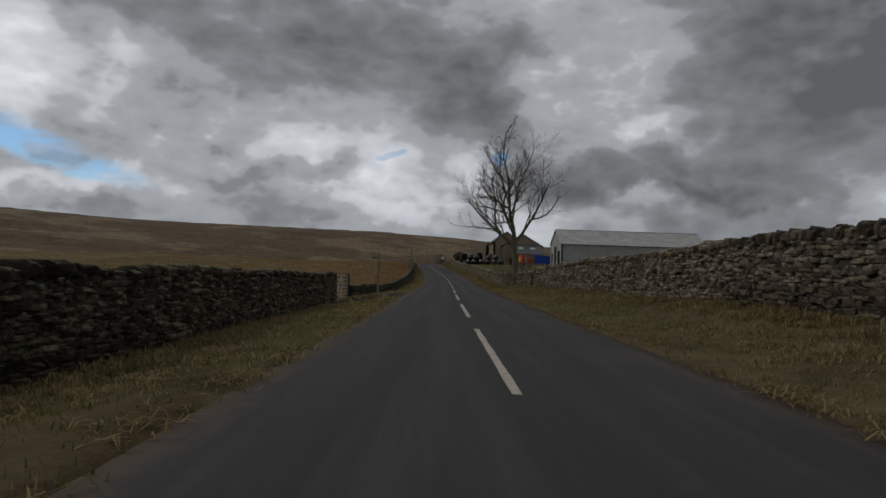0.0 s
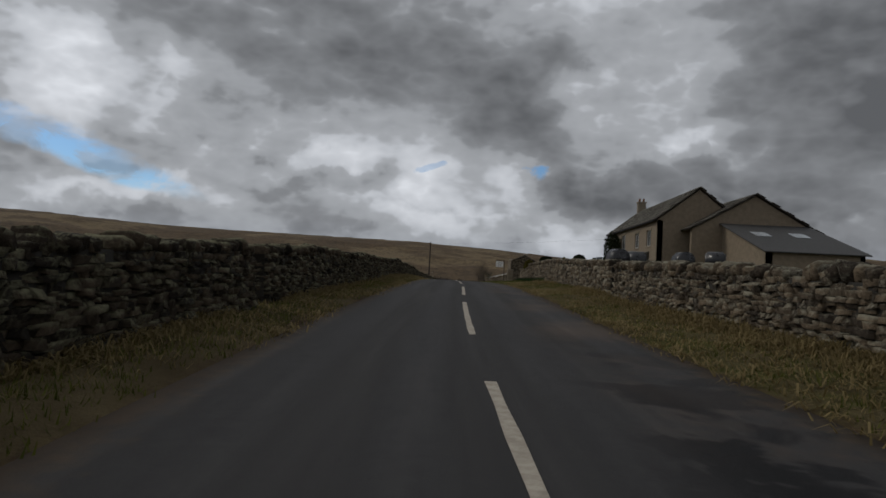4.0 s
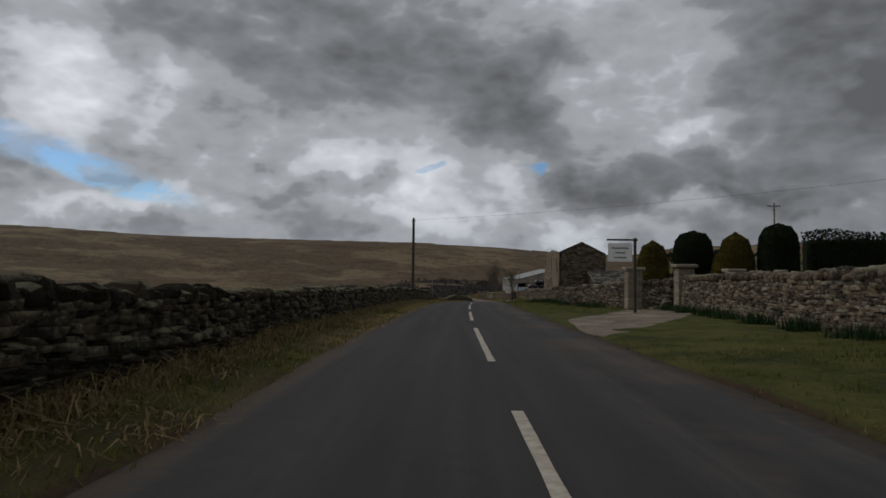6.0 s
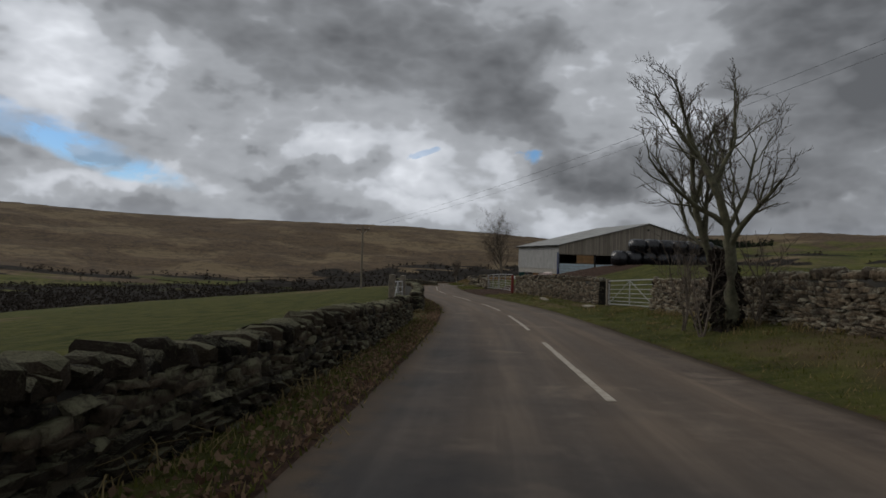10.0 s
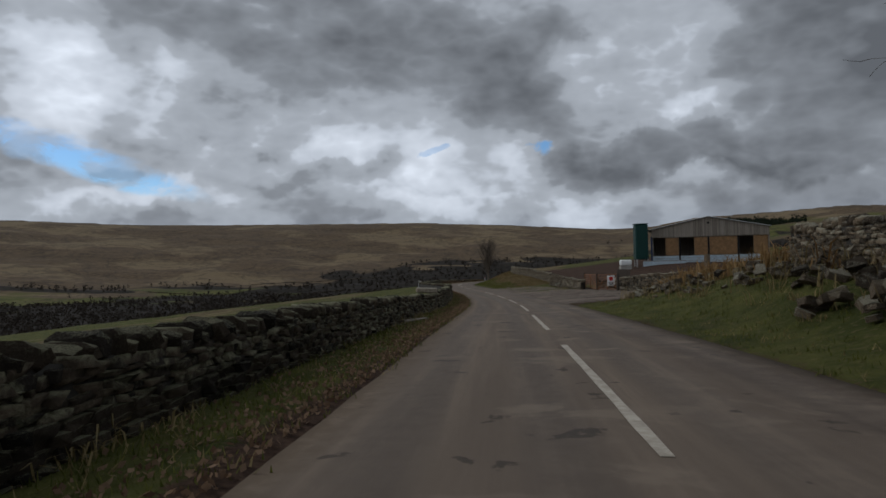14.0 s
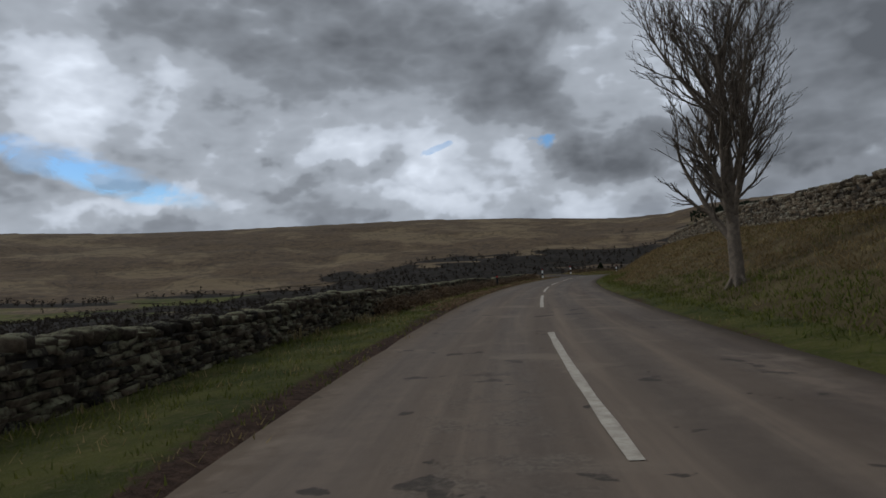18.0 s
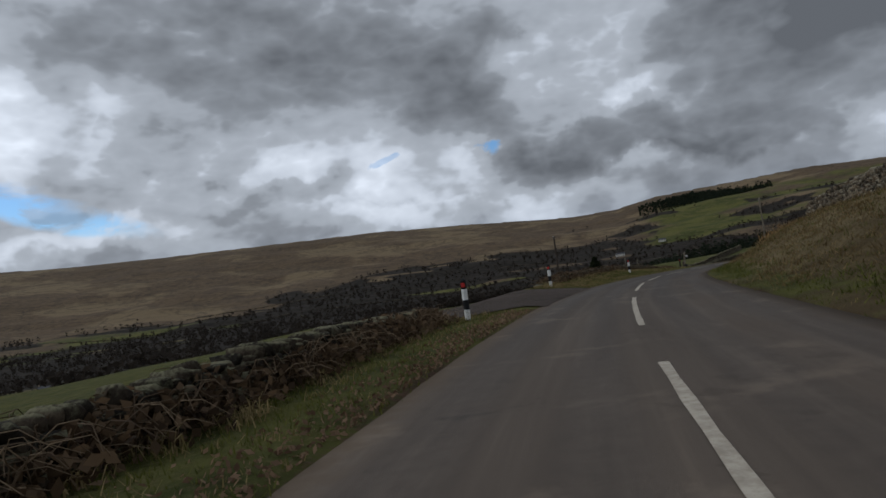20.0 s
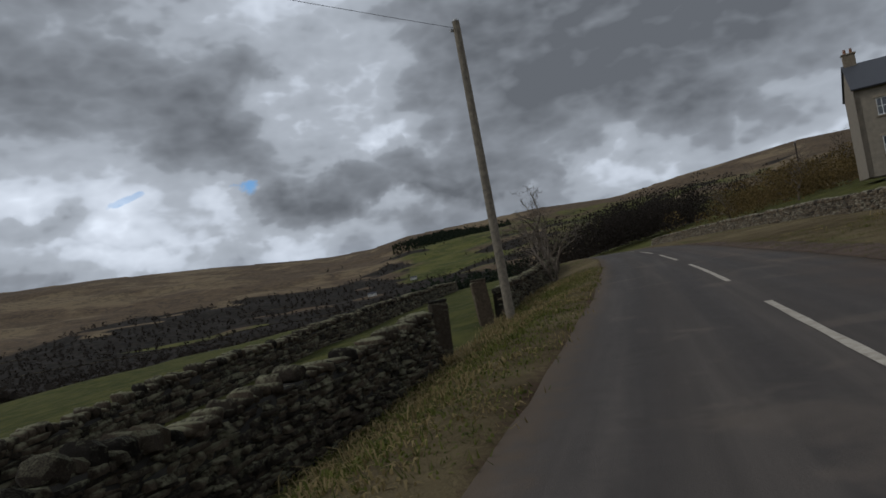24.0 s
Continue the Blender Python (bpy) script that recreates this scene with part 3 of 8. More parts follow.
# ---------------------------------------------------------------- mesh helpers


def mesh(name, verts, faces, mat=None, flat=True):
    me = bpy.data.meshes.new(name)
    me.from_pydata([tuple(v) for v in verts], [], [tuple(f) for f in faces])
    if not flat:
        me.polygons.foreach_set("use_smooth", [True] * len(me.polygons))
    if mat:
        me.materials.append(mat)
    me.update()
    return me


def quads(name, verts, faces, mat):
    """A large mesh of quads from arrays."""
    me = bpy.data.meshes.new(name)
    verts, faces = np.asarray(verts, np.float32), np.asarray(faces, np.int32)
    w = faces.shape[1]
    me.vertices.add(len(verts))
    me.vertices.foreach_set("co", verts.ravel())
    me.loops.add(faces.size)
    me.loops.foreach_set("vertex_index", faces.ravel())
    me.polygons.add(len(faces))
    me.polygons.foreach_set("loop_start", np.arange(len(faces), dtype=np.int32) * w)
    me.polygons.foreach_set("loop_total", np.full(len(faces), w, np.int32))
    me.materials.append(mat)
    me.update(calc_edges=True)
    return me


def thing(name, label, category, at=(0, 0, 0), turn=0.0, group="", kind=""):
    ob = new(name)
    ob.empty_display_size = 0.2
    ob.location, ob.rotation_euler = at, (0, 0, turn)
    return tagged(ob, label, category, group, kind)


def part(name, me, mat, parent, label="", at=None, turn=(0, 0, 0), scale=(1, 1, 1)):
    """One mesh object under a thing or a part; me: a mesh or a bmesh."""
    if isinstance(me, bmesh.types.BMesh):
        data = bpy.data.meshes.new(name)
        me.to_mesh(data)
        me.free()
        me = data
    if mat and not me.materials:
        me.materials.append(mat)
    ob = new(name, me)
    ob.parent = parent
    if at is not None:
        ob.location = at
    ob.rotation_euler, ob.scale = turn, scale
    if label:
        ob["label"] = label
    return ob


def box(x, y, z, at=(0, 0, 0), bevel=0.0, bm=None, jitter=0.0, turn=None):
    """A box of that size, its base's middle at the place given."""
    bm = bm or bmesh.new()
    m = Matrix.Translation(at) @ (turn or Matrix()) @ Matrix.Translation((0, 0, z / 2)) @ Matrix.Diagonal((x, y, z, 1))
    made = bmesh.ops.create_cube(bm, size=1, matrix=m)["verts"]
    if bevel:
        edges = list({e for v in made for e in v.link_edges})
        made = bmesh.ops.bevel(bm, geom=edges, offset=bevel, segments=1, affect="EDGES")["verts"]
    if jitter:
        for v in made:
            v.co += Vector((random.uniform(-1, 1), random.uniform(-1, 1), random.uniform(-1, 1))) * jitter
    return bm


def rod(a, b, r0, r1=None, sides=8, bm=None, cap=True):
    """A tapered rod from a to b."""
    bm = bm or bmesh.new()
    a, b = Vector(a), Vector(b)
    r1 = r0 if r1 is None else r1
    turn = (b - a).to_track_quat("Z", "Y").to_matrix().to_4x4()
    bmesh.ops.create_cone(bm, cap_ends=cap, segments=sides, radius1=r0, radius2=r1, depth=(b - a).length,
                          matrix=Matrix.Translation((a + b) / 2) @ turn)
    return bm


def prism(outline, depth, bm=None, m=None):
    """A plate from an outline in x and z, of that depth along y."""
    bm = bm or bmesh.new()
    m = m or Matrix()
    front = [bm.verts.new(m @ Vector((x, 0, z))) for x, z in outline]
    back = [bm.verts.new(m @ Vector((x, depth, z))) for x, z in outline]
    bm.faces.new(front)
    bm.faces.new(back[::-1])
    for i in range(len(outline)):
        j = (i + 1) % len(outline)
        bm.faces.new((front[j], front[i], back[i], back[j]))
    bmesh.ops.recalc_face_normals(bm, faces=bm.faces)
    return bm


# ---------------------------------------------------------------- ground and road


def build_ground():
    """One sheet from the verges to the horizon: rows along y, columns beside the road."""
    ys = np.r_[np.linspace(-3000, -160, 22), np.linspace(-150, -62, 12), np.arange(-60, 700, 1.5), np.linspace(704, 900, 36), np.linspace(912, 2000, 100), np.linspace(2030, 3900, 60), np.linspace(4000, 4700, 5)]
    near_d = np.r_[np.arange(0, 2.2, 0.7), np.arange(2.4, 4.4, 0.25), np.arange(4.7, 8, 0.4), np.arange(8.6, 14, 0.9), np.arange(15, 32, 2.0)]
    far_d = np.geomspace(36, 4300, 120)
    half = np.r_[near_d, far_d]
    vs = np.r_[-half[::-1], half[1:]]
    # the columns lean with the road's bends close by
    rx = np.interp(ys, LINE[:, 1], LINE[:, 0], left=LINE[0, 0], right=LINE[-1, 0])
    slope = np.interp(ys, LINE[:, 1], np.hypot(1, TAN[:, 0] / TAN[:, 1]), left=1, right=1)
    keep = 1 - smooth(20, 200, np.abs(vs))
    X = rx[:, None] * np.maximum(keep, 0.0)[None, :] + vs[None, :] * (1 + (slope[:, None] - 1) * keep[None, :]) + CX * (1 - keep)[None, :]
    Y = np.repeat(ys[:, None], len(vs), 1)
    Z = ground_height(X, Y)
    n, w = X.shape
    idx = np.arange(n * w).reshape(n, w)
    faces = np.stack([idx[:-1, :-1], idx[:-1, 1:], idx[1:, 1:], idx[1:, :-1]], -1).reshape(-1, 4)
    me = quads("ground", np.stack([X, Y, Z], -1).reshape(-1, 3), faces, LAND)
    me.polygons.foreach_set("use_smooth", [True] * len(me.polygons))
    x, y, z = X.ravel(), Y.ravel(), Z.ravel()
    s, d, zr = near(x, y)
    a = np.abs(d)
    r = np.hypot(x - CX, y - CY)
    az = np.degrees(np.arctan2(x - CX, y - CY))
    verge = 0.50 + 0.3 * wobble(s, d * 4, 9, 2) + 0.25 * wobble(s, d * 2, 2.6, 7)
    verge = verge + np.interp(s, [0, 60, 150, 200, 300, 400, 480, 570, 610], [-0.2, -0.2, -0.1, 0.05, 0.15, 0.25, 0.25, 0.1, -0.2])
    verge = np.where((d > 0) & (s > 150) & (s < 240), 0.85, verge)
    field_l = np.interp(s, [120, 200, 240], [0.0, 0.25, 0.85])
    field_r = np.interp(s, [0, 60, 150, 640], [0.25, 0.4, 0.7, 0.6])
    green = np.where(a < np.where(d < 0, -col(LW, s, 1), col(RW, s, 1)) + 0.4, verge, np.where(d < 0, field_l, field_r))
    bank = (d > 3.4) & (d < 17) & (s > 447) & (s < 596)
    green = np.where(bank, 0.42 - 0.12 * smooth(490, 520, s) - 0.05 * np.clip(d - 3.6, 0, 4) + 0.1 * wobble(x, y, 3, 8), green)
    # the far country: green valley floor and hillside, brown moor above
    meadow = (1 - smooth(1380, 1560, r)) * (0.62 + 0.5 * wobble(x, y * 1.6, 110, 4))
    hill = smooth(8, 20, az) * (1 - smooth(40, 56, az)) * (1 - smooth(95, 150, z)) * (0.62 + 0.4 * wobble(x, y, 130, 8))
    field_l = field_l - 0.75 * smooth(0.25, 0.45, wobble(x * 0.4, y * 1.3, 11, 6)) * smooth(10, 18, a)
    field_l = np.where((s > 530) & (a < 70), 0.9 + 0.2 * wobble(x, y, 6, 2), field_l)
    green = np.where((a > 14) & (a <= 130) & (d < 0), field_l, green)
    green = np.where(a > 130, green * (1 - smooth(200, 420, a)) + np.maximum(meadow, hill) * smooth(200, 420, a), green)
    earth = (1 - smooth(HALF + 0.0, HALF + 0.4, a)) * 0.55 + 0.2 * wobble(s, d, 0.9, 5) * (a < HALF + 0.6)
    earth = np.where((s > 255) & (s < 528) & (d < 0) & (a < HALF + 0.9), earth + 0.3 + 0.2 * wobble(s, d, 3), earth)
    for s0, s1, d0, d1 in ((364, 374, 2.2, 12), (408, 437, 2.2, 30), (437, 478, 10.5, 36), (317, 334, 2.2, 40),  (596.5, 612, -4.7, -2.4), (26, 33.5, -9, -2.6), (612, 626, 2.2, 3.4)):
        inside = np.minimum(np.minimum(s - s0, s1 - s), np.minimum(d - d0, d1 - d))
        earth = np.maximum(earth, smooth(-0.5, 0.6, inside) * (0.6 if s0 > 590 else 1.0))
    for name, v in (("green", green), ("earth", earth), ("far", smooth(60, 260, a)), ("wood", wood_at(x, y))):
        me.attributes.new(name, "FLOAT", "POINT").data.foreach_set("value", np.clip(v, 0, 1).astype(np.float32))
    return tagged(new("ground", me), "brown moor, grass verges and green valley fields", "ground", kind="structure")


GROUND = build_ground()


def build_road():
    ss = np.arange(S0, S1, 1.2)
    across = np.array([-HALF - 0.02, -HALF, -2.1, -1.2, 0, 1.2, 2.1, HALF, HALF + 0.02])
    lift = np.array([-0.12, 0.018, 0.026, 0.038, 0.045, 0.038, 0.026, 0.018, -0.12])
    p, t, n = road(ss)
    ragged = 0.09 * wobble(ss, ss * 0, 1.7, 1) + 0.05 * wobble(ss, ss * 0, 0.6, 4)
    D = np.repeat(across[None, :], len(ss), 0)
    D[:, :2] += ragged[:, None]
    D[:, -2:] += 0.8 * ragged[::-1, None]
    V = np.stack([p[:, None, 0] + n[:, None, 0] * D, p[:, None, 1] + n[:, None, 1] * D, p[:, None, 2] + lift[None, :] - 0.03], -1)
    k, w = len(ss), len(across)
    idx = np.arange(k * w).reshape(k, w)
    faces = np.stack([idx[:-1, :-1], idx[:-1, 1:], idx[1:, 1:], idx[1:, :-1]], -1).reshape(-1, 4)
    me = quads("road", V.reshape(-1, 3), faces, ASPHALT)
    uv = np.stack([D, np.repeat(ss[:, None], w, 1)], -1).reshape(-1, 2)
    layer = me.uv_layers.new(name="lane")
    layer.data.foreach_set("uv", uv[faces.ravel()].astype(np.float32).ravel())
    me.polygons.foreach_set("use_smooth", [True] * len(me.polygons))
    return tagged(new("road", me), "narrow worn asphalt country road with a dashed centre line", "road", kind="structure")


ROADWAY = build_road()


def build_dashes():
    """Long white centre dashes, 6.9 m with gaps of 3.45 m, painted in four runs."""
    for start, end in ((-56.6, 130), (141.6, 346), (359.9, 490), (497.3, 718)):
        for a in np.arange(start, end, 10.345):
            ss = np.linspace(a, a + 6.9, 9)
            if ss[-1] > S1 - 2:
                break
            p, t, n = road(ss)
            wide = 0.05 + 0.006 * np.sin(ss * 3.1)
            z = p[:, 2] + 0.0205
            L = np.stack([p[:, 0] - n[:, 0] * wide, p[:, 1] - n[:, 1] * wide, z], -1)
            R = np.stack([p[:, 0] + n[:, 0] * wide, p[:, 1] + n[:, 1] * wide, z], -1)
            k = len(ss)
            me = mesh("centre_dash", np.r_[L, R], [(j, k + j, k + j + 1, j + 1) for j in range(k - 1)], PAINT)
            part("centre_dash", me, None, ROADWAY)


build_dashes()


def gravel(name, r, g, b_):
    m, k, b = material(name, 0.95, 0, 0.2)
    p = k.add("ShaderNodeTexCoord").outputs["Object"]
    n0, n1, n2 = k.noise(p, 0.33, 5, 0.6, 1.0), k.noise(p, 1.3, 6, 0.65, 0.5), k.noise(p, 34, 4, 0.65)
    v = k.add("ShaderNodeTexVoronoi", i_Scale=34.0)
    k.put(v.inputs["Vector"], k.add("ShaderNodeVectorMath", operation="ADD", n_0=p, n_1=k.noise(p, 9, 3, 0.6, 0.0, 1)).outputs[0])
    c = k.mix(k.remap(n2, 0.3, 0.7), rgb(r * 0.55, g * 0.55, b_ * 0.55), rgb(r * 1.25, g * 1.25, b_ * 1.25))
    c = k.mix(k.remap(n1, 0.48, 0.66, 0, 0.75), c, rgb(r * 0.45, g * 0.4, b_ * 0.36))
    c = k.mix(k.remap(n0, 0.5, 0.62, 0, 0.55), c, rgb(r * 1.35, g * 1.36, b_ * 1.38))
    k.put(b.inputs["Base Color"], c)
    bump(k, b, k.math("ADD", k.math("ADD", n2, k.math("MULTIPLY", n1, 2.0)), v.outputs["Distance"]), 0.6, 0.03)
    return m


GRAVEL_TAN, GRAVEL_GREY = gravel("tan_gravel", 0.25, 0.205, 0.16), gravel("grey_chippings", 0.135, 0.112, 0.092)


def draped(name, label, s, d0, d1, mat, lift=0.012):
    """A surface laid on the ground between two edges beside the road, ragged at both."""
    ss = np.linspace(s[0], s[-1], int((s[-1] - s[0]) / 0.35) + 2)
    a = np.interp(ss, s, d0) + 0.09 * wobble(ss, ss * 0, 0.9, 8)
    b = np.interp(ss, s, d1) + 0.25 * wobble(ss, ss * 0, 1.1, 3)
    v = np.linspace(0, 1, 24) ** 1.7
    shift = 0.3 * np.sin(np.outer(np.ones(len(ss)), v) * 9 + 1)
    S = np.clip(ss[:, None] + shift * (np.abs(np.linspace(-1, 1, len(ss)))[:, None] > 0.8), s[0] - 0.3, s[-1] + 0.3)
    D = a[:, None] + (b - a)[:, None] * v[None]
    p, t, n = road(S)
    X, Y = p[..., 0] + n[..., 0] * D, p[..., 1] + n[..., 1] * D
    Z = ground_height(X, Y) + lift - 0.09 * (np.arange(24)[None] == 23)
    Z = np.where(np.abs(D) < 2.75, np.maximum(Z, p[..., 2]), Z)
    Z[:, 0] = p[:, 0, 2] - 0.05
    k, w = X.shape
    i = np.arange(k * w).reshape(k, w)
    f = np.stack([i[:-1, :-1], i[:-1, 1:], i[1:, 1:], i[1:, :-1]], -1).reshape(-1, 4)
    me = quads(name, np.stack([X, Y, Z], -1).reshape(-1, 3), f, mat)
    me.polygons.foreach_set("use_smooth", [True] * len(me.polygons))
    return tagged(new(name, me), label, "drive", kind="structure")


draped("gravel_drive", "tan gravel drive mouth between grass verges", [177.5, 180, 183.5, 187, 189.6], [2.52, 2.5, 2.9, 4.6, 6.0], [2.7, 4.6, 6.6, 8.0, 8.2], GRAVEL_TAN)
draped("gravel_track", "grey stony track mouth beside the road", [364.5, 368, 373.5], [2.3, 2.3, 2.3], [9, 13, 10], GRAVEL_GREY)
draped("yard_apron", "grey gravel apron of a farmyard", [409, 414, 428, 437, 445, 450], [2.3, 2.3, 2.3, 2.3, 2.3, 2.3], [5, 16, 24, 8, 6.8, 2.9], gravel("yard_gravel", 0.15, 0.118, 0.092))
draped("dirt_track", "rutted grey-brown dirt track leaving the road on the bend", [546, 549, 553, 557.5], [-2.25, -2.25, -2.25, -2.25], [-9, -15, -15, -8], gravel("track_dirt", 0.066, 0.05, 0.04), 0.03)
draped("earth_verge", "bare brown earth and grit below the garden wall", [614, 620, 640, 660], [2.45, 2.45, 2.45, 2.45], [2.7, 3.5, 3.4, 2.7], gravel("brown_grit", 0.10, 0.07, 0.05))

# ---------------------------------------------------------------- drystone walls
rng = np.random.default_rng(4)


def stone_mesh(name, mat, seed, bulge=0.12):
    """A rough unit block with broken corners."""
    r = random.Random(seed)
    bm = bmesh.new()
    bmesh.ops.create_cube(bm, size=1)
    bmesh.ops.bevel(bm, geom=list(bm.edges), offset=0.075, segments=1, affect="EDGES")
    for v in bm.verts:
        v.co += Vector((r.uniform(-1, 1), r.uniform(-1, 1), r.uniform(-1, 1))) * bulge
    me = bpy.data.meshes.new(name)
    bm.to_mesh(me)
    bm.free()
    me.materials.append(mat)
    return me


def round_template():
    bm = bmesh.new()
    bmesh.ops.create_cube(bm, size=1)
    bmesh.ops.bevel(bm, geom=list(bm.edges), offset=0.2, segments=1, affect="EDGES")
    bmesh.ops.triangulate(bm, faces=list(bm.faces))
    bm.verts.index_update()
    v = np.array([p.co for p in bm.verts])
    f = np.array([[q.index for q in t.verts] for t in bm.faces])
    bm.free()
    return v, f


def cope_mesh(mat, seed):
    """A rounded, knobbly cope stone."""
    r = random.Random(seed)
    v, f = round_template()
    me = mesh("cope_stone", [(p[0] + r.uniform(-0.08, 0.08), p[1] + r.uniform(-0.08, 0.08), p[2] + r.uniform(-0.08, 0.08)) for p in v], f.tolist(), mat)
    return me


ROUND = round_template()
STONES = {m: [stone_mesh("stone", m, 10 + i) for i in range(8)] for m in (STONE, STONE_DARK, STONE_CUT)}
COPES = {m: [cope_mesh(m, 30 + i) for i in range(8)] for m in (STONE, STONE_DARK)}
CUBE = np.array([(x, y, z) for z in (-1, 1) for y in (-1, 1) for x in (-1, 1)], float) * 0.5
SIDES = np.array([(0, 2, 3, 1), (4, 5, 7, 6), (0, 1, 5, 4), (2, 6, 7, 3), (0, 4, 6, 2), (1, 3, 7, 5)])


def many_blocks(name, centre, axes3, size, mat, parent, shake=0.12, sides=SIDES):
    """Joined rough blocks: centres (n,3), axes (n,3,3) as rows, sizes (n,3)."""
    n = len(centre)
    if not n:
        return None
    form, sides = (CUBE, sides) if sides is not None else ROUND
    c = form[None] + rng.uniform(-shake, shake, (n, len(form), 3))
    v = centre[:, None, :] + np.einsum("nij,njk->nik", c * size[:, None, :], axes3)
    f = (sides[None] + len(form) * np.arange(n)[:, None, None]).reshape(-1, sides.shape[1])
    ob = part(name, quads(name, v.reshape(-1, 3), f, mat), None, parent)
    ob["kind"] = "stuff"
    return ob


def drystone_wall(line_s, line_d, line_h, mat, label, thick=0.5, shown=(0, 0), copes=True, cope=0.22, tumble=0.0, course=0.078, group="drystone walls", foot=None):
    """A wall along the road. line_s, line_d, line_h: where it stands and how high it is over the ground at its foot."""
    side = -1 if np.mean(line_d) < 0 else 1        # the face towards the road looks to -side
    a, b = line_s[0], line_s[-1]
    ss = np.arange(a, b + 0.01, 0.8) if b - a > 2 else np.linspace(a, b, 4)
    d = np.interp(ss, line_s, line_d)
    h = np.maximum(0.15, np.interp(ss, line_s, line_h) + tumble * wobble(ss, ss * 0, 2.1, a))
    p, t, n = road(ss)
    base = ground_height(p[:, 0] + n[:, 0] * d, p[:, 1] + n[:, 1] * d)
    mid = len(ss) // 2
    ob = thing("drystone_wall", label, "wall", (p[mid, 0] + n[mid, 0] * d[mid], p[mid, 1] + n[mid, 1] * d[mid], base[mid]), group=group)
    off = np.array(ob.location)
    # core, a little inside the stones; its near black paints the shade of the gaps
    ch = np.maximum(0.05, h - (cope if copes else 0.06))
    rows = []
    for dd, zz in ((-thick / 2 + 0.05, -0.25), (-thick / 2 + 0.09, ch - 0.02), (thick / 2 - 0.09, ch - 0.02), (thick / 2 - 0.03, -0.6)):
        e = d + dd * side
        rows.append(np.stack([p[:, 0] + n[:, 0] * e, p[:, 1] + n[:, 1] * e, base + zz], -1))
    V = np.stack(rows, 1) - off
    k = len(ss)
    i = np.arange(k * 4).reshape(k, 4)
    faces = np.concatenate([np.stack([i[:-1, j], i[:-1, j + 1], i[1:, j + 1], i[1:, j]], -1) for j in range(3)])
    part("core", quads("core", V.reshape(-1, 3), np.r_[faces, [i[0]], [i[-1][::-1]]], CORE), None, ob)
    # courses of stones on the face towards the road
    C, A, Z, W = [], [], [], []
    top = float(ch.max())
    zz = -0.05
    while zz < top:
        hh = course * rng.uniform(0.65, 1.35)
        m = int((b - a) / (0.25 * course / 0.09)) + 4
        ln = rng.uniform(0.10, 0.42, m) * course / 0.09
        st = a + np.cumsum(ln) - ln
        ok = st + ln < b
        st, ln = st[ok], ln[ok]
        C.append(st + ln / 2), W.append(ln), Z.append(np.full(len(st), zz)), A.append(np.full(len(st), hh))
        zz += hh
    if C:
        cs, ln, z0, hh = map(np.concatenate, (C, W, Z, A))
        z0 = z0 + 0.03 * np.sin(cs * 0.9 + z0 * 3) + rng.uniform(-0.015, 0.015, len(cs))
        cap = np.interp(cs, ss, ch)
        ok = z0 + hh * 0.6 < cap
        cs, ln, z0, hh = cs[ok], ln[ok], z0[ok], hh[ok]
        P, T, N = road(cs)
        dd = np.interp(cs, line_s, line_d) - side * (thick / 2 - 0.1 - 0.10 * z0 / max(top, 0.5)) + rng.uniform(-0.03, 0.03, len(cs))
        bz = np.interp(cs, ss, base)
        cen = np.stack([P[:, 0] + N[:, 0] * dd, P[:, 1] + N[:, 1] * dd, bz + z0 + hh / 2], -1) - off
        tilt = rng.uniform(-0.09, 0.09, len(cs))
        ax = np.zeros((len(cs), 3, 3))
        ax[:, 0, :2], ax[:, 1, :2], ax[:, 2, 2] = T, N, 1
        ax[:, 0, 2] = tilt
        size = np.stack([ln * 0.95, rng.uniform(0.2, 0.3, len(cs)), hh * 0.93], -1)
        single = (cs > shown[0]) & (cs < shown[1])
        take = np.flatnonzero(single)[:240]
        for j in take:
            part("stone", STONES[mat][int(rng.integers(8))], None, ob, "", cen[j], (0, 0, math.atan2(T[j, 1], T[j, 0])), size[j] * 1.12)
        rest = np.ones(len(cs), bool)
        rest[take] = False
        many_blocks("walling", cen[rest], ax[rest], size[rest], mat, ob, 0.16, SIDES[[1, 2 if side > 0 else 3, 4, 5]])
    if copes:
        m = int((b - a) / 0.125) + 2
        ln = rng.uniform(0.07, 0.2, m)
        st = a + np.cumsum(ln) - ln
        ok = st + ln < b
        st, ln = st[ok] + ln[ok] / 2, ln[ok]
        gap = rng.uniform(0, 1, len(st)) > 0.09
        st, ln = st[gap], ln[gap]
        P, T, N = road(st)
        dd = np.interp(st, line_s, line_d) + rng.uniform(-0.03, 0.03, len(st))
        zz = np.interp(st, ss, base + ch)
        tall = cope * rng.uniform(0.55, 1.3, len(st))
        cen = np.stack([P[:, 0] + N[:, 0] * dd, P[:, 1] + N[:, 1] * dd, zz + tall / 2 - 0.04], -1) - off
        lean = rng.uniform(-0.4, 0.4, len(st)) + 0.25 * np.sin(st * 0.35)
        ax = np.zeros((len(st), 3, 3))
        ax[:, 0, :2], ax[:, 0, 2] = T * np.cos(lean)[:, None], np.sin(lean)
        ax[:, 1, :2] = N
        ax[:, 2, :2], ax[:, 2, 2] = -T * np.sin(lean)[:, None], np.cos(lean)
        size = np.stack([ln * 0.93, thick * rng.uniform(0.6, 1.0, len(st)), tall], -1)
        single = (st > shown[0]) & (st < shown[1])
        take = np.flatnonzero(single)[:70]
        for j in take:
            o = part("cope_stone", COPES[mat][int(rng.integers(8))], None, ob, "", cen[j])
            o.rotation_euler = Matrix([ax[j][0], ax[j][1], ax[j][2]]).transposed().to_euler()
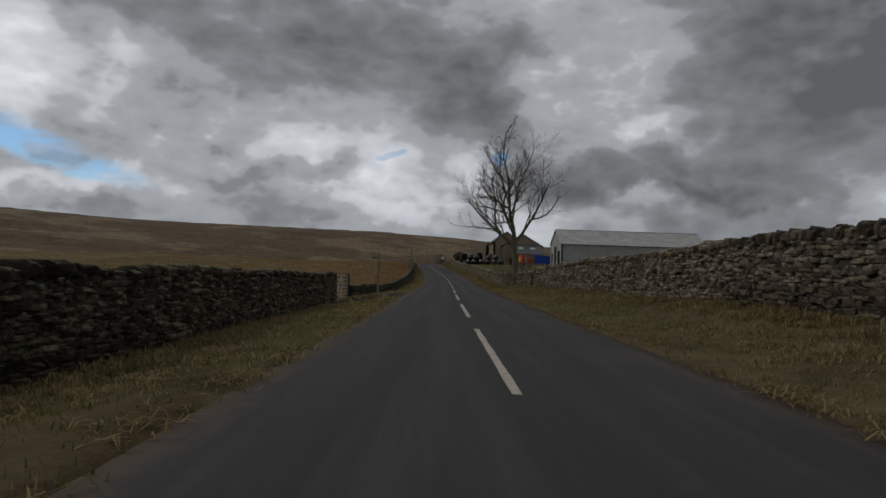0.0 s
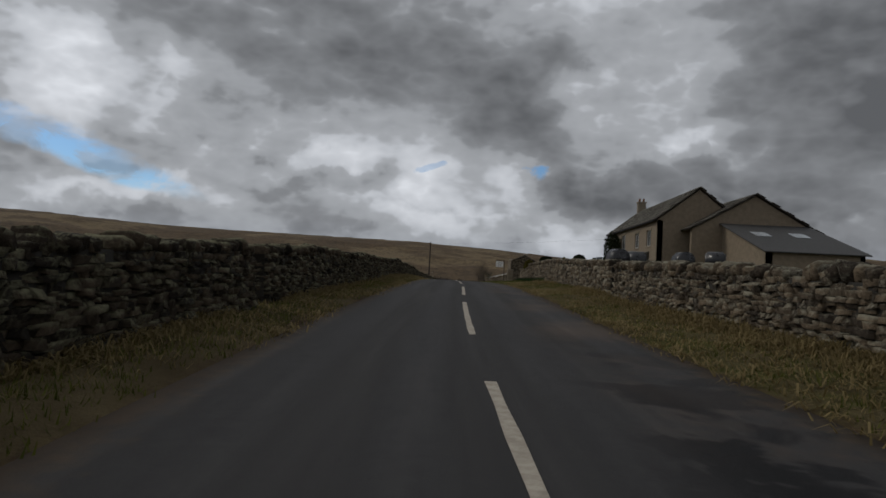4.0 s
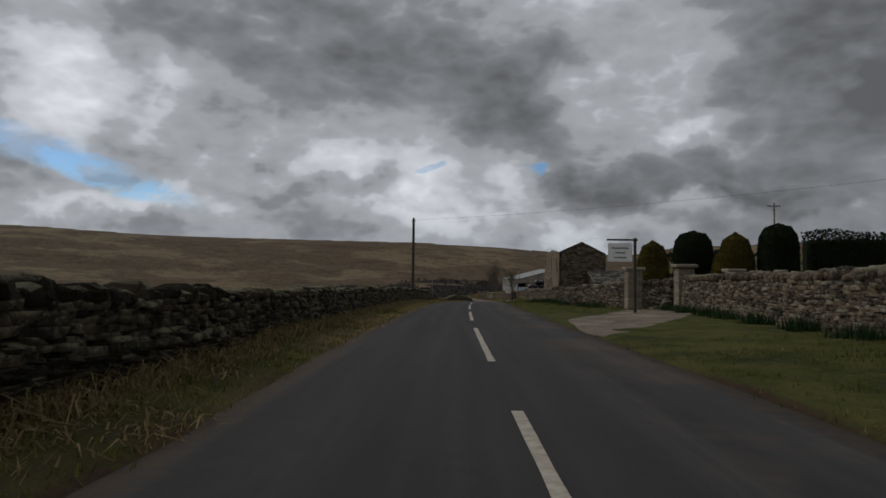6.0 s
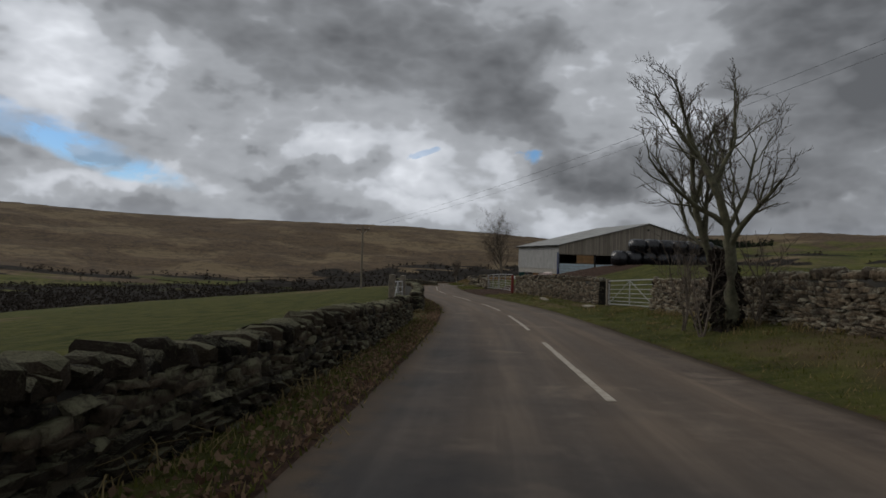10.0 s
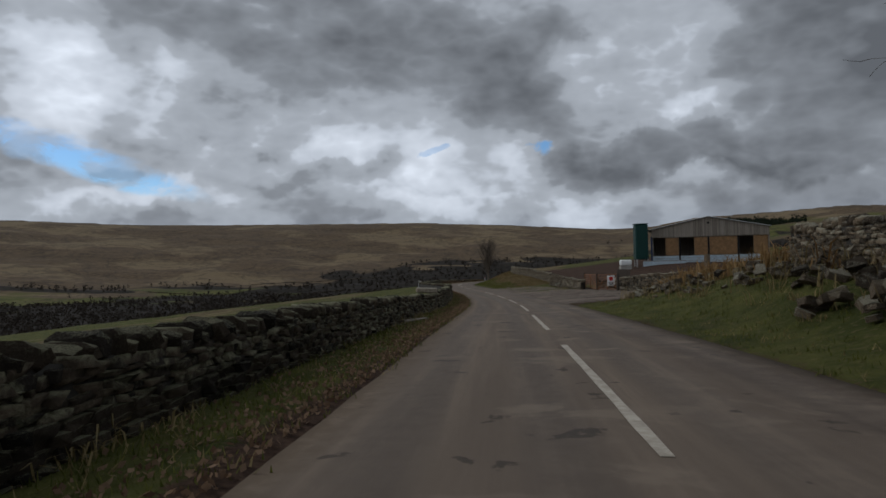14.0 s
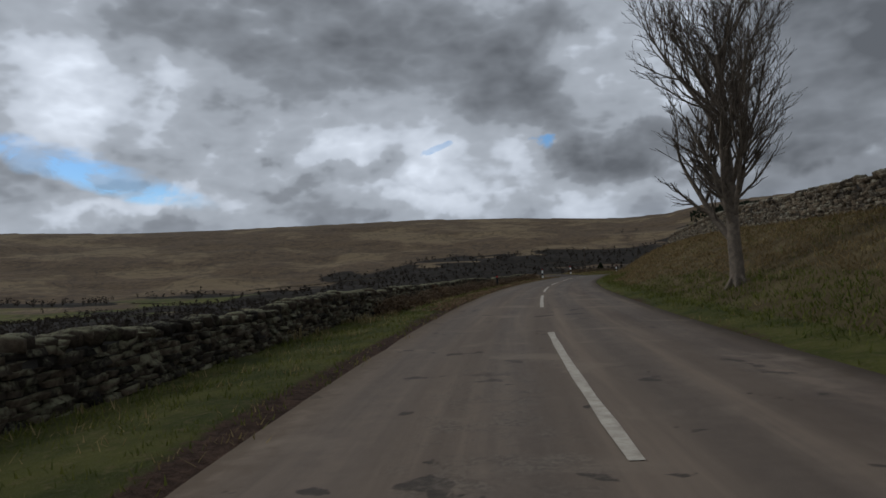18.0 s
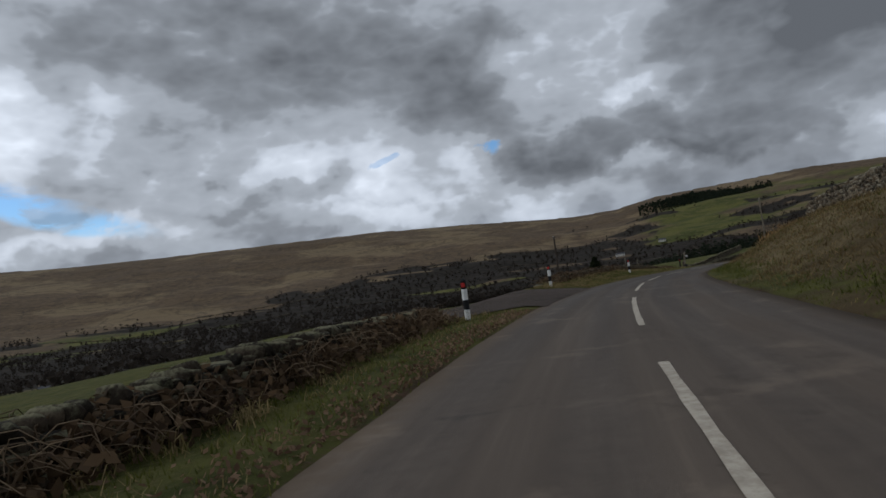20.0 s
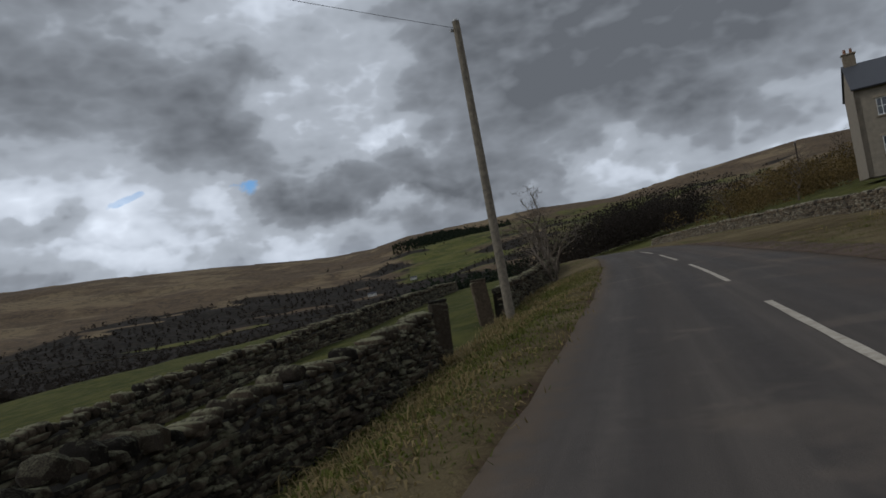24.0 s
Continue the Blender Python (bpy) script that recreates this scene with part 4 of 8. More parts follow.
            o.scale = size[j] * 1.06
        rest = np.ones(len(st), bool)
        rest[take] = False
        many_blocks("coping", cen[rest], ax[rest], size[rest], mat, ob, 0.09, None)
    return ob


DARK_L = "mossy drystone wall in a shade-darkened tone with upright cope stones beside the verge"
PALE_L = "pale brown drystone wall with upright cope stones beside the verge"
L, D = STONE, STONE_DARK


def lw(ss):
    return [float(col(LW, s, 1)) for s in ss]


def rw(ss):
    return [float(col(RW, s, 1)) for s in ss]


# left walls take the stone copy darkened for their shaded side
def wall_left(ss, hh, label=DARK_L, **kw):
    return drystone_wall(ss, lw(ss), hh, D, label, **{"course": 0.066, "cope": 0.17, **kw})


def wall_right(ss, hh, label=PALE_L, **kw):
    return drystone_wall(ss, rw(ss), hh, L, label, **kw)


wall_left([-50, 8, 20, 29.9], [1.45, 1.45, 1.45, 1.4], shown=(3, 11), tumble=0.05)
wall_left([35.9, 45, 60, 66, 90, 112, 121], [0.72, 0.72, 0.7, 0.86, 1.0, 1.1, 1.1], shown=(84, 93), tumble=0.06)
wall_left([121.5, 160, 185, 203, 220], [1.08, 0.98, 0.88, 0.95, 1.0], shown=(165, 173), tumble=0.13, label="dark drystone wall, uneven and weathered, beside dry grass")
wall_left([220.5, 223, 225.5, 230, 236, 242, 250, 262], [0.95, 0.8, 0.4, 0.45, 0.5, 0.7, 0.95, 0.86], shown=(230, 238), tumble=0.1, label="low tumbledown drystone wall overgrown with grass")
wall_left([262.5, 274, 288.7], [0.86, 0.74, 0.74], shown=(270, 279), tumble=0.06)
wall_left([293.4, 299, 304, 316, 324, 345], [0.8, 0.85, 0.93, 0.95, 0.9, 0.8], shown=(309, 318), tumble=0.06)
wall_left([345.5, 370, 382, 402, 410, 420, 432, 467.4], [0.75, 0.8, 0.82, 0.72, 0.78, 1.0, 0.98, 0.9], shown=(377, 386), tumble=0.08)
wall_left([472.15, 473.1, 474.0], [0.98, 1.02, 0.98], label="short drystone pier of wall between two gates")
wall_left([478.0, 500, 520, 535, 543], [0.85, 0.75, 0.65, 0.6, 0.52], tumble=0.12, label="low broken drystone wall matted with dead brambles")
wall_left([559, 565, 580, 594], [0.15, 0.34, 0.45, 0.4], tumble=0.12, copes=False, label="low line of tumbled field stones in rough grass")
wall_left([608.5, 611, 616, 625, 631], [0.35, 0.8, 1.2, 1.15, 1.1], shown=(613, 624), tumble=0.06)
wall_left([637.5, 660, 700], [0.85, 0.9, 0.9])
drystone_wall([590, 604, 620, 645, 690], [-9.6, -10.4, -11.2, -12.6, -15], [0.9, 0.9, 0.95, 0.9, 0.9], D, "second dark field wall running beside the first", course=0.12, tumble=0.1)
wall_right([-50, 8, 20, 42], [1.75, 1.6, 1.5, 1.35], shown=(8, 15), tumble=0.05)
wall_right([42.5, 50, 60, 95, 130], [1.1, 1.08, 1.05, 1.1, 1.1], shown=(89, 97), tumble=0.04)
wall_right([130.5, 150, 165.5], [1.1, 1.4, 1.5], shown=(160, 165.5), course=0.11, label="tall pale drystone garden wall with heavy cope stones")
wall_right([165.6, 172, 181.5, 189.0], [1.25, 1.25, 1.3, 1.35], shown=(166, 173), label="mortared pale garden wall with flat cope stones")
drystone_wall([190.1, 191.2, 192.4], [8.15, 7.5, 6.9], [1.2, 1.2, 1.2], L, "short return wall beside the gate pier")
wall_right([192, 200, 220, 235.8], [1.25, 0.98, 0.92, 0.88], shown=(198, 206))
drystone_wall([199, 208, 220, 233], [11, 11, 10.6, 10], [1.75, 1.6, 1.35, 1.1], L, "upper garden wall with upright cope stones", course=0.1)
wall_right([243.2, 252, 262, 280, 295], [1.0, 1.2, 1.35, 1.25, 1.2], shown=(252, 260), tumble=0.06)
wall_right([302, 310, 317.4], [1.4, 1.42, 1.35], shown=(304, 313), label="pale drystone wall with mossy cope stones beside the farm gate")
wall_right([334, 338, 352, 362], [0.95, 1.0, 1.0, 0.9], tumble=0.15, label="broken drystone wall at the edge of a farmyard")
wall_right([374, 384, 394], [1.15, 0.98, 1.15], shown=(374, 381), tumble=0.1, label="tall rough drystone wall above a grass bank")
wall_right([434, 444, 452, 466, 480, 512, 540, 566], [0.9, 0.95, 1.05, 1.0, 1.0, 1.0, 0.9, 0.8], shown=(444, 450), tumble=0.08, label="drystone wall along the top of a grassy bank")
wall_right([603, 612, 622, 640], [0.9, 1.0, 1.0, 0.9], tumble=0.1, label="rough drystone garden wall below the house")
wall_right([641, 660, 700], [0.9, 0.9, 0.9])
for dd0, dd1, s0, s1, hh in ((13.5, 14.5, 596, 634, 1.0), (18.5, 20, 606, 640, 1.1), (24, 26, 600, 648, 1.2)):
    drystone_wall([s0, (s0 + s1) / 2, s1], [dd0, (dd0 + dd1) / 2 + 0.8, dd1], [hh * 0.7, hh, hh * 0.9], L, "rough tumbled terrace wall climbing the bank below the house", tumble=0.25, course=0.13, copes=False)

# ---------------------------------------------------------------- poles, posts, gates


def telegraph_pole(x, y, top, lean=0.0, arm=False, label="weathered wooden telegraph pole beside the road", r=0.13, wood=None):
    z = gz(x, y)
    ob = thing("telegraph_pole", label, "pole", (x, y, z), group="telegraph poles")
    h = top - z
    bm = rod((0, 0, -0.6), (lean, 0, h), r, r * 0.72, 12)
    part("shaft", bm, wood or (TIMBER_DARK if not arm else TIMBER), ob)
    if arm:
        part("crossarm", box(1.7, 0.1, 0.12, (lean, 0.14, h - 0.45), 0.01), TIMBER_DARK, ob)
        for dx in (-0.75, 0, 0.75):
            part("insulator", rod((dx + lean, 0.14, h - 0.33), (dx + lean, 0.14, h - 0.12), 0.045, 0.03, 8), GALV, ob, "grey ceramic insulator")
        part("brace", rod((-0.5 + lean, 0.1, h - 0.42), (lean, 0.1, h - 1.1), 0.02, sides=5), GALV, ob)
        part("brace", rod((0.5 + lean, 0.1, h - 0.42), (lean, 0.1, h - 1.1), 0.02, sides=5), GALV, ob)
    else:
        part("pole_cap", rod((lean, 0, h - 0.02), (lean, 0, h + 0.04), r * 0.8, r * 0.5, 12), GALV, ob)
        part("bracket", box(0.3, 0.06, 0.06, (lean, 0.1, h - 0.25)), GALV, ob)
    return ob


WIRE = plain("black_cable", 0.02, 0.02, 0.02, 0.6, var=0.1, relief=0)


def tube(V, Fc, pts, radii, sides):
    """Adds a tapered tube along points to vertex and face lists."""
    base = len(V)
    for i, (p, r) in enumerate(zip(pts, radii)):
        d = (pts[min(i + 1, len(pts) - 1)] - pts[max(i - 1, 0)]).normalized()
        u = d.orthogonal().normalized() if abs(d.z) > 0.95 else d.cross(Vector((0, 0, 1))).normalized()
        w = d.cross(u)
        for k in range(sides):
            a = 2 * math.pi * k / sides
            V.append(p + (u * math.cos(a) + w * math.sin(a)) * r)
    for i in range(len(pts) - 1):
        for k in range(sides):
            a, b = base + i * sides + k, base + i * sides + (k + 1) % sides
            Fc.append((a, b, b + sides, a + sides))


def cable(a, b, sag=0.8, r=0.006, label="thin black overhead cable between poles"):
    a, b = Vector(a), Vector(b)
    pts = [a.lerp(b, u / 16) - Vector((0, 0, sag * 4 * (u / 16) * (1 - u / 16))) for u in range(17)]
    V, Fc = [], []
    tube(V, Fc, [p - pts[0] for p in pts], [r] * 17, 5)
    me = mesh("overhead_cable", V, Fc, WIRE)
    ob = new("overhead_cable", me)
    ob.location = a
    return tagged(ob, label, "cable", group="overhead cables")


telegraph_pole(-9.97, 215.1, 5.9)
cable((-9.97, 215.1, 5.75), (25.5, 196, 7.6), 0.4)
telegraph_pole(-18.95, 351.6, 2.5, arm=True, label="wooden power pole with a crossarm and insulators")
for dx in (-0.7, 0.7):
    cable((-18.95 + dx, 351.7, 2.3), (17.0 + dx, 289, 9.2), 0.9, 0.007, "twin power cables crossing over the road")
telegraph_pole(33.9, 624.5, -5.8, lean=-0.1, wood=TIMBER, label="pale weathered telegraph pole by stone gateposts")
telegraph_pole(0.0, 604.5, -7.6, label="thin telegraph pole standing in the lower field")
cable((33.8, 624.5, -6.0), (0.0, 604.5, -7.75), 0.35)
telegraph_pole(33.6, 251.8, 11.5, arm=True, label="power pole with a transformer behind the garden")
telegraph_pole(95, 150, 12.0, arm=True, label="power pole with crossarm on the moor behind the wall")
telegraph_pole(83, 200, 8.0, arm=True, label="power pole with crossarm on the moor behind the wall")
telegraph_pole(96, 668, -4.5, label="dark telegraph pole beside the garden trees")


def finger_post(at, top, turn, side, label):
    z = gz(*at)
    ob = thing("footpath_sign", label, "signpost", (at[0], at[1], z), turn, group="footpath signs")
    h = top - z
    part("post", box(0.13, 0.13, h + 0.4, (0, 0, -0.4), 0.012), TIMBER, ob)
    arm = [(0.06 * side, h - 0.30), (0.36 * side, h - 0.30), (0.46 * side, h - 0.225), (0.36 * side, h - 0.15), (0.06 * side, h - 0.15)]
    part("finger", prism(arm, 0.035, m=Matrix.Translation((0, -0.02, 0))), TIMBER, ob, "pointed wooden finger board")
    part("cap", box(0.14, 0.14, 0.03, (0, 0, h), 0.01), TIMBER_DARK, ob)
    return ob


finger_post((-3.5, 36.6), 0.55, 0.0, -1, "grey timber footpath signpost pointing over the moor")
finger_post((5.25, 40.3), 0.9, 0.0, 1, "brown timber footpath signpost in front of the wall")


def bars_gate(a, b, height=1.12, colour=GALV, label="galvanised steel field gate, closed", bars=7, lift=0.12, post=TIMBER, post_h=1.35, posts=(1, 1), braces=True, rod_r=0.021):
    """A tubular field gate between two places."""
    a, b = Vector(a), Vector(b)
    w = (b - a).xy.length
    ob = thing("field_gate", label, "gate", a, math.atan2(b.y - a.y, b.x - a.x), group="field gates")
    rise = b.z - a.z
    tilt = lambda x, z: Vector((x, 0, z + rise * x / w))
    for i in range(bars):
        z = lift + height * (i / (bars - 1)) ** 1.12
        part("rail", rod(tilt(0.12, z), tilt(w - 0.12, z), rod_r * (1.25 if i in (0, bars - 1) else 0.8), sides=7), colour, ob)
    for x in (0.12, w - 0.12) + ((w / 2,) if w > 3.4 else ()):
        part("stile", rod(tilt(x, lift), tilt(x, lift + height), rod_r * 1.25, sides=7), colour, ob)
    if braces:
        part("brace", rod(tilt(0.14, lift + 0.02), tilt(w / 2, lift + height - 0.02), rod_r * 0.8, sides=6), colour, ob)
        part("brace", rod(tilt(w - 0.14, lift + 0.02), tilt(w / 2, lift + height - 0.02), rod_r * 0.8, sides=6), colour, ob)
    for use, x in zip(posts, (-0.02, w + 0.02)):
        if use:
            part("gatepost", box(0.18, 0.18, post_h + 0.3, tilt(x, -0.3), 0.02, jitter=0.008), post, ob)
    for z in (lift + 0.15, lift + height - 0.1):
        part("hinge", box(0.16, 0.05, 0.05, tilt(0.07, z)), BLACK, ob)
    return ob


def gate_at(s0, s1, d0, d1=None, **kw):
    return bars_gate(spot(s0, d0)[0], spot(s1, d0 if d1 is None else d1)[0], **kw)


gate_at(31.3, 35.6, -5.9, -5.95, post=STONE_DARK, label="old galvanised field gate onto the moor, closed")
gate_at(236.2, 242.8, 5.6, 5.95, label="galvanised field gate beside the ruined house", height=1.05)
gate_at(301.4, 295.8, 6.0, 6.2, label="galvanised field gate beside a gnarled tree")
gate_at(289.0, 293.2, -3.9, -3.9, label="galvanised field gate into the meadow, closed", height=1.0)
gate_at(318.3, 324.8, 5.05, post=plain("red_oxide_paint", 0.16, 0.025, 0.02, 0.7), braces=False, label="long galvanised farmyard gate on a red steel post", height=1.2, lift=0.2, posts=(1, 0))
gate_at(325.0, 333.2, 5.05, 5.0, braces=False, label="long galvanised farmyard gate, closed", height=1.2, lift=0.2, posts=(0, 1))
gate_at(467.6, 471.9, -5.55, -5.95, label="dull galvanised field gate beside a dark timber post", height=0.98, post=TIMBER_DARK, post_h=1.1, posts=(0, 1))
gate_at(477.6, 474.2, -5.52, -5.8, colour=plain("dull_rusted_steel", 0.15, 0.115, 0.09, 0.8), label="dull field gate hung on a rough stone post", height=0.9, post=STONE_DARK, post_h=1.15, posts=(1, 0))

# ---------------------------------------------------------------- buildings


def wall_plate(name, pts, openings, thick, mat, parent, m, label=""):
    """An upright wall in x and z under a roof line pts, with openings (x0, x1, z0, z1) cut through; it is thick along +y."""
    cuts = sorted({pts[0][0], pts[-1][0], *[p[0] for p in pts], *[v for o in openings for v in o[:2]]})
    xs, zs = [p[0] for p in pts], [p[1] for p in pts]
    bm = bmesh.new()
    for a, b in zip(cuts, cuts[1:]):
        if b - a < 1e-4:
            continue
        mid = (a + b) / 2
        here = sorted((o[2], o[3]) for o in openings if o[0] <= mid <= o[1])
        low = -0.8
        ta, tb = float(np.interp(a + 1e-4, xs, zs)), float(np.interp(b - 1e-4, xs, zs))
        for z0, z1 in here:
            prism([(a, low), (b, low), (b, z0), (a, z0)], thick, bm, m)
            low = z1
        prism([(a, low), (b, low), (b, tb), (a, ta)], thick, bm, m)
    bmesh.ops.remove_doubles(bm, verts=list(bm.verts), dist=0.0005)
    return part(name, bm, mat, parent, label)


def face_stones(parent, m, pts, openings, mat, course=0.22, length=0.42, proud=0.03, name="stone", singles=120, seed=1, zmin=0.0):
    """Rough courses on the outer face (y=0) of a wall made by wall_plate."""
    g = np.random.default_rng(seed)
    xs, zs = [p[0] for p in pts], [p[1] for p in pts]
    C, Z = [], []
    z = zmin
    while z < max(zs):
        h = course * g.uniform(0.7, 1.3)
        x = xs[0]
        while x < xs[-1] - 0.1:
            ln = min(length * g.uniform(0.5, 1.5), xs[-1] - x)
            top = min(np.interp(x, xs, zs), np.interp(x + ln, xs, zs))
            if z + h < top and not any(x < o[1] and x + ln > o[0] and z < o[3] and z + h > o[2] for o in openings):
                C.append((x + ln / 2, 0.03, z + h / 2)), Z.append((ln * 0.94, 0.06 + 2 * proud * g.uniform(0.4, 1.2), h * 0.92))
            x += ln
        z += h
    C, Z = np.array(C), np.array(Z)
    R = np.array(m.to_3x3())
    P = C @ R.T + np.array(m.translation)
    ax = np.repeat(R.T[None], len(C), 0)
    pick = g.permutation(len(C))[:singles]
    e = m.to_euler()
    for j in pick:
        part(name, STONES[mat][int(g.integers(8))], None, parent, "", P[j], e, Z[j] * 1.08)
    rest = np.ones(len(C), bool)
    rest[pick] = False
    many_blocks("walling", P[rest], ax[rest], Z[rest], mat, parent, 0.06)


def frame_at(x, y, z, turn):
    return Matrix.Translation((x, y, z)) @ Matrix.Rotation(turn, 4, "Z")


def window(parent, m, x0, x1, z0, z1, mat=WHITE, bars=(1, 1), depth=0.12, stone=None):
    """A framed window in an opening of a wall_plate."""
    w, h = x1 - x0, z1 - z0
    wob = part("window", box(w - 0.02, 0.02, h - 0.02, ((x0 + x1) / 2, depth + 0.03, z0 + 0.01)), GLASS, parent, "dark glazed window")
    wob.matrix_local = m
    bm = bmesh.new()
    f = 0.055
    for c, sx, sz in (((x0 + f / 2, z0), f, h), ((x1 - f / 2, z0), f, h), (((x0 + x1) / 2, z0), w - 2 * f, f), (((x0 + x1) / 2, z1 - f), w - 2 * f, f)):
        box(sx, 0.06, sz, (c[0], depth, c[1]), bm=bm)
    for i in range(bars[0]):
        box(0.04, 0.05, h - 2 * f, (x0 + w * (i + 1) / (bars[0] + 1), depth, z0 + f), bm=bm)
    for i in range(bars[1]):
        box(w - 2 * f, 0.046, 0.04, ((x0 + x1) / 2, depth, z0 + h * (i + 1) / (bars[1] + 1)), bm=bm)
    part("frame", bm, mat, wob)
    if stone:
        part("sill", box(w + 0.3, 0.26, 0.13, ((x0 + x1) / 2, 0.06, z0 - 0.13), 0.01), stone, wob)
        part("lintel", box(w + 0.36, 0.2, 0.22, ((x0 + x1) / 2, 0.06, z1), 0.01), stone, wob)
    return wob


def ribbed(name, w, h0, h1, mat, parent, m, pitch=0.25, h_low=0.0, label=""):
    """Corrugated upright sheeting of width w; its top runs from h0 to h1."""
    n = int(w / pitch * 2)
    V, Fc = [], []
    for i in range(n + 1):
        x = w * i / n
        y = -0.035 if i % 2 else 0.0
        V += [m @ Vector((x, y, h_low)), m @ Vector((x, y, h0 + (h1 - h0) * i / n))]
    for i in range(n):
        Fc.append((2 * i, 2 * i + 2, 2 * i + 3, 2 * i + 1))
    me = mesh(name, V, Fc, mat)
    return part(name, me, None, parent, label)


def roof_slope(name, a, b, c, d, thick, mat, parent, label="", ribs=0.0):
    """A roof plane with corners a, b (eave) and c, d (ridge, above b and a), given thickness; ribs: corrugation pitch."""
    a, b, c, d = map(Vector, (a, b, c, d))
    nrm = (b - a).cross(d - a).normalized()
    if nrm.z < 0:
        nrm = -nrm
    n = max(1, int((b - a).length / ribs * 2)) if ribs else 1
    bm = bmesh.new()
    rows = []
    for i in range(n + 1):
        u = i / n
        lift = nrm * (0.04 if ribs and i % 2 else 0.0)
        e, r = a.lerp(b, u) + lift, d.lerp(c, u) + lift
        rows.append([bm.verts.new(v) for v in (e + nrm * thick, r + nrm * thick, r, e)])
    for p, q in zip(rows, rows[1:]):
        for j in range(4):
            bm.faces.new((p[j], q[j], q[(j + 1) % 4], p[(j + 1) % 4]))
    bm.faces.new(rows[0])
    bm.faces.new(rows[-1][::-1])
    bmesh.ops.recalc_face_normals(bm, faces=bm.faces)
    return part(name, bm, mat, parent, label)


def slates(parent, a, b, c, d, mat, rows=9, cols=16, lift=0.05):
    """Overlapping stone slates over a roof plane (corners as roof_slope)."""
    a, b, c, d = (np.array(v, float) for v in (a, b, c, d))
    nrm = np.cross(b - a, d - a)
    nrm = nrm / np.linalg.norm(nrm) * (1 if nrm[2] > 0 else -1)
    ux = (b - a) / np.linalg.norm(b - a)
    C, A, Z = [], [], []
    up = (d - a) / np.linalg.norm(d - a)
    tall = np.linalg.norm(d - a) / rows
    for i in range(rows):
        v = (i + 0.5) / rows
        e, f = a + (d - a) * v, b + (c - b) * v
        n = max(2, int(cols * np.linalg.norm(f - e) / np.linalg.norm(b - a)))
        for j in range(n):
            u = (j + 0.5 + (0.25 if i % 2 else -0.25)) / n
            if 0 < u < 1:
                C.append(e + (f - e) * u + nrm * (lift + rng.uniform(0, 0.02))), Z.append((np.linalg.norm(f - e) / n * 0.96, tall * 1.12, 0.035))
                A.append(np.stack([ux, up - nrm * 0.05, nrm]))
    many_blocks("slating", np.array(C), np.array(A), np.array(Z), mat, parent, 0.05)


SHEET = plain("grey_sheeting", 0.29, 0.285, 0.275, 0.6, 0.1, var=0.22, scale=1.2, relief=0.1)
SHEET_ROOF = plain("fibre_cement_roof", 0.30, 0.30, 0.285, 0.8, 0, var=0.25, scale=0.8, relief=0.2)
def boarding():
    """Silvered upright boards: grain and stains run down them, each board its own tone."""
    m, k, b = material("yorkshire_boarding", 0.9, 0, 0.2)
    p = k.add("ShaderNodeTexCoord").outputs["Object"]
    xyz = k.add("ShaderNodeSeparateXYZ", n_0=p).outputs
    grain = k.noise(k.add("ShaderNodeCombineXYZ", n_0=k.math("MULTIPLY", xyz[0], 22.0), n_1=k.math("MULTIPLY", xyz[1], 22.0), n_2=k.math("MULTIPLY", xyz[2], 0.8)).outputs[0], 1.0, 5, 0.6)
    own = k.add("ShaderNodeObjectInfo").outputs["Random"]
    c = k.mix(k.math("ADD", k.math("MULTIPLY", own, 0.6), k.math("MULTIPLY", grain, 0.5), True), rgb(0.15, 0.125, 0.10), rgb(0.40, 0.35, 0.29))
    c = k.mix(k.remap(grain, 0.3, 0.5, 0.55, 0), c, rgb(0.12, 0.10, 0.08))
    k.put(b.inputs["Base Color"], c)
    bump(k, b, grain, 0.5, 0.01)
    return m


BOARD = boarding()
OSB = plain("orange_board", 0.26, 0.15, 0.07, 0.85, 0, var=0.3, scale=2.5)
CONCRETE = plain("concrete_block", 0.30, 0.28, 0.25, 0.95, 0, var=0.25, scale=3.0)
BLUE_STEEL = plain("dark_blue_steel", 0.02, 0.035, 0.10, 0.6, 0.1)
WHITE_PANEL = plain("pale_blue_panel", 0.42, 0.50, 0.55, 0.6, 0.0, var=0.2, scale=2.0)


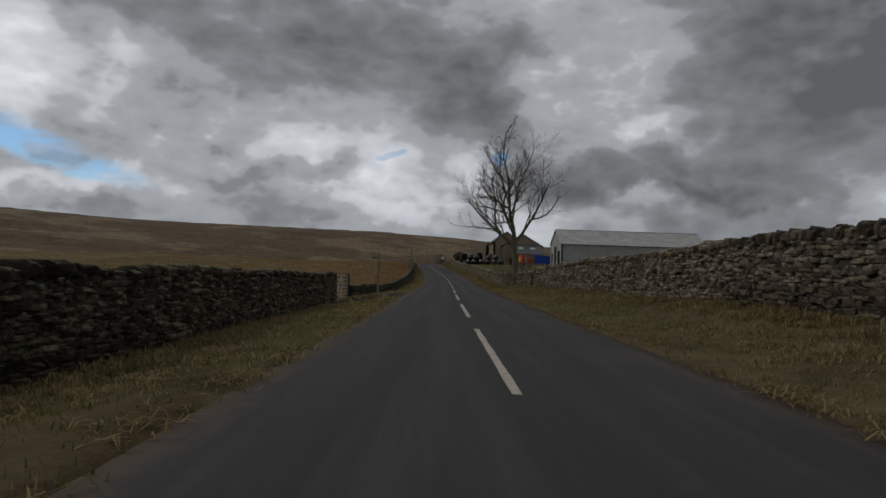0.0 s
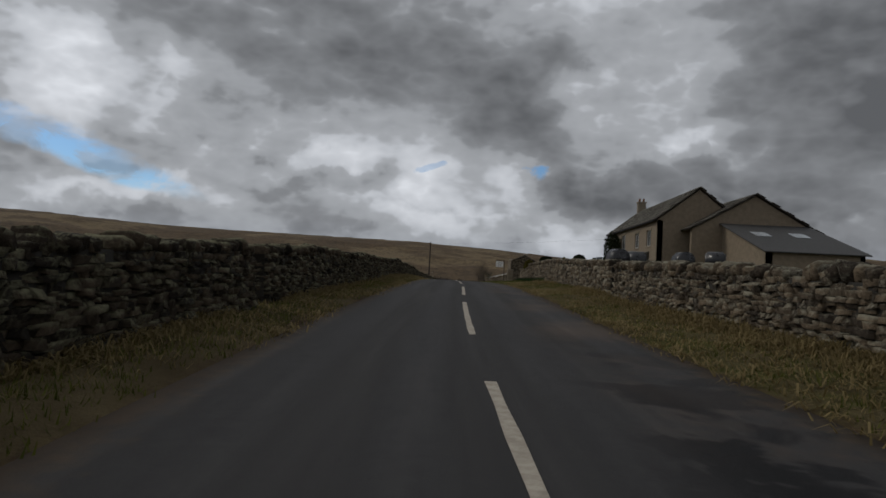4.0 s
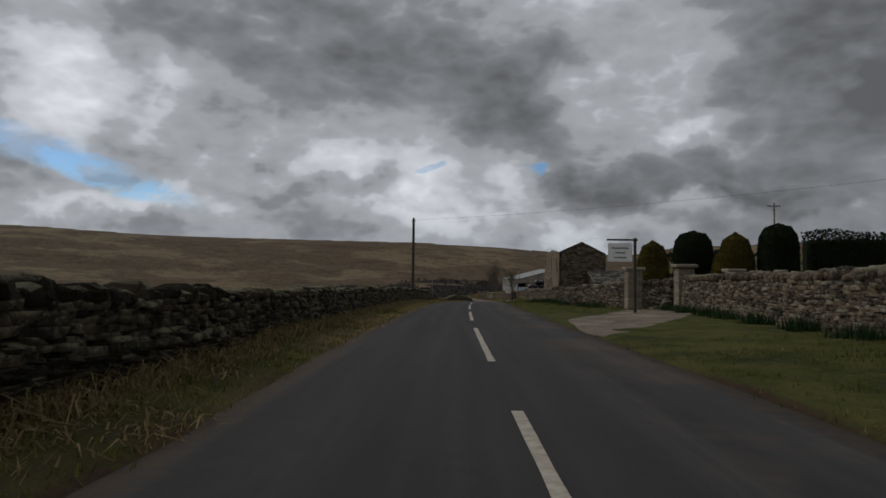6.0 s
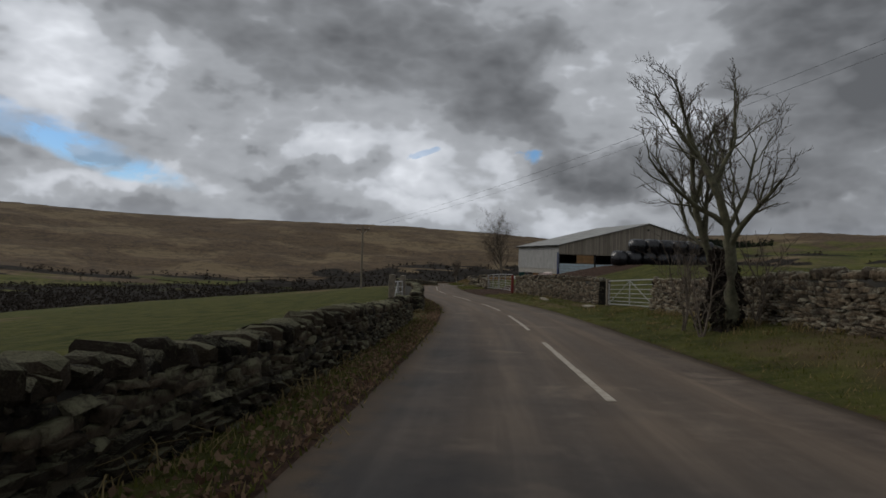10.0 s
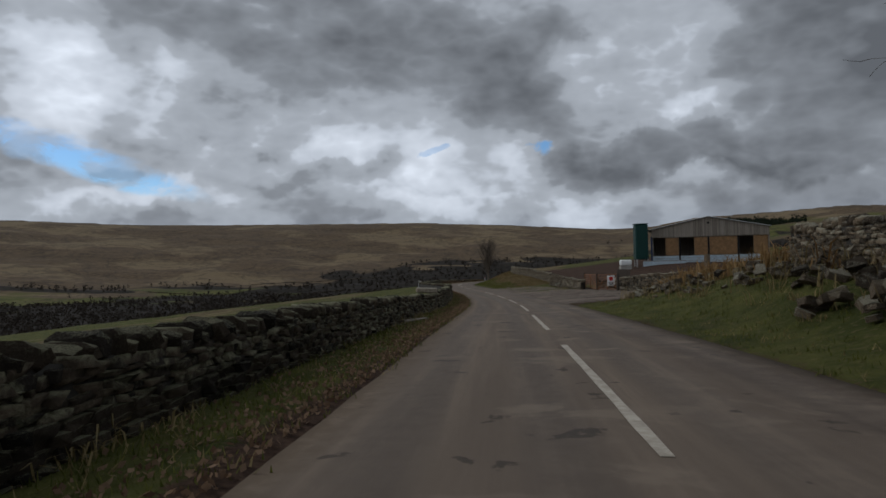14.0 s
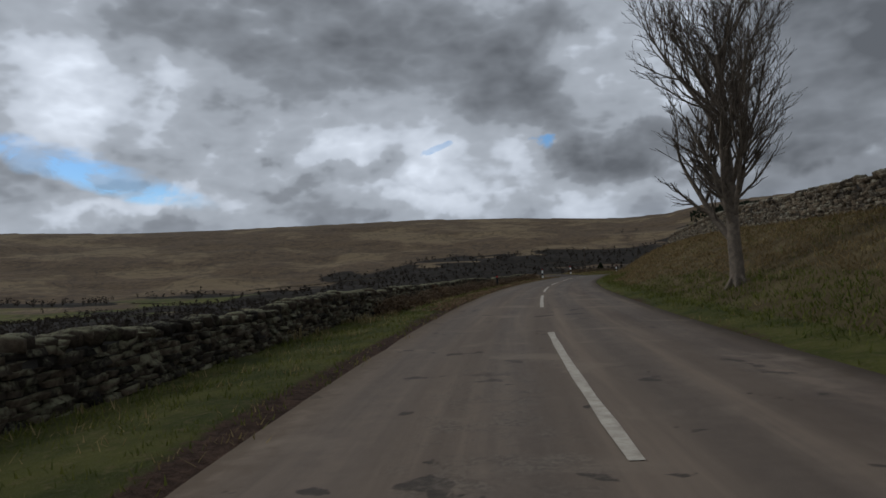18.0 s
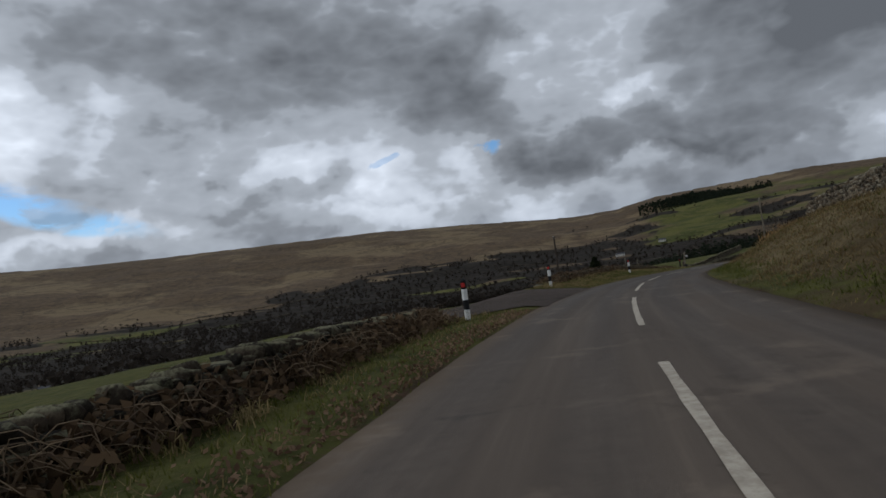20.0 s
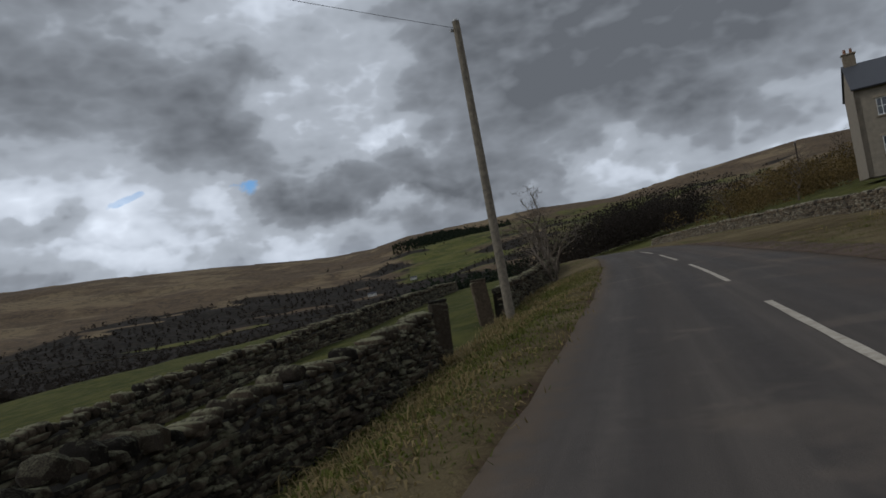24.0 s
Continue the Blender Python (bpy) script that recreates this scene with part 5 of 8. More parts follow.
def grey_shed():
    """The steel farm shed across the first field; its gable looks to the road."""
    z = gz(22, 121) - 0.05
    ob = thing("farm_shed", "large grey corrugated steel farm shed with three tall doorways", "barn", (21.2, 121.4, z))
    half, eave, top, ln = 5.6, 4.55 - z, 7.35 - z, 26.0
    g = Matrix.Rotation(-math.pi / 2, 4, "Z")      # local x runs from the far eave to the near one, y into the shed
    M = Matrix.Translation((0, half, 0)) @ g
    doors = [(0.9, 2.7, 0, 3.1), (4.0, 6.4, 0, 4.3), (7.6, 10.0, 0, 3.5)]
    wall_plate("gable_wall", [(0, eave), (half, top), (2 * half, eave)], doors, 0.12, SHEET, ob, M)
    for i, (a, b) in enumerate(((0, 0.9), (2.7, 4.0), (6.4, 7.6), (10.0, 11.2))):
        ribbed("cladding", b - a, eave + (top - eave) * (1 - abs((a / half) - 1)) - 0.05, eave + (top - eave) * (1 - abs((b / half) - 1)) - 0.05, SHEET, ob, M @ Matrix.Translation((a, -0.01, 0)))
    for x0, x1, z0, z1 in doors:
        d = part("sliding_door", box(x1 - x0, 0.06, z1, ((x0 + x1) / 2, 0.35, 0)), plain("dark_red_brown_door", 0.035, 0.022, 0.02, 0.8), ob, "dark shadowed steel door")
        d.matrix_local = M
        n = 4
        for i in range(n):
            q = part("door_rib", box(0.06, 0.05, z1 - 0.1, (x0 + (x1 - x0) * (i + 0.5) / n, 0.3, 0.02)), BLACK, d)
    ribbed("side_wall", ln, eave, eave, SHEET, ob, Matrix.Translation((0, -half, 0)), 0.3, 1.55)
    part("block_plinth", box(ln, 0.25, 1.6, (ln / 2, -half + 0.12, 0)), CONCRETE, ob, "pale concrete block wall")
    for i in range(6):
        part("column", box(0.22, 0.16, eave, (0.15 + i * (ln - 0.3) / 5, -half - 0.09, 0)), BLUE_STEEL if i == 0 else GALV, ob)
    part("gutter", box(ln + 0.3, 0.16, 0.14, (ln / 2, -half - 0.12, eave - 0.05)), BLACK, ob)
    part("back_wall", box(ln, 0.15, eave, (ln / 2, half, 0)), SHEET, ob)
    part("end_wall", box(0.15, 2 * half, eave, (ln, 0, 0)), SHEET, ob)
    for sgn in (-1, 1):
        roof_slope("roof", (-0.25, sgn * (half + 0.25), eave - 0.02), (ln + 0.2, sgn * (half + 0.25), eave - 0.02), (ln + 0.2, 0, top + 0.05), (-0.25, 0, top + 0.05), 0.05, SHEET_ROOF, ob, ribs=0.3)
    part("ridge", box(ln + 0.4, 0.4, 0.08, (ln / 2, 0, top + 0.06)), SHEET_ROOF, ob)
    bm = prism([(0, eave), (half, top + 0.1), (2 * half, eave), (2 * half, eave - 0.16), (half, top - 0.1), (0, eave - 0.16)], 0.04, m=M @ Matrix.Translation((0, -0.08, 0)))
    part("bargeboard", bm, WHITE, ob)


grey_shed()


def chimney(parent, x, y, z, h=1.3, w=0.9, pots=2):
    c = part("chimney", box(w, 0.6, h, (x, y, z), 0.03), STONE_CUT, parent, "stone chimney stack")
    part("cap", box(w + 0.16, 0.76, 0.12, (x, y, z + h - 0.02), 0.02), STONE_CUT, c)
    for i in range(pots):
        part("chimney_pot", rod((x - w / 4 + i * w / 2, y, z + h + 0.1), (x - w / 4 + i * w / 2, y, z + h + 0.5), 0.13, 0.1, 10), plain("clay_pot", 0.20, 0.10, 0.06, 0.8), c)


def farmhouse():
    """The stone farmhouse: a gabled block towards the first field, and the older block with its windows to the road."""
    z = gz(15, 170)
    ob = thing("farmhouse", "brown stone farmhouse with slate roofs, chimneys and white windows", "house", (13.2, 165.6, z))
    wall = plain("brown_render", 0.22, 0.175, 0.125, 0.95, 0, var=0.2, scale=3.0, relief=0.4)
    # old block: x 0..7, y 2..23
    e, t = 6.35 - z, 9.1 - z
    M = Matrix.Translation((0, 23, 0)) @ Matrix.Rotation(-math.pi / 2, 4, "Z")
    ops = [(2.2, 4.0, 3.6, 5.2), (7.0, 8.8, 3.6, 5.2), (13.0, 14.6, 3.6, 5.0), (17.5, 19.0, 3.6, 5.0), (2.4, 3.6, 0.8, 2.3), (7.2, 8.8, 0.7, 2.3), (13.2, 14.2, 0, 2.1), (17.4, 19.0, 0.8, 2.2)]
    wall_plate("front_wall", [(0, e), (21, e)], ops, 0.5, wall, ob, M)
    for o in ops:
        if o[2] > 0:
            window(ob, M, *o, bars=(1, 0), stone=STONE_CUT)
    dr = part("door", box(0.94, 0.06, 2.06, (13.7, 0.15, 0)), plain("dark_green_door", 0.02, 0.04, 0.03, 0.5), ob, "dark panelled front door")
    dr.matrix_local = M
    part("door_handle", rod((13.35, 0.1, 1.0), (13.35, 0.1, 1.14), 0.02), GALV, dr)
    for yy in (2.0, 22.55):
        wall_plate("gable_wall", [(0, e), (3.5, t), (7, e)], [], 0.45, wall, ob, Matrix.Translation((0, yy, 0)))
    part("rear_wall", box(0.4, 20.4, e + 0.6, (6.7, 12.5, -0.6)), wall, ob)
    for sx, x0 in ((1, -0.25), (-1, 7.25)):
        A, B, Cc, Dd = (x0, 1.8, e - 0.05), (x0, 23.2, e - 0.05), (3.5, 23.2, t + 0.15), (3.5, 1.8, t + 0.15)
        roof_slope("roof", A, B, Cc, Dd, 0.08, SLATE, ob)
        slates(ob, A, B, Cc, Dd, SLATE, 9, 42, 0.1)
    chimney(ob, 3.5, 22.4, t - 0.1)
    part("gutter", box(0.12, 21.2, 0.1, (-0.3, 12.5, e - 0.12)), BLACK, ob)
    # bay porch on the road side
    por = part("porch", box(1.2, 3.2, 2.3, (-0.62, 6.2, 0), 0.02), wall, ob, "small brown porch with a tiled roof")
    part("porch_roof", prism([(-1.45, 2.3), (-0.02, 2.3), (-0.02, 3.1)], 3.6, m=Matrix.Translation((0, 4.4, 0))), SLATE, por)
    part("porch_window", box(0.03, 2.2, 1.1, (-1.225, 6.2, 0.9)), GLASS, por)
    # newer gabled block: x 2.3..13, y 0..11
    e2, t2 = 5.5 - z, 8.45 - z
    wall_plate("gable_wall", [(2.3, e2), (7.4, t2), (12.5, e2)], [(4.0, 4.9, 0.0, 2.0), (3.0, 3.4, 0.6, 1.6)], 0.4, wall, ob, Matrix())
    part("side_wall", box(0.4, 10.2, e2 + 0.6, (12.3, 5.5, -0.6)), wall, ob)
    for x0 in (2.05, 12.75):
        A, B, Cc, Dd = (x0, -0.25, e2 - 0.05), (x0, 11, e2 - 0.05), (7.4, 11, t2 + 0.12), (7.4, -0.25, t2 + 0.12)
        roof_slope("roof", A, B, Cc, Dd, 0.08, SLATE, ob)
        slates(ob, A, B, Cc, Dd, SLATE, 9, 22, 0.1)
    d2 = part("side_door", box(0.86, 0.05, 1.96, (4.45, 0.12, 0)), TIMBER_DARK, ob)
    # low lean-to with two roof lights
    lw_, lh = 6.6, 3.4 - z
    wall_plate("lean_to_wall", [(4.8, lh), (11.4, lh)], [], 0.35, wall, ob, Matrix.Translation((0, -8.6, 0)))
    part("lean_to_side", prism([(0, -0.6), (8.6, -0.6), (8.6, 5.9 - z), (0, lh)], 0.35, m=Matrix.Translation((5.15, -8.6, 0)) @ Matrix.Rotation(math.pi / 2, 4, "Z")), wall, ob)
    part("lean_to_side", prism([(0, -0.6), (8.6, -0.6), (8.6, 5.9 - z), (0, lh)], 0.35, m=Matrix.Translation((11.4, -8.6, 0)) @ Matrix.Rotation(math.pi / 2, 4, "Z")), wall, ob)
    A, B, Cc, Dd = (4.5, -8.9, lh - 0.05), (11.7, -8.9, lh - 0.05), (11.7, -0.02, 6.0 - z), (4.5, -0.02, 6.0 - z)
    rf = roof_slope("lean_to_roof", A, B, Cc, Dd, 0.08, plain("dark_slate", 0.06, 0.058, 0.056, 0.7), ob)
    for x in (6.4, 9.3):
        k = (6.0 - lh - z) / 8.88
        bm = box(1.1, 1.4, 0.05, (0, 0, 0))
        sk = part("roof_light", bm, plain("roof_light_glass", 0.45, 0.48, 0.5, 0.15), ob, "pale glazed roof light", (x, -3.6, lh - 0.05 + k * 5.3 + 0.1), (math.atan(k), 0, 0))
    # ivy over the corner by the garden
    n = 5200
    py, pz = rng.uniform(15.5, 23.4, n), rng.uniform(0.0, 1.0, n)
    pz = pz * (e + 0.3 - 0.25 * np.abs(py - 20.5))
    cen = np.stack([-0.12 - rng.uniform(0, 0.45, n) * (0.6 + 0.4 * np.sin(py * 2)), py, pz], -1)
    leaf_cloud("ivy", cen, 0.17, LEAF_DARK, ob, "dark green ivy")


def leaf_cloud(name, centres, size, mat, parent, label="", seed=3):
    """Many small leaf plates, each turned at random, as one mesh."""
    g = np.random.default_rng(seed)
    n = len(centres)
    u = g.normal(size=(n, 3))
    u /= np.linalg.norm(u, axis=1)[:, None]
    v = np.cross(u, g.normal(size=(n, 3)))
    v /= np.linalg.norm(v, axis=1)[:, None]
    k = size * g.uniform(0.5, 1.3, (n, 1))
    q = np.stack([centres - u * k * 0.7, centres + v * k * 0.42, centres + u * k * 0.7, centres - v * k * 0.42], 1)
    ob = part(name, quads(name, q.reshape(-1, 3), np.arange(4 * n).reshape(n, 4), mat), None, parent, label)
    ob["kind"] = "stuff"
    return ob


farmhouse()


def topiary(x, y, w, h, mat, label, dome=0.5):
    """A clipped yew: a dense core and a skin of small leaves."""
    z = gz(x, y)
    ob = thing("topiary", label, "bush", (x, y, z), group="clipped yews in the garden")
    bm = bmesh.new()
    prof = [(0.86, 0), (1.0, 0.15), (1.0, 1 - dome), (0.9, 1 - dome * 0.5), (0.62, 1 - dome * 0.15), (0.0, 1.0)]
    bmesh.ops.create_uvsphere(bm, u_segments=20, v_segments=12, radius=1)
    for v in bm.verts:
        t = (v.co.z + 1) / 2
        r = np.interp(t, [p[1] for p in prof], [p[0] for p in prof])
        xy = Vector((v.co.x, v.co.y)).normalized() if v.co.xy.length > 1e-4 else Vector((0, 0))
        k = 1 + 0.03 * noise.noise(Vector((v.co.x * 3 + x, v.co.y * 3, v.co.z * 3)))
        v.co = Vector((xy.x * r * w / 2 * k, xy.y * r * w / 2 * k, t * h))
    core = part("foliage_core", bm, mat, ob)
    n = int(900 * w * h)
    t, a = rng.uniform(0, 1, n) ** 0.8, rng.uniform(0, 2 * math.pi, n)
    r = np.interp(t, [p[1] for p in prof], [p[0] for p in prof]) * w / 2
    leaf_cloud("leaves", np.stack([np.cos(a) * r, np.sin(a) * r, t * h + rng.normal(0, 0.02, n)], -1), 0.085, mat, ob, seed=int(x * 7) % 97)


topiary(7.2, 201.0, 2.05, 4.02 - gz(7.2, 201), LEAF_DARK, "tall dark clipped yew drum in the garden", 0.25)
topiary(9.7, 201.5, 2.1, 4.0 - gz(9.7, 201.5), LEAF_GOLD, "golden clipped yew dome in the garden", 0.7)
topiary(8.3, 199.6, 1.3, 2.9 - gz(8.3, 199.6), LEAF_GOLD, "small golden clipped yew in the garden", 0.8)
topiary(11.6, 200.5, 2.05, 4.44 - gz(11.6, 200.5), LEAF_DARK, "tall dark clipped yew drum with a rounded head", 0.3)
topiary(4.87, 200.5, 1.75, 3.43 - gz(4.87, 200.5), LEAF_GOLD, "golden clipped yew dome by the entrance", 0.6)


def hedge(a, b, h, w, label):
    z = gz(*a)
    ob = thing("hedge", label, "hedge", (a[0], a[1], z))
    v = Vector((b[0] - a[0], b[1] - a[1], 0))
    n = int(v.length * h * 420)
    u, t = rng.uniform(0, 1, n), rng.uniform(0, 1, n)
    perp = Vector((-v.y, v.x, 0)).normalized()
    part("foliage_core", box(v.length, w * 0.8, h * 0.92, (0, 0, 0), turn=Matrix.Rotation(math.atan2(v.y, v.x), 4, "Z") @ Matrix.Translation((v.length / 2, 0, 0)), bevel=0.15), LEAF_DARK, ob)
    side = rng.uniform(-0.55, 0.55, n) * w
    cen = np.stack([u * v.x + perp.x * side, u * v.y + perp.y * side, h * (0.2 + 0.85 * t) + 0.12 * np.sin(u * 19)], -1)
    leaf_cloud("leaves", cen, 0.12, LEAF_DARK, ob, seed=8)


hedge((13.7, 202.0), (27, 199), 3.9, 1.6, "dark overgrown evergreen hedge behind the garden wall")


def gate_pier(s, d, label="square dressed stone gate pier with a flat cap"):
    p, a = spot(s, d)
    ob = thing("gate_pier", label, "gate pier", p, a, group="entrance piers")
    for i in range(6):
        part("block", box(0.62 - 0.01 * (i % 2), 0.62 - 0.01 * (i % 2), 0.28, (0, 0, 0.285 * i - 0.1), 0.02, jitter=0.006), STONE_CUT, ob)
    part("cap", box(0.82, 0.82, 0.14, (0, 0, 1.62), 0.03), STONE_CUT, ob)


gate_pier(189.4, 8.3)
gate_pier(193.7, 11.9)
gate_pier(191.6, 6.9)


def farm_sign():
    p, a = spot(187.2, 5.4)
    ob = thing("hanging_sign", "white hanging farm sign on a dark post beside the entrance", "sign", p, a)
    part("post", box(0.09, 0.09, 3.0, (0.45, 0, -0.3), 0.01), TIMBER_DARK, ob)
    part("arm", box(1.1, 0.06, 0.06, (0.0, 0, 2.6)), TIMBER_DARK, ob)
    bd = part("board", box(0.86, 0.03, 0.66, (-0.08, 0, 1.85), 0.004), WHITE, ob)
    for i, w in enumerate((0.6, 0.36, 0.44)):
        part("lettering", box(w, 0.006, 0.045, (-0.08, -0.018, 2.31 - i * 0.17)), plain("grey_lettering", 0.12, 0.12, 0.13), bd, "grey bars of lettering")
    for dx in (-0.4, 0.25):
        part("hanger", rod((dx, 0, 2.5), (dx, 0, 2.62), 0.008), GALV, ob)


farm_sign()


def old_render():
    """Buff lime render, stained, with the courses of the stone just showing."""
    m, k, b = material("weathered_limewash", 0.95, 0, 0.1)
    p = k.add("ShaderNodeTexCoord").outputs["Object"]
    big, mid, fine = k.noise(p, 0.7, 5, 0.6), k.noise(p, 3.2, 6, 0.65), k.noise(p, 24, 4, 0.7)
    z = k.add("ShaderNodeSeparateXYZ", n_0=p).outputs[2]
    row = k.math("ABSOLUTE", k.math("SUBTRACT", k.math("FRACT", k.math("ADD", k.math("MULTIPLY", z, 4.2), k.math("MULTIPLY", mid, 0.5))), 0.5))
    c = k.mix(k.remap(big, 0.35, 0.65), rgb(0.135, 0.108, 0.078), rgb(0.235, 0.19, 0.138))
    c = k.mix(k.remap(mid, 0.52, 0.7, 0, 0.7), c, rgb(0.10, 0.085, 0.066))
    c = k.mix(k.math("MULTIPLY", k.remap(row, 0.0, 0.1, 0.55, 0), k.remap(mid, 0.35, 0.55)), c, rgb(0.085, 0.07, 0.054))
    c = k.mix(k.remap(fine, 0.3, 0.7, 0.35, 0), c, rgb(0.12, 0.10, 0.075))
    k.put(b.inputs["Base Color"], c)
    bump(k, b, k.math("ADD", fine, k.math("ADD", mid, k.remap(row, 0.0, 0.12, -0.5, 0))), 0.8, 0.03)
    return m


def ruin():
    """The roofless two-storey house: front to the road, gable to the south, low outhouse before it."""
    x0, y0 = 4.25, 239.7
    z = gz(x0 + 0.3, 246) - 0.1
    ob = thing("ruined_house", "roofless two-storey stone house with empty windows and a broken end", "ruin", (x0, y0, z))
    k = lambda v: v - z
    M = Matrix.Translation((0, 18.4, 0)) @ Matrix.Rotation(-math.pi / 2, 4, "Z")      # x: from the far end to the near corner
    at = lambda y: 18.4 - (y - y0)
    ops = [(at(243.0), at(241.9), k(2.35), k(3.75)), (at(248.6), at(247.7), k(2.2), k(3.9)), (at(252.2), at(251.0), -0.4, k(1.1)), (at(249.2), at(248.1), k(0.35), k(1.35)), (at(255.5), at(254.5), k(0.25), k(1.25))]
    top = [(0.0, k(0.6)), (0.4, k(1.9)), (1.0, k(2.2)), (1.1, k(2.7)), (2.6, k(2.9)), (2.7, k(3.9)), (3.0, k(4.1)), (3.3, k(3.1)), (3.6, k(3.2)), (3.7, k(4.5)), (5.2, k(4.75)), (9, k(4.6)), (9.4, k(4.85)), (13, k(4.55)), (17.2, k(4.3)), (18.4, k(4.3))]
    lime = old_render()
    wall_plate("front_wall", top, ops, 0.55, lime, ob, M)
    g = random.Random(7)
    for i in range(26):
        x, zz = g.uniform(1.2, 17.8), g.uniform(0.3, k(4.1))
        if zz < float(np.interp(x, [q[0] for q in top], [q[1] for q in top])) - 0.5 and not any(o[0] - 0.3 < x < o[1] + 0.3 and o[2] - 0.3 < zz < o[3] + 0.4 for o in ops):
            # holes are flush black plates: the shade inside is put into their colour
            hollow = i % 3 == 0
            st = part("putlog_hole" if hollow else "bare_stone", box(g.uniform(0.12, 0.2) if hollow else g.uniform(0.25, 0.5), 0.05, 0.14 if hollow else g.uniform(0.12, 0.24), (x, 0.018 if hollow else 0.012, zz), 0.012, jitter=0.012), BLACK if hollow else STONE, ob)
            st.matrix_local = M
    for o in ops:
        f = bmesh.new()
        box(o[1] - o[0] + 0.36, 0.16, 0.24, ((o[0] + o[1]) / 2, 0.02, o[3]), 0.015, f, 0.008)
        part("lintel", f, STONE_CUT, ob).matrix_local = M
        if o[2] > 0:
            part("sill", box(o[1] - o[0] + 0.24, 0.24, 0.14, ((o[0] + o[1]) / 2, -0.02, o[2] - 0.14), 0.012), STONE_CUT, ob).matrix_local = M
        for xx in (o[0] - 0.09, o[1] + 0.09):
            part("jamb", box(0.17, 0.14, o[3] - max(0, o[2]), (xx, 0.035, max(0, o[2])), 0.012), STONE_CUT, ob).matrix_local = M
    gab = [(0, k(4.25)), (2.6, k(5.45)), (5.3, k(4.1))]
    wall_plate("gable_wall", gab, [], 0.55, STONE, ob, Matrix())
    face_stones(ob, Matrix(), gab, [], STONE, 0.17, 0.36, 0.02, singles=150, seed=6)
    for a, b in ((gab[0], gab[1]), (gab[1], gab[2])):
        n = 7
        for i in range(n):
            u = (i + 0.5) / n
            part("gable_coping", box(0.46, 0.6, 0.07, (a[0] + (b[0] - a[0]) * u, 0.28, a[1] + (b[1] - a[1]) * u - 0.01), 0.015, jitter=0.012, turn=Matrix.Rotation(-math.atan2(b[1] - a[1], b[0] - a[0]), 4, "Y")), SLATE, ob)
    part("downpipe", rod((0.12, -0.06, 0.6), (0.12, -0.06, k(4.2)), 0.05), BLACK, ob)
    back = [(0, k(3.2)), (6, k(4.4)), (12, k(3.9)), (18.4, k(1.5))]
    wall_plate("rear_wall", back, [(4, 5, k(2.3), k(3.5))], 0.5, STONE, ob, Matrix.Translation((5.3, 0, 0)) @ Matrix.Rotation(math.pi / 2, 4, "Z"))
    part("cross_wall", prism([(0.55, -0.5), (4.8, -0.5), (4.8, k(3.2)), (0.55, k(4.4))], 0.45, m=Matrix.Translation((0, 11.0, 0))), STONE, ob)
    # outhouse with dark doorways and a stone roof
    zo = -0.2
    od = [(1.2, 2.1, 0, 1.75), (3.4, 4.2, 0.2, 1.75)]
    O = Matrix.Translation((3.4, -5.2, 0))
    pts = [(0, 2.15), (6.2, 2.15)]
    wall_plate("outhouse_wall", pts, od, 0.45, STONE, ob, O)
    face_stones(ob, O, pts, od, STONE, 0.18, 0.4, 0.02, singles=60, seed=9)
    part("outhouse_side", prism([(0, -0.5), (5.0, -0.5), (5.0, 3.3), (0, 2.15)], 0.45, m=Matrix.Translation((3.85, -5.2, 0)) @ Matrix.Rotation(math.pi / 2, 4, "Z")), STONE, ob)
    part("outhouse_side", prism([(0, -0.5), (5.0, -0.5), (5.0, 3.3), (0, 2.15)], 0.45, m=Matrix.Translation((9.6, -5.2, 0)) @ Matrix.Rotation(math.pi / 2, 4, "Z")), STONE, ob)
    A, B, Cc, Dd = (3.1, -5.5, 2.12), (9.9, -5.5, 2.12), (9.9, -0.03, 3.5), (3.1, -0.03, 3.5)
    roof_slope("outhouse_roof", A, B, Cc, Dd, 0.08, SLATE, ob)
    slates(ob, A, B, Cc, Dd, SLATE, 9, 13, 0.1)


ruin()


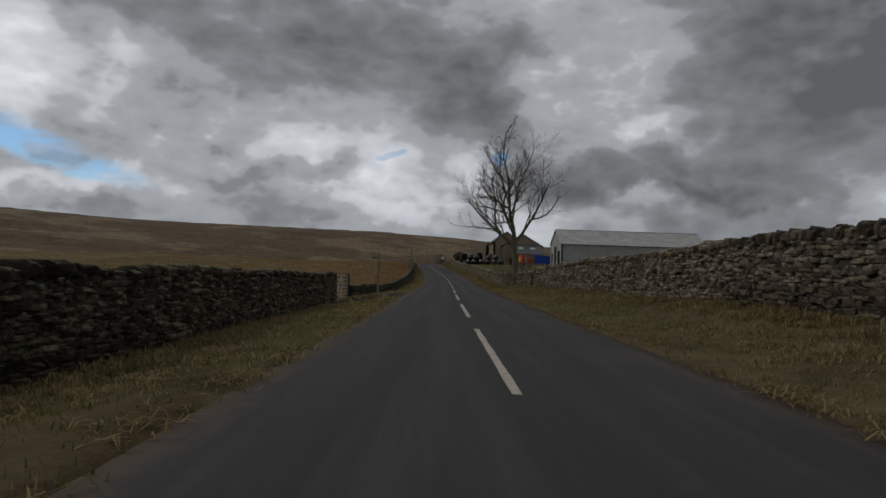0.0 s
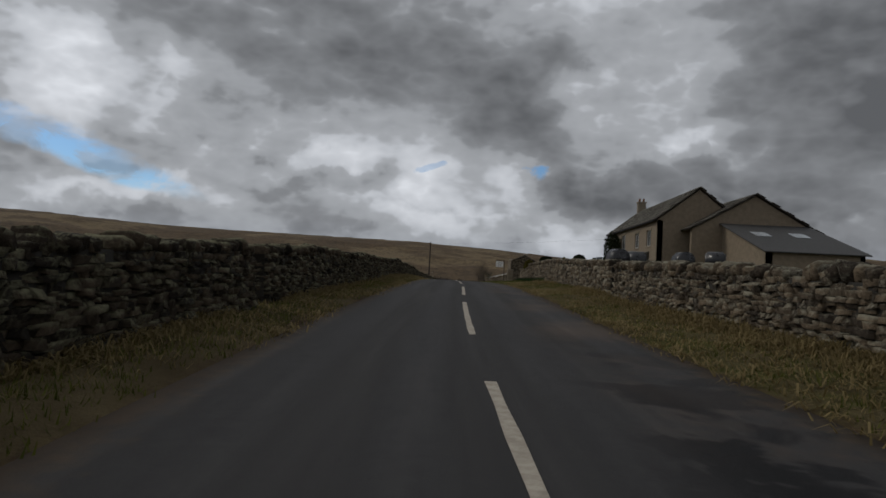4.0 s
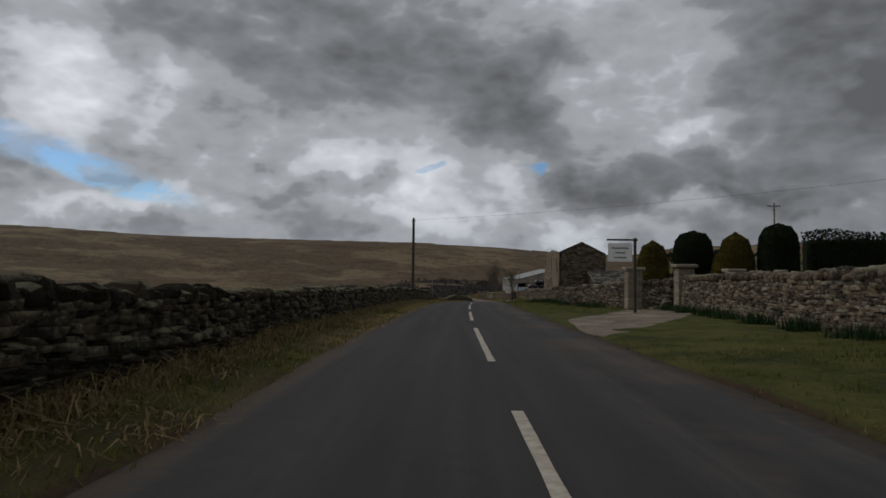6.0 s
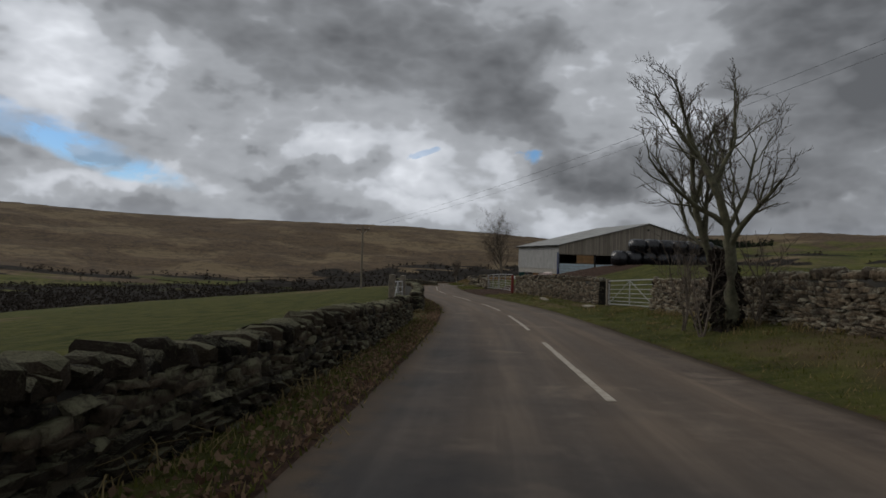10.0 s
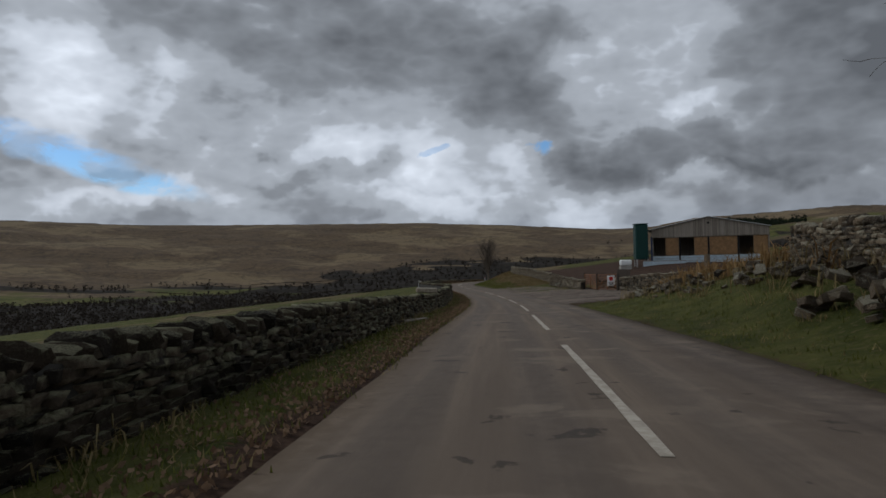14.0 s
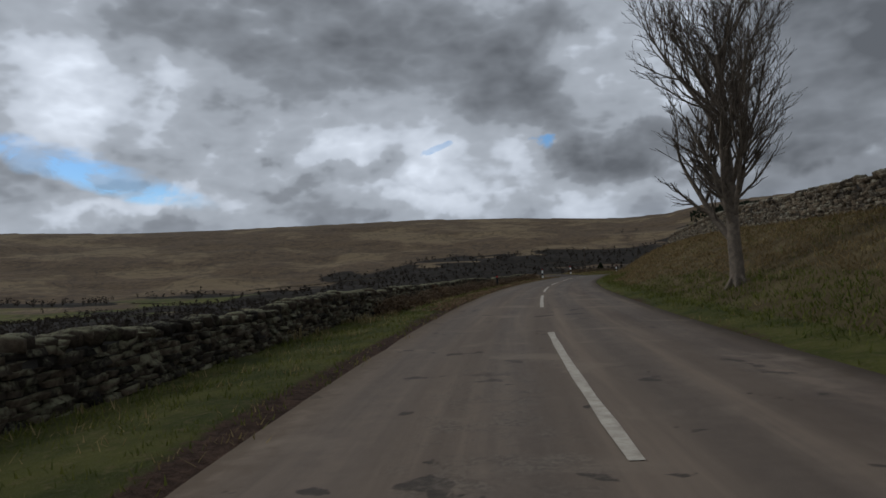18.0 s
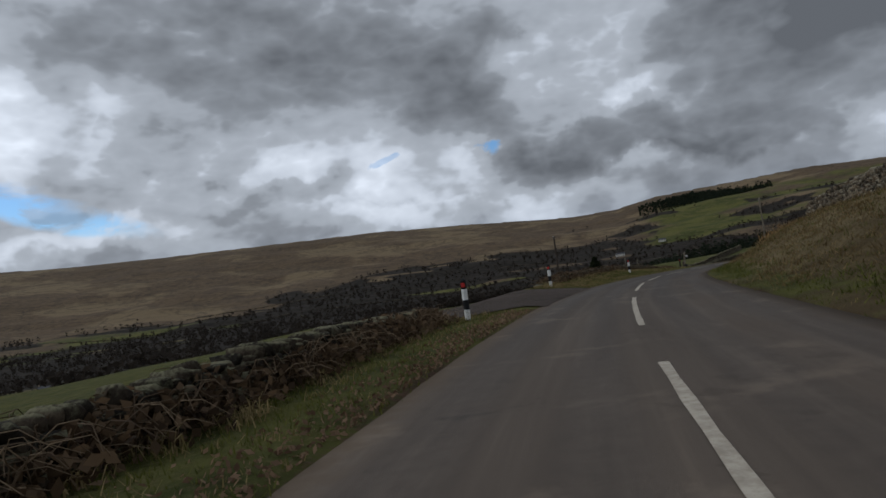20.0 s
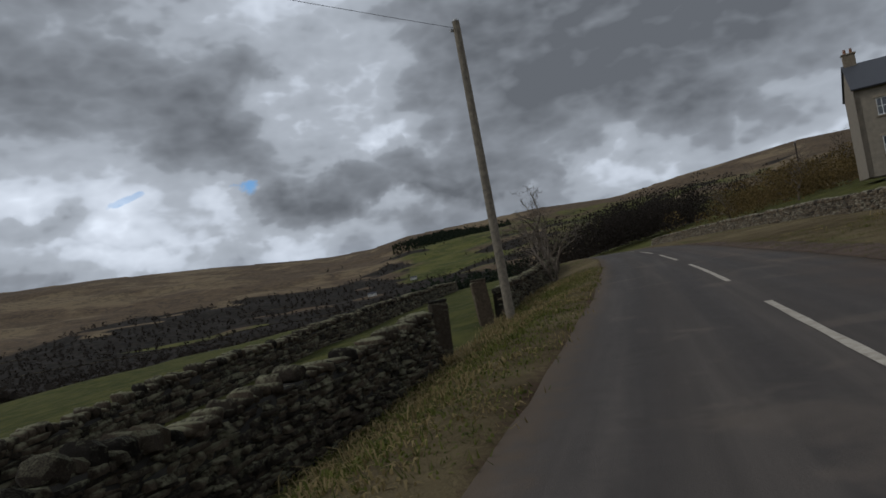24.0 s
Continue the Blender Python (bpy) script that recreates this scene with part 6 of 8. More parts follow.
def cattle_barn(x, y, turn, width, length, eave, top, floor, label, sheeted, openings, name="cattle_barn"):
    """A wide-span barn. Its gable runs from the place given along local x; it goes back along local y."""
    ob = thing(name, label, "barn", (x, y, floor), turn, group="cattle barns")
    h = width / 2
    low = eave - 1.15
    gable = [(0, eave), (h, top), (width, eave)]
    bm = prism([(0, low + 0.3), (0.08 * width, low + 0.1), (width, low + 0.1), (width, eave), (h, top), (0, eave)], 0.05)
    part("gable_backing", bm, BOARD, ob)
    n = int(width / 0.19)
    for i in range(n):
        xx = width * (i + 0.5) / n
        tp = eave + (top - eave) * (1 - abs(xx - h) / h) - 0.04
        part("board", box(0.15, 0.03, tp - low - 0.15 + 0.12 * math.sin(i * 2.3), (xx, -0.03, low + 0.12 - 0.06 * math.sin(i * 2.3))), BOARD, ob)
    bays = len(openings)
    for i in range(bays + 1):
        part("column", box(0.2, 0.25, low + 0.3, (width * i / bays, 0.15, 0)), BLUE_STEEL if i == 0 else BLACK, ob)
    for i, kind in enumerate(openings):
        a, b = width * i / bays + 0.12, width * (i + 1) / bays - 0.12
        if kind in ("board", "half"):
            w = (b - a) * (0.5 if kind == "half" else 1)
            part("infill_panel", box(w, 0.04, low - 1.3, (b - w / 2 if kind == "half" else (a + b) / 2, 0.1, 1.35)), OSB, ob, "orange-brown boarded panel")
        g = part("feed_barrier", box(b - a, 0.06, 1.22, ((a + b) / 2, 0.0, 0.05), 0.01), WHITE_PANEL, ob, "pale sheeted barrier panel")
        for zz in (0.3, 0.62, 0.94):
            part("barrier_rib", box(b - a, 0.03, 0.05, ((a + b) / 2, -0.045, zz)), GALV, g)
    if sheeted:
        part("side_cladding", box(0.06, length, eave - 0.6, (0, length / 2, 0.6)), SHEET, ob, "pale metal cladding")
        ribbed("side_sheeting", length, eave - 0.05, eave - 0.05, SHEET, ob, Matrix.Translation((-0.035, length, 0)) @ Matrix.Rotation(-math.pi / 2, 4, "Z"), 0.5, 0.6)
    part("side_wall", box(0.2, length - 0.3, 0.7 if sheeted else eave, (0.1, length / 2, 0)), CONCRETE if sheeted else BOARD, ob)
    part("far_wall", box(0.15, length, eave, (width, length / 2, 0)), BOARD, ob)
    part("rear_wall", prism([(0, 0), (width, 0), (width, eave - 0.05), (h, top - 0.05), (0, eave - 0.05)], 0.12, m=Matrix.Translation((0, length - 0.15, 0))), BOARD, ob)
    part("floor", box(width, length, 0.1, (h, length / 2, -0.02)), CONCRETE, ob)
    for sgn, xe in ((-1, -0.3), (1, width + 0.3)):
        roof_slope("roof", (xe, -0.3, eave - 0.02), (xe, length + 0.2, eave - 0.02), (h, length + 0.2, top + 0.03), (h, -0.3, top + 0.03), 0.05, SHEET_ROOF, ob, ribs=0.35)
    part("gutter", box(0.14, length + 0.4, 0.12, (-0.36, length / 2, eave - 0.1)), BLACK, ob)
    for i in range(4):
        yy = length * (i + 0.5) / 4
        part("rafter", rod((0, yy, eave - 0.1), (h, yy, top - 0.1), 0.07, sides=4), GALV, ob)
    part("vent", rod((h, -0.08, top - 0.75), (h, 0.0, top - 0.75), 0.14, sides=12), BLACK, ob)
    return ob


FLOOR1 = gz(8, 348) - 0.05
cattle_barn(5.3, 347.8, math.atan2(3.4, 11.4), 23.6, 13.5, 0.74 - FLOOR1, 3.75 - FLOOR1, FLOOR1, "wide grey boarded cattle barn with open bays and pale cladding", True, ("half", "open", "board", "board", "board"))
FLOOR2 = -6.1
cattle_barn(10.9, 464.5, math.radians(-16), 14.0, 6.5, -1.35 - FLOOR2, 0.1 - FLOOR2, FLOOR2, "grey boarded barn with pale feed barriers behind a yard", False, ("half", "half", "board", "half"))


def feed_trough():
    """A long pale trough on the concrete before the second barn."""
    p = Vector((10.9, 464.5, FLOOR2)) + Matrix.Rotation(math.radians(-16), 3, "Z") @ Vector((1.6, -2.0, 0))
    ob = thing("feed_trough", "long pale concrete feed trough before the barn", "trough", p, math.radians(-16))
    bm = prism([(-2.6, -0.4), (2.6, -0.4), (2.6, 0.62), (-2.6, 0.62)], 0.12)
    part("front", bm, WHITE_PANEL, ob)
    part("back", prism([(-2.6, -0.4), (2.6, -0.4), (2.6, 0.72), (-2.6, 0.72)], 0.12, m=Matrix.Translation((0, 0.8, 0))), CONCRETE, ob)
    part("bed", box(5.1, 0.68, 0.5, (0, 0.46, -0.3)), CONCRETE, ob)
    for x in (-2.55, 2.55):
        part("end", box(0.1, 0.68, 0.9, (x, 0.46, -0.35)), CONCRETE, ob)


feed_trough()


def feed_bin():
    ob = thing("feed_bin", "tall dark green steel feed bin beside the barn", "silo", (9.3, 463.6, gz(9.3, 463.6)))
    g = plain("dark_green_steel", 0.008, 0.045, 0.038, 0.45, 0.2, var=0.15)
    h = -0.6 - gz(9.3, 463.6)
    part("body", box(1.6, 1.6, h - 0.9, (0, 0, 0.9), 0.12), g, ob)
    for i in range(7):
        part("rib", box(1.66, 1.66, 0.05, (0, 0, 1.3 + i * (h - 1.6) / 7), 0.1), g, ob)
    for a in (-0.68, 0.68):
        for b in (-0.68, 0.68):
            part("leg", box(0.14, 0.14, 1.0, (a, b, -0.05)), GALV, ob)
    part("lid", box(1.7, 1.7, 0.1, (0, 0, h), 0.04), g, ob)


feed_bin()
PLASTIC = plain("black_bale_wrap", 0.012, 0.012, 0.014, 0.32, 0, var=0.3, scale=3, relief=0.6, spec=0.5)


def bale_mesh(seed):
    r = random.Random(seed)
    bm = bmesh.new()
    bmesh.ops.create_cone(bm, cap_ends=True, segments=22, radius1=0.62, radius2=0.62, depth=1.2, matrix=Matrix.Rotation(math.pi / 2, 4, "X"))
    bmesh.ops.bevel(bm, geom=[e for e in bm.edges if len(e.link_faces) == 2 and any(len(f.verts) > 4 for f in e.link_faces)], offset=0.12, segments=2, affect="EDGES")
    for v in bm.verts:
        v.co += Vector((r.uniform(-1, 1), r.uniform(-1, 1), r.uniform(-1, 1))) * 0.025
        v.co.z *= 0.95
    me = bpy.data.meshes.new("bale")
    bm.to_mesh(me)
    bm.free()
    me.materials.append(PLASTIC)
    me.polygons.foreach_set("use_smooth", [True] * len(me.polygons))
    return me


BALES = [bale_mesh(i) for i in range(4)]


def bale(p, turn, i):
    ob = new("silage_bale", BALES[i % 4])
    ob.location, ob.rotation_euler = p, (0, random.uniform(0, 3), turn)
    return tagged(ob, "round silage bale in shiny black wrap, stacked", "bale", group="stacked silage bales")


for i in range(8):
    bx, by = 7.2 + i * 1.22, 324.0 + i * 0.3
    bz = gz(bx, by)
    bale((bx, by, bz + 0.58), 1.45, i)
    if 0 < i < 7:
        bale((bx + 0.3, by + 0.1, bz + 1.62), 1.5, i + 1)
for i in range(6):
    bx, by = 6.4 + i * 1.5, 152 + (i % 2) * 1.5
    bale((bx, by, gz(bx, by) + 0.58), 0.6 + i, i)
    if i % 3 != 2:
        bale((bx + 0.3, by, gz(bx, by) + 1.66), 0.4 + i, i)


def trailer(x, y, turn, size, mat, label, hood=False):
    z = gz(x, y)
    ob = thing("farm_trailer", label, "trailer", (x, y, z), turn, group="farm trailers")
    lx, ly, lz = size
    bm = bmesh.new()
    t = 0.08
    box(lx, ly, t, (0, 0, 0.75), bm=bm)
    for sy in (-1, 1):
        box(lx, t, lz, (0, sy * (ly / 2 - t / 2), 0.83), bm=bm)
    for sx in (-1, 1):
        box(t, ly - 2 * t, lz * (1.25 if sx < 0 and not hood else 1), (sx * (lx / 2 - t / 2), 0, 0.83), bm=bm)
    b = part("body", bm, mat, ob)
    for i in range(5):
        for sy in (-1, 1):
            part("stanchion", box(0.09, 0.06, lz, (-lx / 2 + lx * (i + 0.5) / 5, sy * (ly / 2 + 0.03), 0.83)), mat, b)
    for sy in (-1, 1):
        w = part("wheel", rod((0.3, sy * (ly / 2 - 0.28), 0.45), (0.3, sy * (ly / 2 - 0.02), 0.45), 0.46, sides=20), BLACK, ob)
        part("rim", rod((0.3, sy * (ly / 2 - 0.27), 0.45), (0.3, sy * (ly / 2 - 0.005), 0.45), 0.24, sides=16), GALV, w)
    part("drawbar", rod((lx / 2, 0, 0.7), (lx / 2 + 1.2, 0, 0.5), 0.06), mat, ob)
    if hood:
        part("panel", box(0.03, ly * 0.6, lz * 0.5, (-lx / 2 - 0.03, 0, 1.0)), plain("yellow_panel", 0.5, 0.3, 0.03, 0.5), ob, "yellow round badge panel")
    return ob


trailer(22.3, 137, 0.05, (5.6, 2.2, 1.5), plain("blue_paint", 0.012, 0.05, 0.30, 0.5, var=0.15), "bright blue steel farm trailer parked behind the wall")
trailer(17.7, 137, 0.3, (2.6, 1.9, 1.5), plain("orange_red_paint", 0.42, 0.055, 0.02, 0.5, var=0.15), "orange-red farm spreader parked behind the wall", True)


def stone_house(x, y, z, turn, bays, width, depth, eave, ridge, label, roof, wall, drops=0.0, windows=True):
    """A house whose front runs along local x; it goes back along y."""
    ob = thing("stone_house", label, "house", (x, y, z), turn, group="stone houses")
    ops = []
    if windows:
        for i in range(bays):
            c = width * (i + 0.5) / bays
            ops.append((c - 0.55, c + 0.55, eave * 0.62, eave * 0.62 + 1.35))
            ops.append((c - 0.45, c + 0.45, 0.0, 2.1) if i == bays // 2 and bays > 1 else (c - 0.55, c + 0.55, 0.8, 2.2))
    wall_plate("front_wall", [(0, eave), (width, eave)], ops, 0.4, wall, ob, Matrix())
    for o in ops:
        if o[2] > 0:
            window(ob, Matrix(), *o, bars=(2, 1), depth=0.05, stone=STONE_CUT)
        else:
            part("door", box(o[1] - o[0] - 0.04, 0.06, 2.06, ((o[0] + o[1]) / 2, 0.1, 0)), WHITE, ob, "white painted door")
    for xx in (0.0, width - 0.4):
        part("gable_wall", prism([(0, -0.8), (depth, -0.8), (depth, eave), (depth / 2, ridge), (0, eave)], 0.4, m=Matrix.Translation((xx + 0.4, 0, 0)) @ Matrix.Rotation(math.pi / 2, 4, "Z")), wall, ob)
    part("rear_wall", box(width, 0.4, eave + 0.8, (width / 2, depth - 0.2, -0.8)), wall, ob)
    for ye, yr in ((-0.25, depth / 2), (depth + 0.25, depth / 2)):
        A, B, Cc, Dd = (-0.15, ye, eave - 0.05), (width + 0.15, ye, eave - 0.05), (width + 0.15, yr, ridge + 0.1), (-0.15, yr, ridge + 0.1)
        roof_slope("roof", A, B, Cc, Dd, 0.08, roof, ob)
    for xx in (0.5, width - 0.5):
        chimney(ob, xx, depth / 2, ridge - 0.2, 1.2)
    part("gutter", box(width + 0.3, 0.1, 0.1, (width / 2, -0.3, eave - 0.12)), BLACK, ob)
    return ob


HZ = -10.2
wall_h = plain("grey_brown_render", 0.21, 0.18, 0.14, 0.95, 0, var=0.2, scale=2.5, relief=0.3)
dk = plain("blue_slate", 0.055, 0.057, 0.065, 0.6, var=0.25)
stone_house(76.0, 645.0, HZ, math.atan2(-0.74, 0.67), 2, 7.6, 7.0, 6.2, 8.6, "tall brown stone house with white windows on the bank", dk, wall_h)
stone_house(81.6, 638.3, HZ, math.atan2(-0.74, 0.67), 2, 8.0, 7.6, 5.9, 8.2, "lower brown stone house joined to its neighbour", dk, wall_h)

# ---------------------------------------------------------------- trees


def bare_tree(x, y, h, seed, label, r=0.2, stems=1, levels=4, spread=0.75, first=0.3, up=0.35, lean=(0, 0), bend=0.16, kids=(6, 6, 5, 4), bark=None, name="bare_tree", twig_r=0.007, sink=0.15, burrs=0, stretch=(0.52, 0.5, 0.45)):
    """A leafless tree: stem, limbs and a crown of twigs, each grown from the one before."""
    rr = random.Random(seed)
    ob = thing(name, label, "tree", (x, y, gz(x, y) - sink), group="bare roadside trees")
    sets = [([], []) for _ in range(3)]

    def grow(p, d, length, rad, level):
        n = (9, 7, 5, 4, 3)[level]
        pts, rads, dirs = [p], [rad], [d]
        for i in range(n):
            wob = Vector((rr.gauss(0, 1), rr.gauss(0, 1), rr.gauss(0, 0.6))) * bend * (1 + 0.35 * level)
            d = (d + wob + Vector((0, 0, up * (0.22 if level else 0.1)))).normalized()
            p = p + d * length / n
            pts.append(p), dirs.append(d)
            rads.append(max(twig_r * 0.6, rad * (1 - 0.72 * (i + 1) / n)))
        V, Fc = sets[0 if level == 0 else (1 if level <= 2 and level < levels else 2)]
        tube(V, Fc, pts, rads, (10, 6, 4, 3, 3)[level])
        if level >= levels:
            return
        m = kids[level]
        for j in range(m):
            u = first + (1 - first) * (j + rr.random()) / m if level == 0 else 0.18 + 0.82 * (j + rr.random()) / m
            u = min(u, 0.985)
            i = min(int(u * n), n - 1)
            q = pts[i].lerp(pts[i + 1], u * n - i)
            axis = dirs[i].cross(Vector((rr.gauss(0, 1), rr.gauss(0, 1), rr.gauss(0, 1)))).normalized()
            nd = (Matrix.Rotation(spread * rr.uniform(0.65, 1.2), 3, axis) @ dirs[i]).normalized()
            if nd.z < -0.1 and level < 2:
                nd.z *= -0.4
            rq = rads[i] * rr.uniform(0.45, 0.7)
            grow(q, nd, length * stretch[min(level, 2)] * rr.uniform(0.75, 1.25) * (1.1 - 0.35 * u), max(twig_r, rq), level + 1)

    for k in range(stems):
        a = 2 * math.pi * k / max(1, stems) + seed
        off = Vector((math.cos(a), math.sin(a), 0)) * (r * 1.1 if stems > 1 else 0)
        d = Vector((lean[0] + (math.cos(a) * 0.14 if stems > 1 else 0), lean[1] + (math.sin(a) * 0.14 if stems > 1 else 0), 1)).normalized()
        grow(off, d, h * (0.78 if k else 0.85), r * (1 if k == 0 else 0.85), 0)
    b = bark or BARK
    for nm, (V, Fc), mat in zip(("trunk", "branchwork", "crown"), sets, (b, b, TWIG)):
        if V:
            me = mesh(nm, V, Fc, mat, False)
            o = part(nm, me, None, ob)
            if nm != "trunk" or stems > 2:
                o["kind"] = "stuff"
    # root flare
    bm = bmesh.new()
    for k in range(6):
        a = k * 1.05 + seed
        rod((math.cos(a) * r * 2.0, math.sin(a) * r * 2.0, -0.1), (math.cos(a) * r * 0.3, math.sin(a) * r * 0.3, h * 0.07), r * 0.42, r * 0.2, 6, bm)
    part("root_flare", bm, b, ob)
    return ob


bare_tree(5.35, 47.2, 9.6, 17, "tall bare ash tree leaning beside the wall", 0.24, 1, 4, 0.70, 0.30, 0.5, (0.25, 0), bend=0.14, kids=(13, 9, 7, 5), bark=BARK_MOSS, twig_r=0.005, stretch=(0.56, 0.5, 0.45))
bare_tree(1.2, 285.3, 5.9, 5, "gnarled half-dead tree with ivy-choked forked trunk by the wall", 0.17, 2, 4, 0.62, 0.36, 0.5, (0.30, 0), bend=0.15, kids=(9, 7, 5, 4), bark=BARK_MOSS)
bare_tree(-10.9, 495.2, 6.5, 21, "oval upright bare tree on the bend", 0.17, 1, 4, 0.58, 0.2, 0.55, kids=(24, 9, 7, 4), bend=0.07, bark=BARK, stretch=(0.48, 0.5, 0.45))
p13, _ = spot(388, 9.5)
bare_tree(p13.x, p13.y, 10.4, 33, "broad bare tree with fanned branches behind the wall", 0.14, 1, 4, 0.78, 0.12, 0.45, (0.09, 0), kids=(26, 10, 6, 4), bend=0.08, bark=BARK, stretch=(0.56, 0.5, 0.45))
bare_tree(28.0, 600.0, 6.0, 51, "thin young bare tree on the grass bank", 0.06, 1, 3, 0.5, 0.35, 0.6, kids=(7, 5, 4, 3), bark=BARK)
bare_tree(47.0, 645.0, 5.2, 61, "spreading bare thorn tree behind the field wall", 0.16, 2, 4, 0.8, 0.2, 0.2, kids=(8, 6, 5, 3), bend=0.2)
bare_tree(41.0, 634.5, 3.4, 64, "low bare thorn bush by the field wall", 0.08, 3, 3, 0.8, 0.15, 0.3, kids=(7, 6, 5, 3), bend=0.2)
for i, (tx, ty, th) in enumerate(((88, 662, 5.5), (93, 668, 6.5), (99, 664, 6), (84, 668, 4.5))):
    bare_tree(tx, ty, th, 70 + i, "bare garden tree behind the house wall", 0.12, 2, 3, 0.7, 0.2, 0.4, kids=(8, 6, 5, 3))
# thickets: suckers round two of the trunks
for i, (tx, ty) in enumerate(((4.7, 46.6), (6.1, 46.9), (5.0, 48.2), (0.5, 284.6), (1.9, 285.0), (0.6, 286.2), (1.7, 286.5))):
    bare_tree(tx, ty, 1.9 + 0.4 * (i % 3), 90 + i, "tangle of thin suckers at the foot of a tree", 0.03, 3, 2, 0.5, 0.2, 0.5, kids=(6, 5, 3, 3), name="sucker_thicket", sink=0.05)


def ivy_trunk(x, y, h, w, seed, label):
    ob = thing("ivy_clump", label, "ivy", (x, y, gz(x, y)))
    n = 1500
    a, t = rng.uniform(0, 2 * math.pi, n), rng.uniform(0, 1, n)
    r = w * (1 - 0.55 * t) * (0.7 + 0.3 * np.sin(a * 3 + t * 5)) * rng.uniform(0.75, 1.1, n)
    leaf_cloud("leaves", np.stack([np.cos(a) * r, np.sin(a) * r, t * h], -1), 0.11, WOODS, ob, seed=seed)


ivy_trunk(1.2, 285.3, 1.9, 0.62, 5, "dark brown dead ivy wrapped round the trunk")


def conifer(x, y, h, w, label, seed=1):
    z = gz(x, y)
    ob = thing("conifer", label, "tree", (x, y, z), group="conifers")
    part("trunk", rod((0, 0, -0.2), (0, 0, h * 0.9), 0.08, 0.02, 8), BARK, ob)
    n = int(1500 * h * w / 3)
    g = np.random.default_rng(seed)
    t, a = g.uniform(0, 1, n) ** 1.2, g.uniform(0, 2 * math.pi, n)
    tier = 0.72 + 0.28 * np.abs(np.sin(t * 15))
    r = w / 2 * (1 - t) ** 0.75 * tier * g.uniform(0.2, 1.05, n) ** 0.5 * (0.85 + 0.15 * np.sin(a * 5 + t * 9))
    leaf_cloud("crown", np.stack([np.cos(a) * r, np.sin(a) * r, h * (0.04 + 0.96 * t)], -1), 0.2, LEAF_DARK, ob, seed=seed)


conifer(-0.9, 580.3, 1.75, 1.9, "small dense dark conifer below the verge", 3)
conifer(52, 108, 6.0, 4.5, "dark lone pine on the moor behind the wall", 6)


# ---------------------------------------------------------------- far country


def far_woods(name, label, n, place, height, mat, seed, puff=26, leaf=1.6, slim=0.5):
    """Many far trees as one mesh: each a thin stem and a ragged crown of plates."""
    g = np.random.default_rng(seed)
    x, y = place(g, n)
    z = ground_height(x, y)
    ob = thing(name, label, "woods", (float(x[0]), float(y[0]), float(z[0])), kind="stuff")
    h = height * g.uniform(0.6, 1.25, len(x))
    m = len(x) * puff
    k = np.repeat(np.arange(len(x)), puff)
    t = g.uniform(0.12, 1.0, m)
    a = g.uniform(0, 2 * math.pi, m)
    r = h[k] * slim * np.sqrt(np.clip(1 - (2 * t - 1.05) ** 2, 0.02, 1)) * g.uniform(0.3, 1, m)
    cen = np.stack([x[k] + np.cos(a) * r, y[k] + np.sin(a) * r, z[k] + t * h[k]], -1) - np.array(ob.location)
    leaf_cloud("crowns", cen, leaf, mat, ob, seed=seed)
    return ob


def band(cx, cy, az0, az1, r0, r1):
    def place(g, n):
        a, r = np.radians(g.uniform(az0, az1, n)), g.uniform(r0, r1, n)
        return cx + np.sin(a) * r, cy + np.cos(a) * r
    return place


def heap_of(az, wide, r, deep):
    """A rounded wood, thinning out towards its ends."""
    def place(g, n):
        a, q = np.radians(az + g.normal(0, wide, n).clip(-2.1 * wide, 2.1 * wide)), r + g.normal(0, deep, n)
        return CX + np.sin(a) * q, CY + np.cos(a) * q
    return place


def strips(az0, az1, rings, spread):
    """Tree lines that follow the valley."""
    def place(g, n):
        a = np.radians(g.uniform(az0, az1, n))
        r = g.choice(rings, n) * (1 + 0.12 * np.sin(a * 9) + 0.05 * np.sin(a * 31)) + g.normal(0, spread, n)
        return CX + np.sin(a) * r, CY + np.cos(a) * r
    return place


def clumps(az0, az1, r0, r1, count, size):
    def place(g, n):
        a, r = np.radians(g.uniform(az0, az1, count)), g.uniform(r0, r1, count)
        k = g.integers(0, count, n)
        return CX + np.sin(a[k]) * r[k] + g.normal(0, size, n), CY + np.cos(a[k]) * r[k] + g.normal(0, size, n)
    return place


def wooded(az0, az1, r0, r1):
    """Places where the valley is wooded."""
    def place(g, n):
        x, y = band(CX, CY, az0, az1, r0, r1)(g, n * 3)
        ok = np.flatnonzero(wood_at(x, y) > 0.5)[:n]
        return x[ok], y[ok]
    return place


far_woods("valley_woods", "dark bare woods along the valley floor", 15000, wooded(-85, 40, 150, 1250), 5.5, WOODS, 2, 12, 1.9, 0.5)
def brow(g, n):
    """Places on the wooded brow below the field past the bend."""
    s, a = g.uniform(535, 800, n), 72 + 190 * g.uniform(0, 1, n) ** 1.5
    p, t, m = road(np.minimum(s, S1 + 150))
    return p[:, 0] - m[:, 0] * a, p[:, 1] - m[:, 1] * a


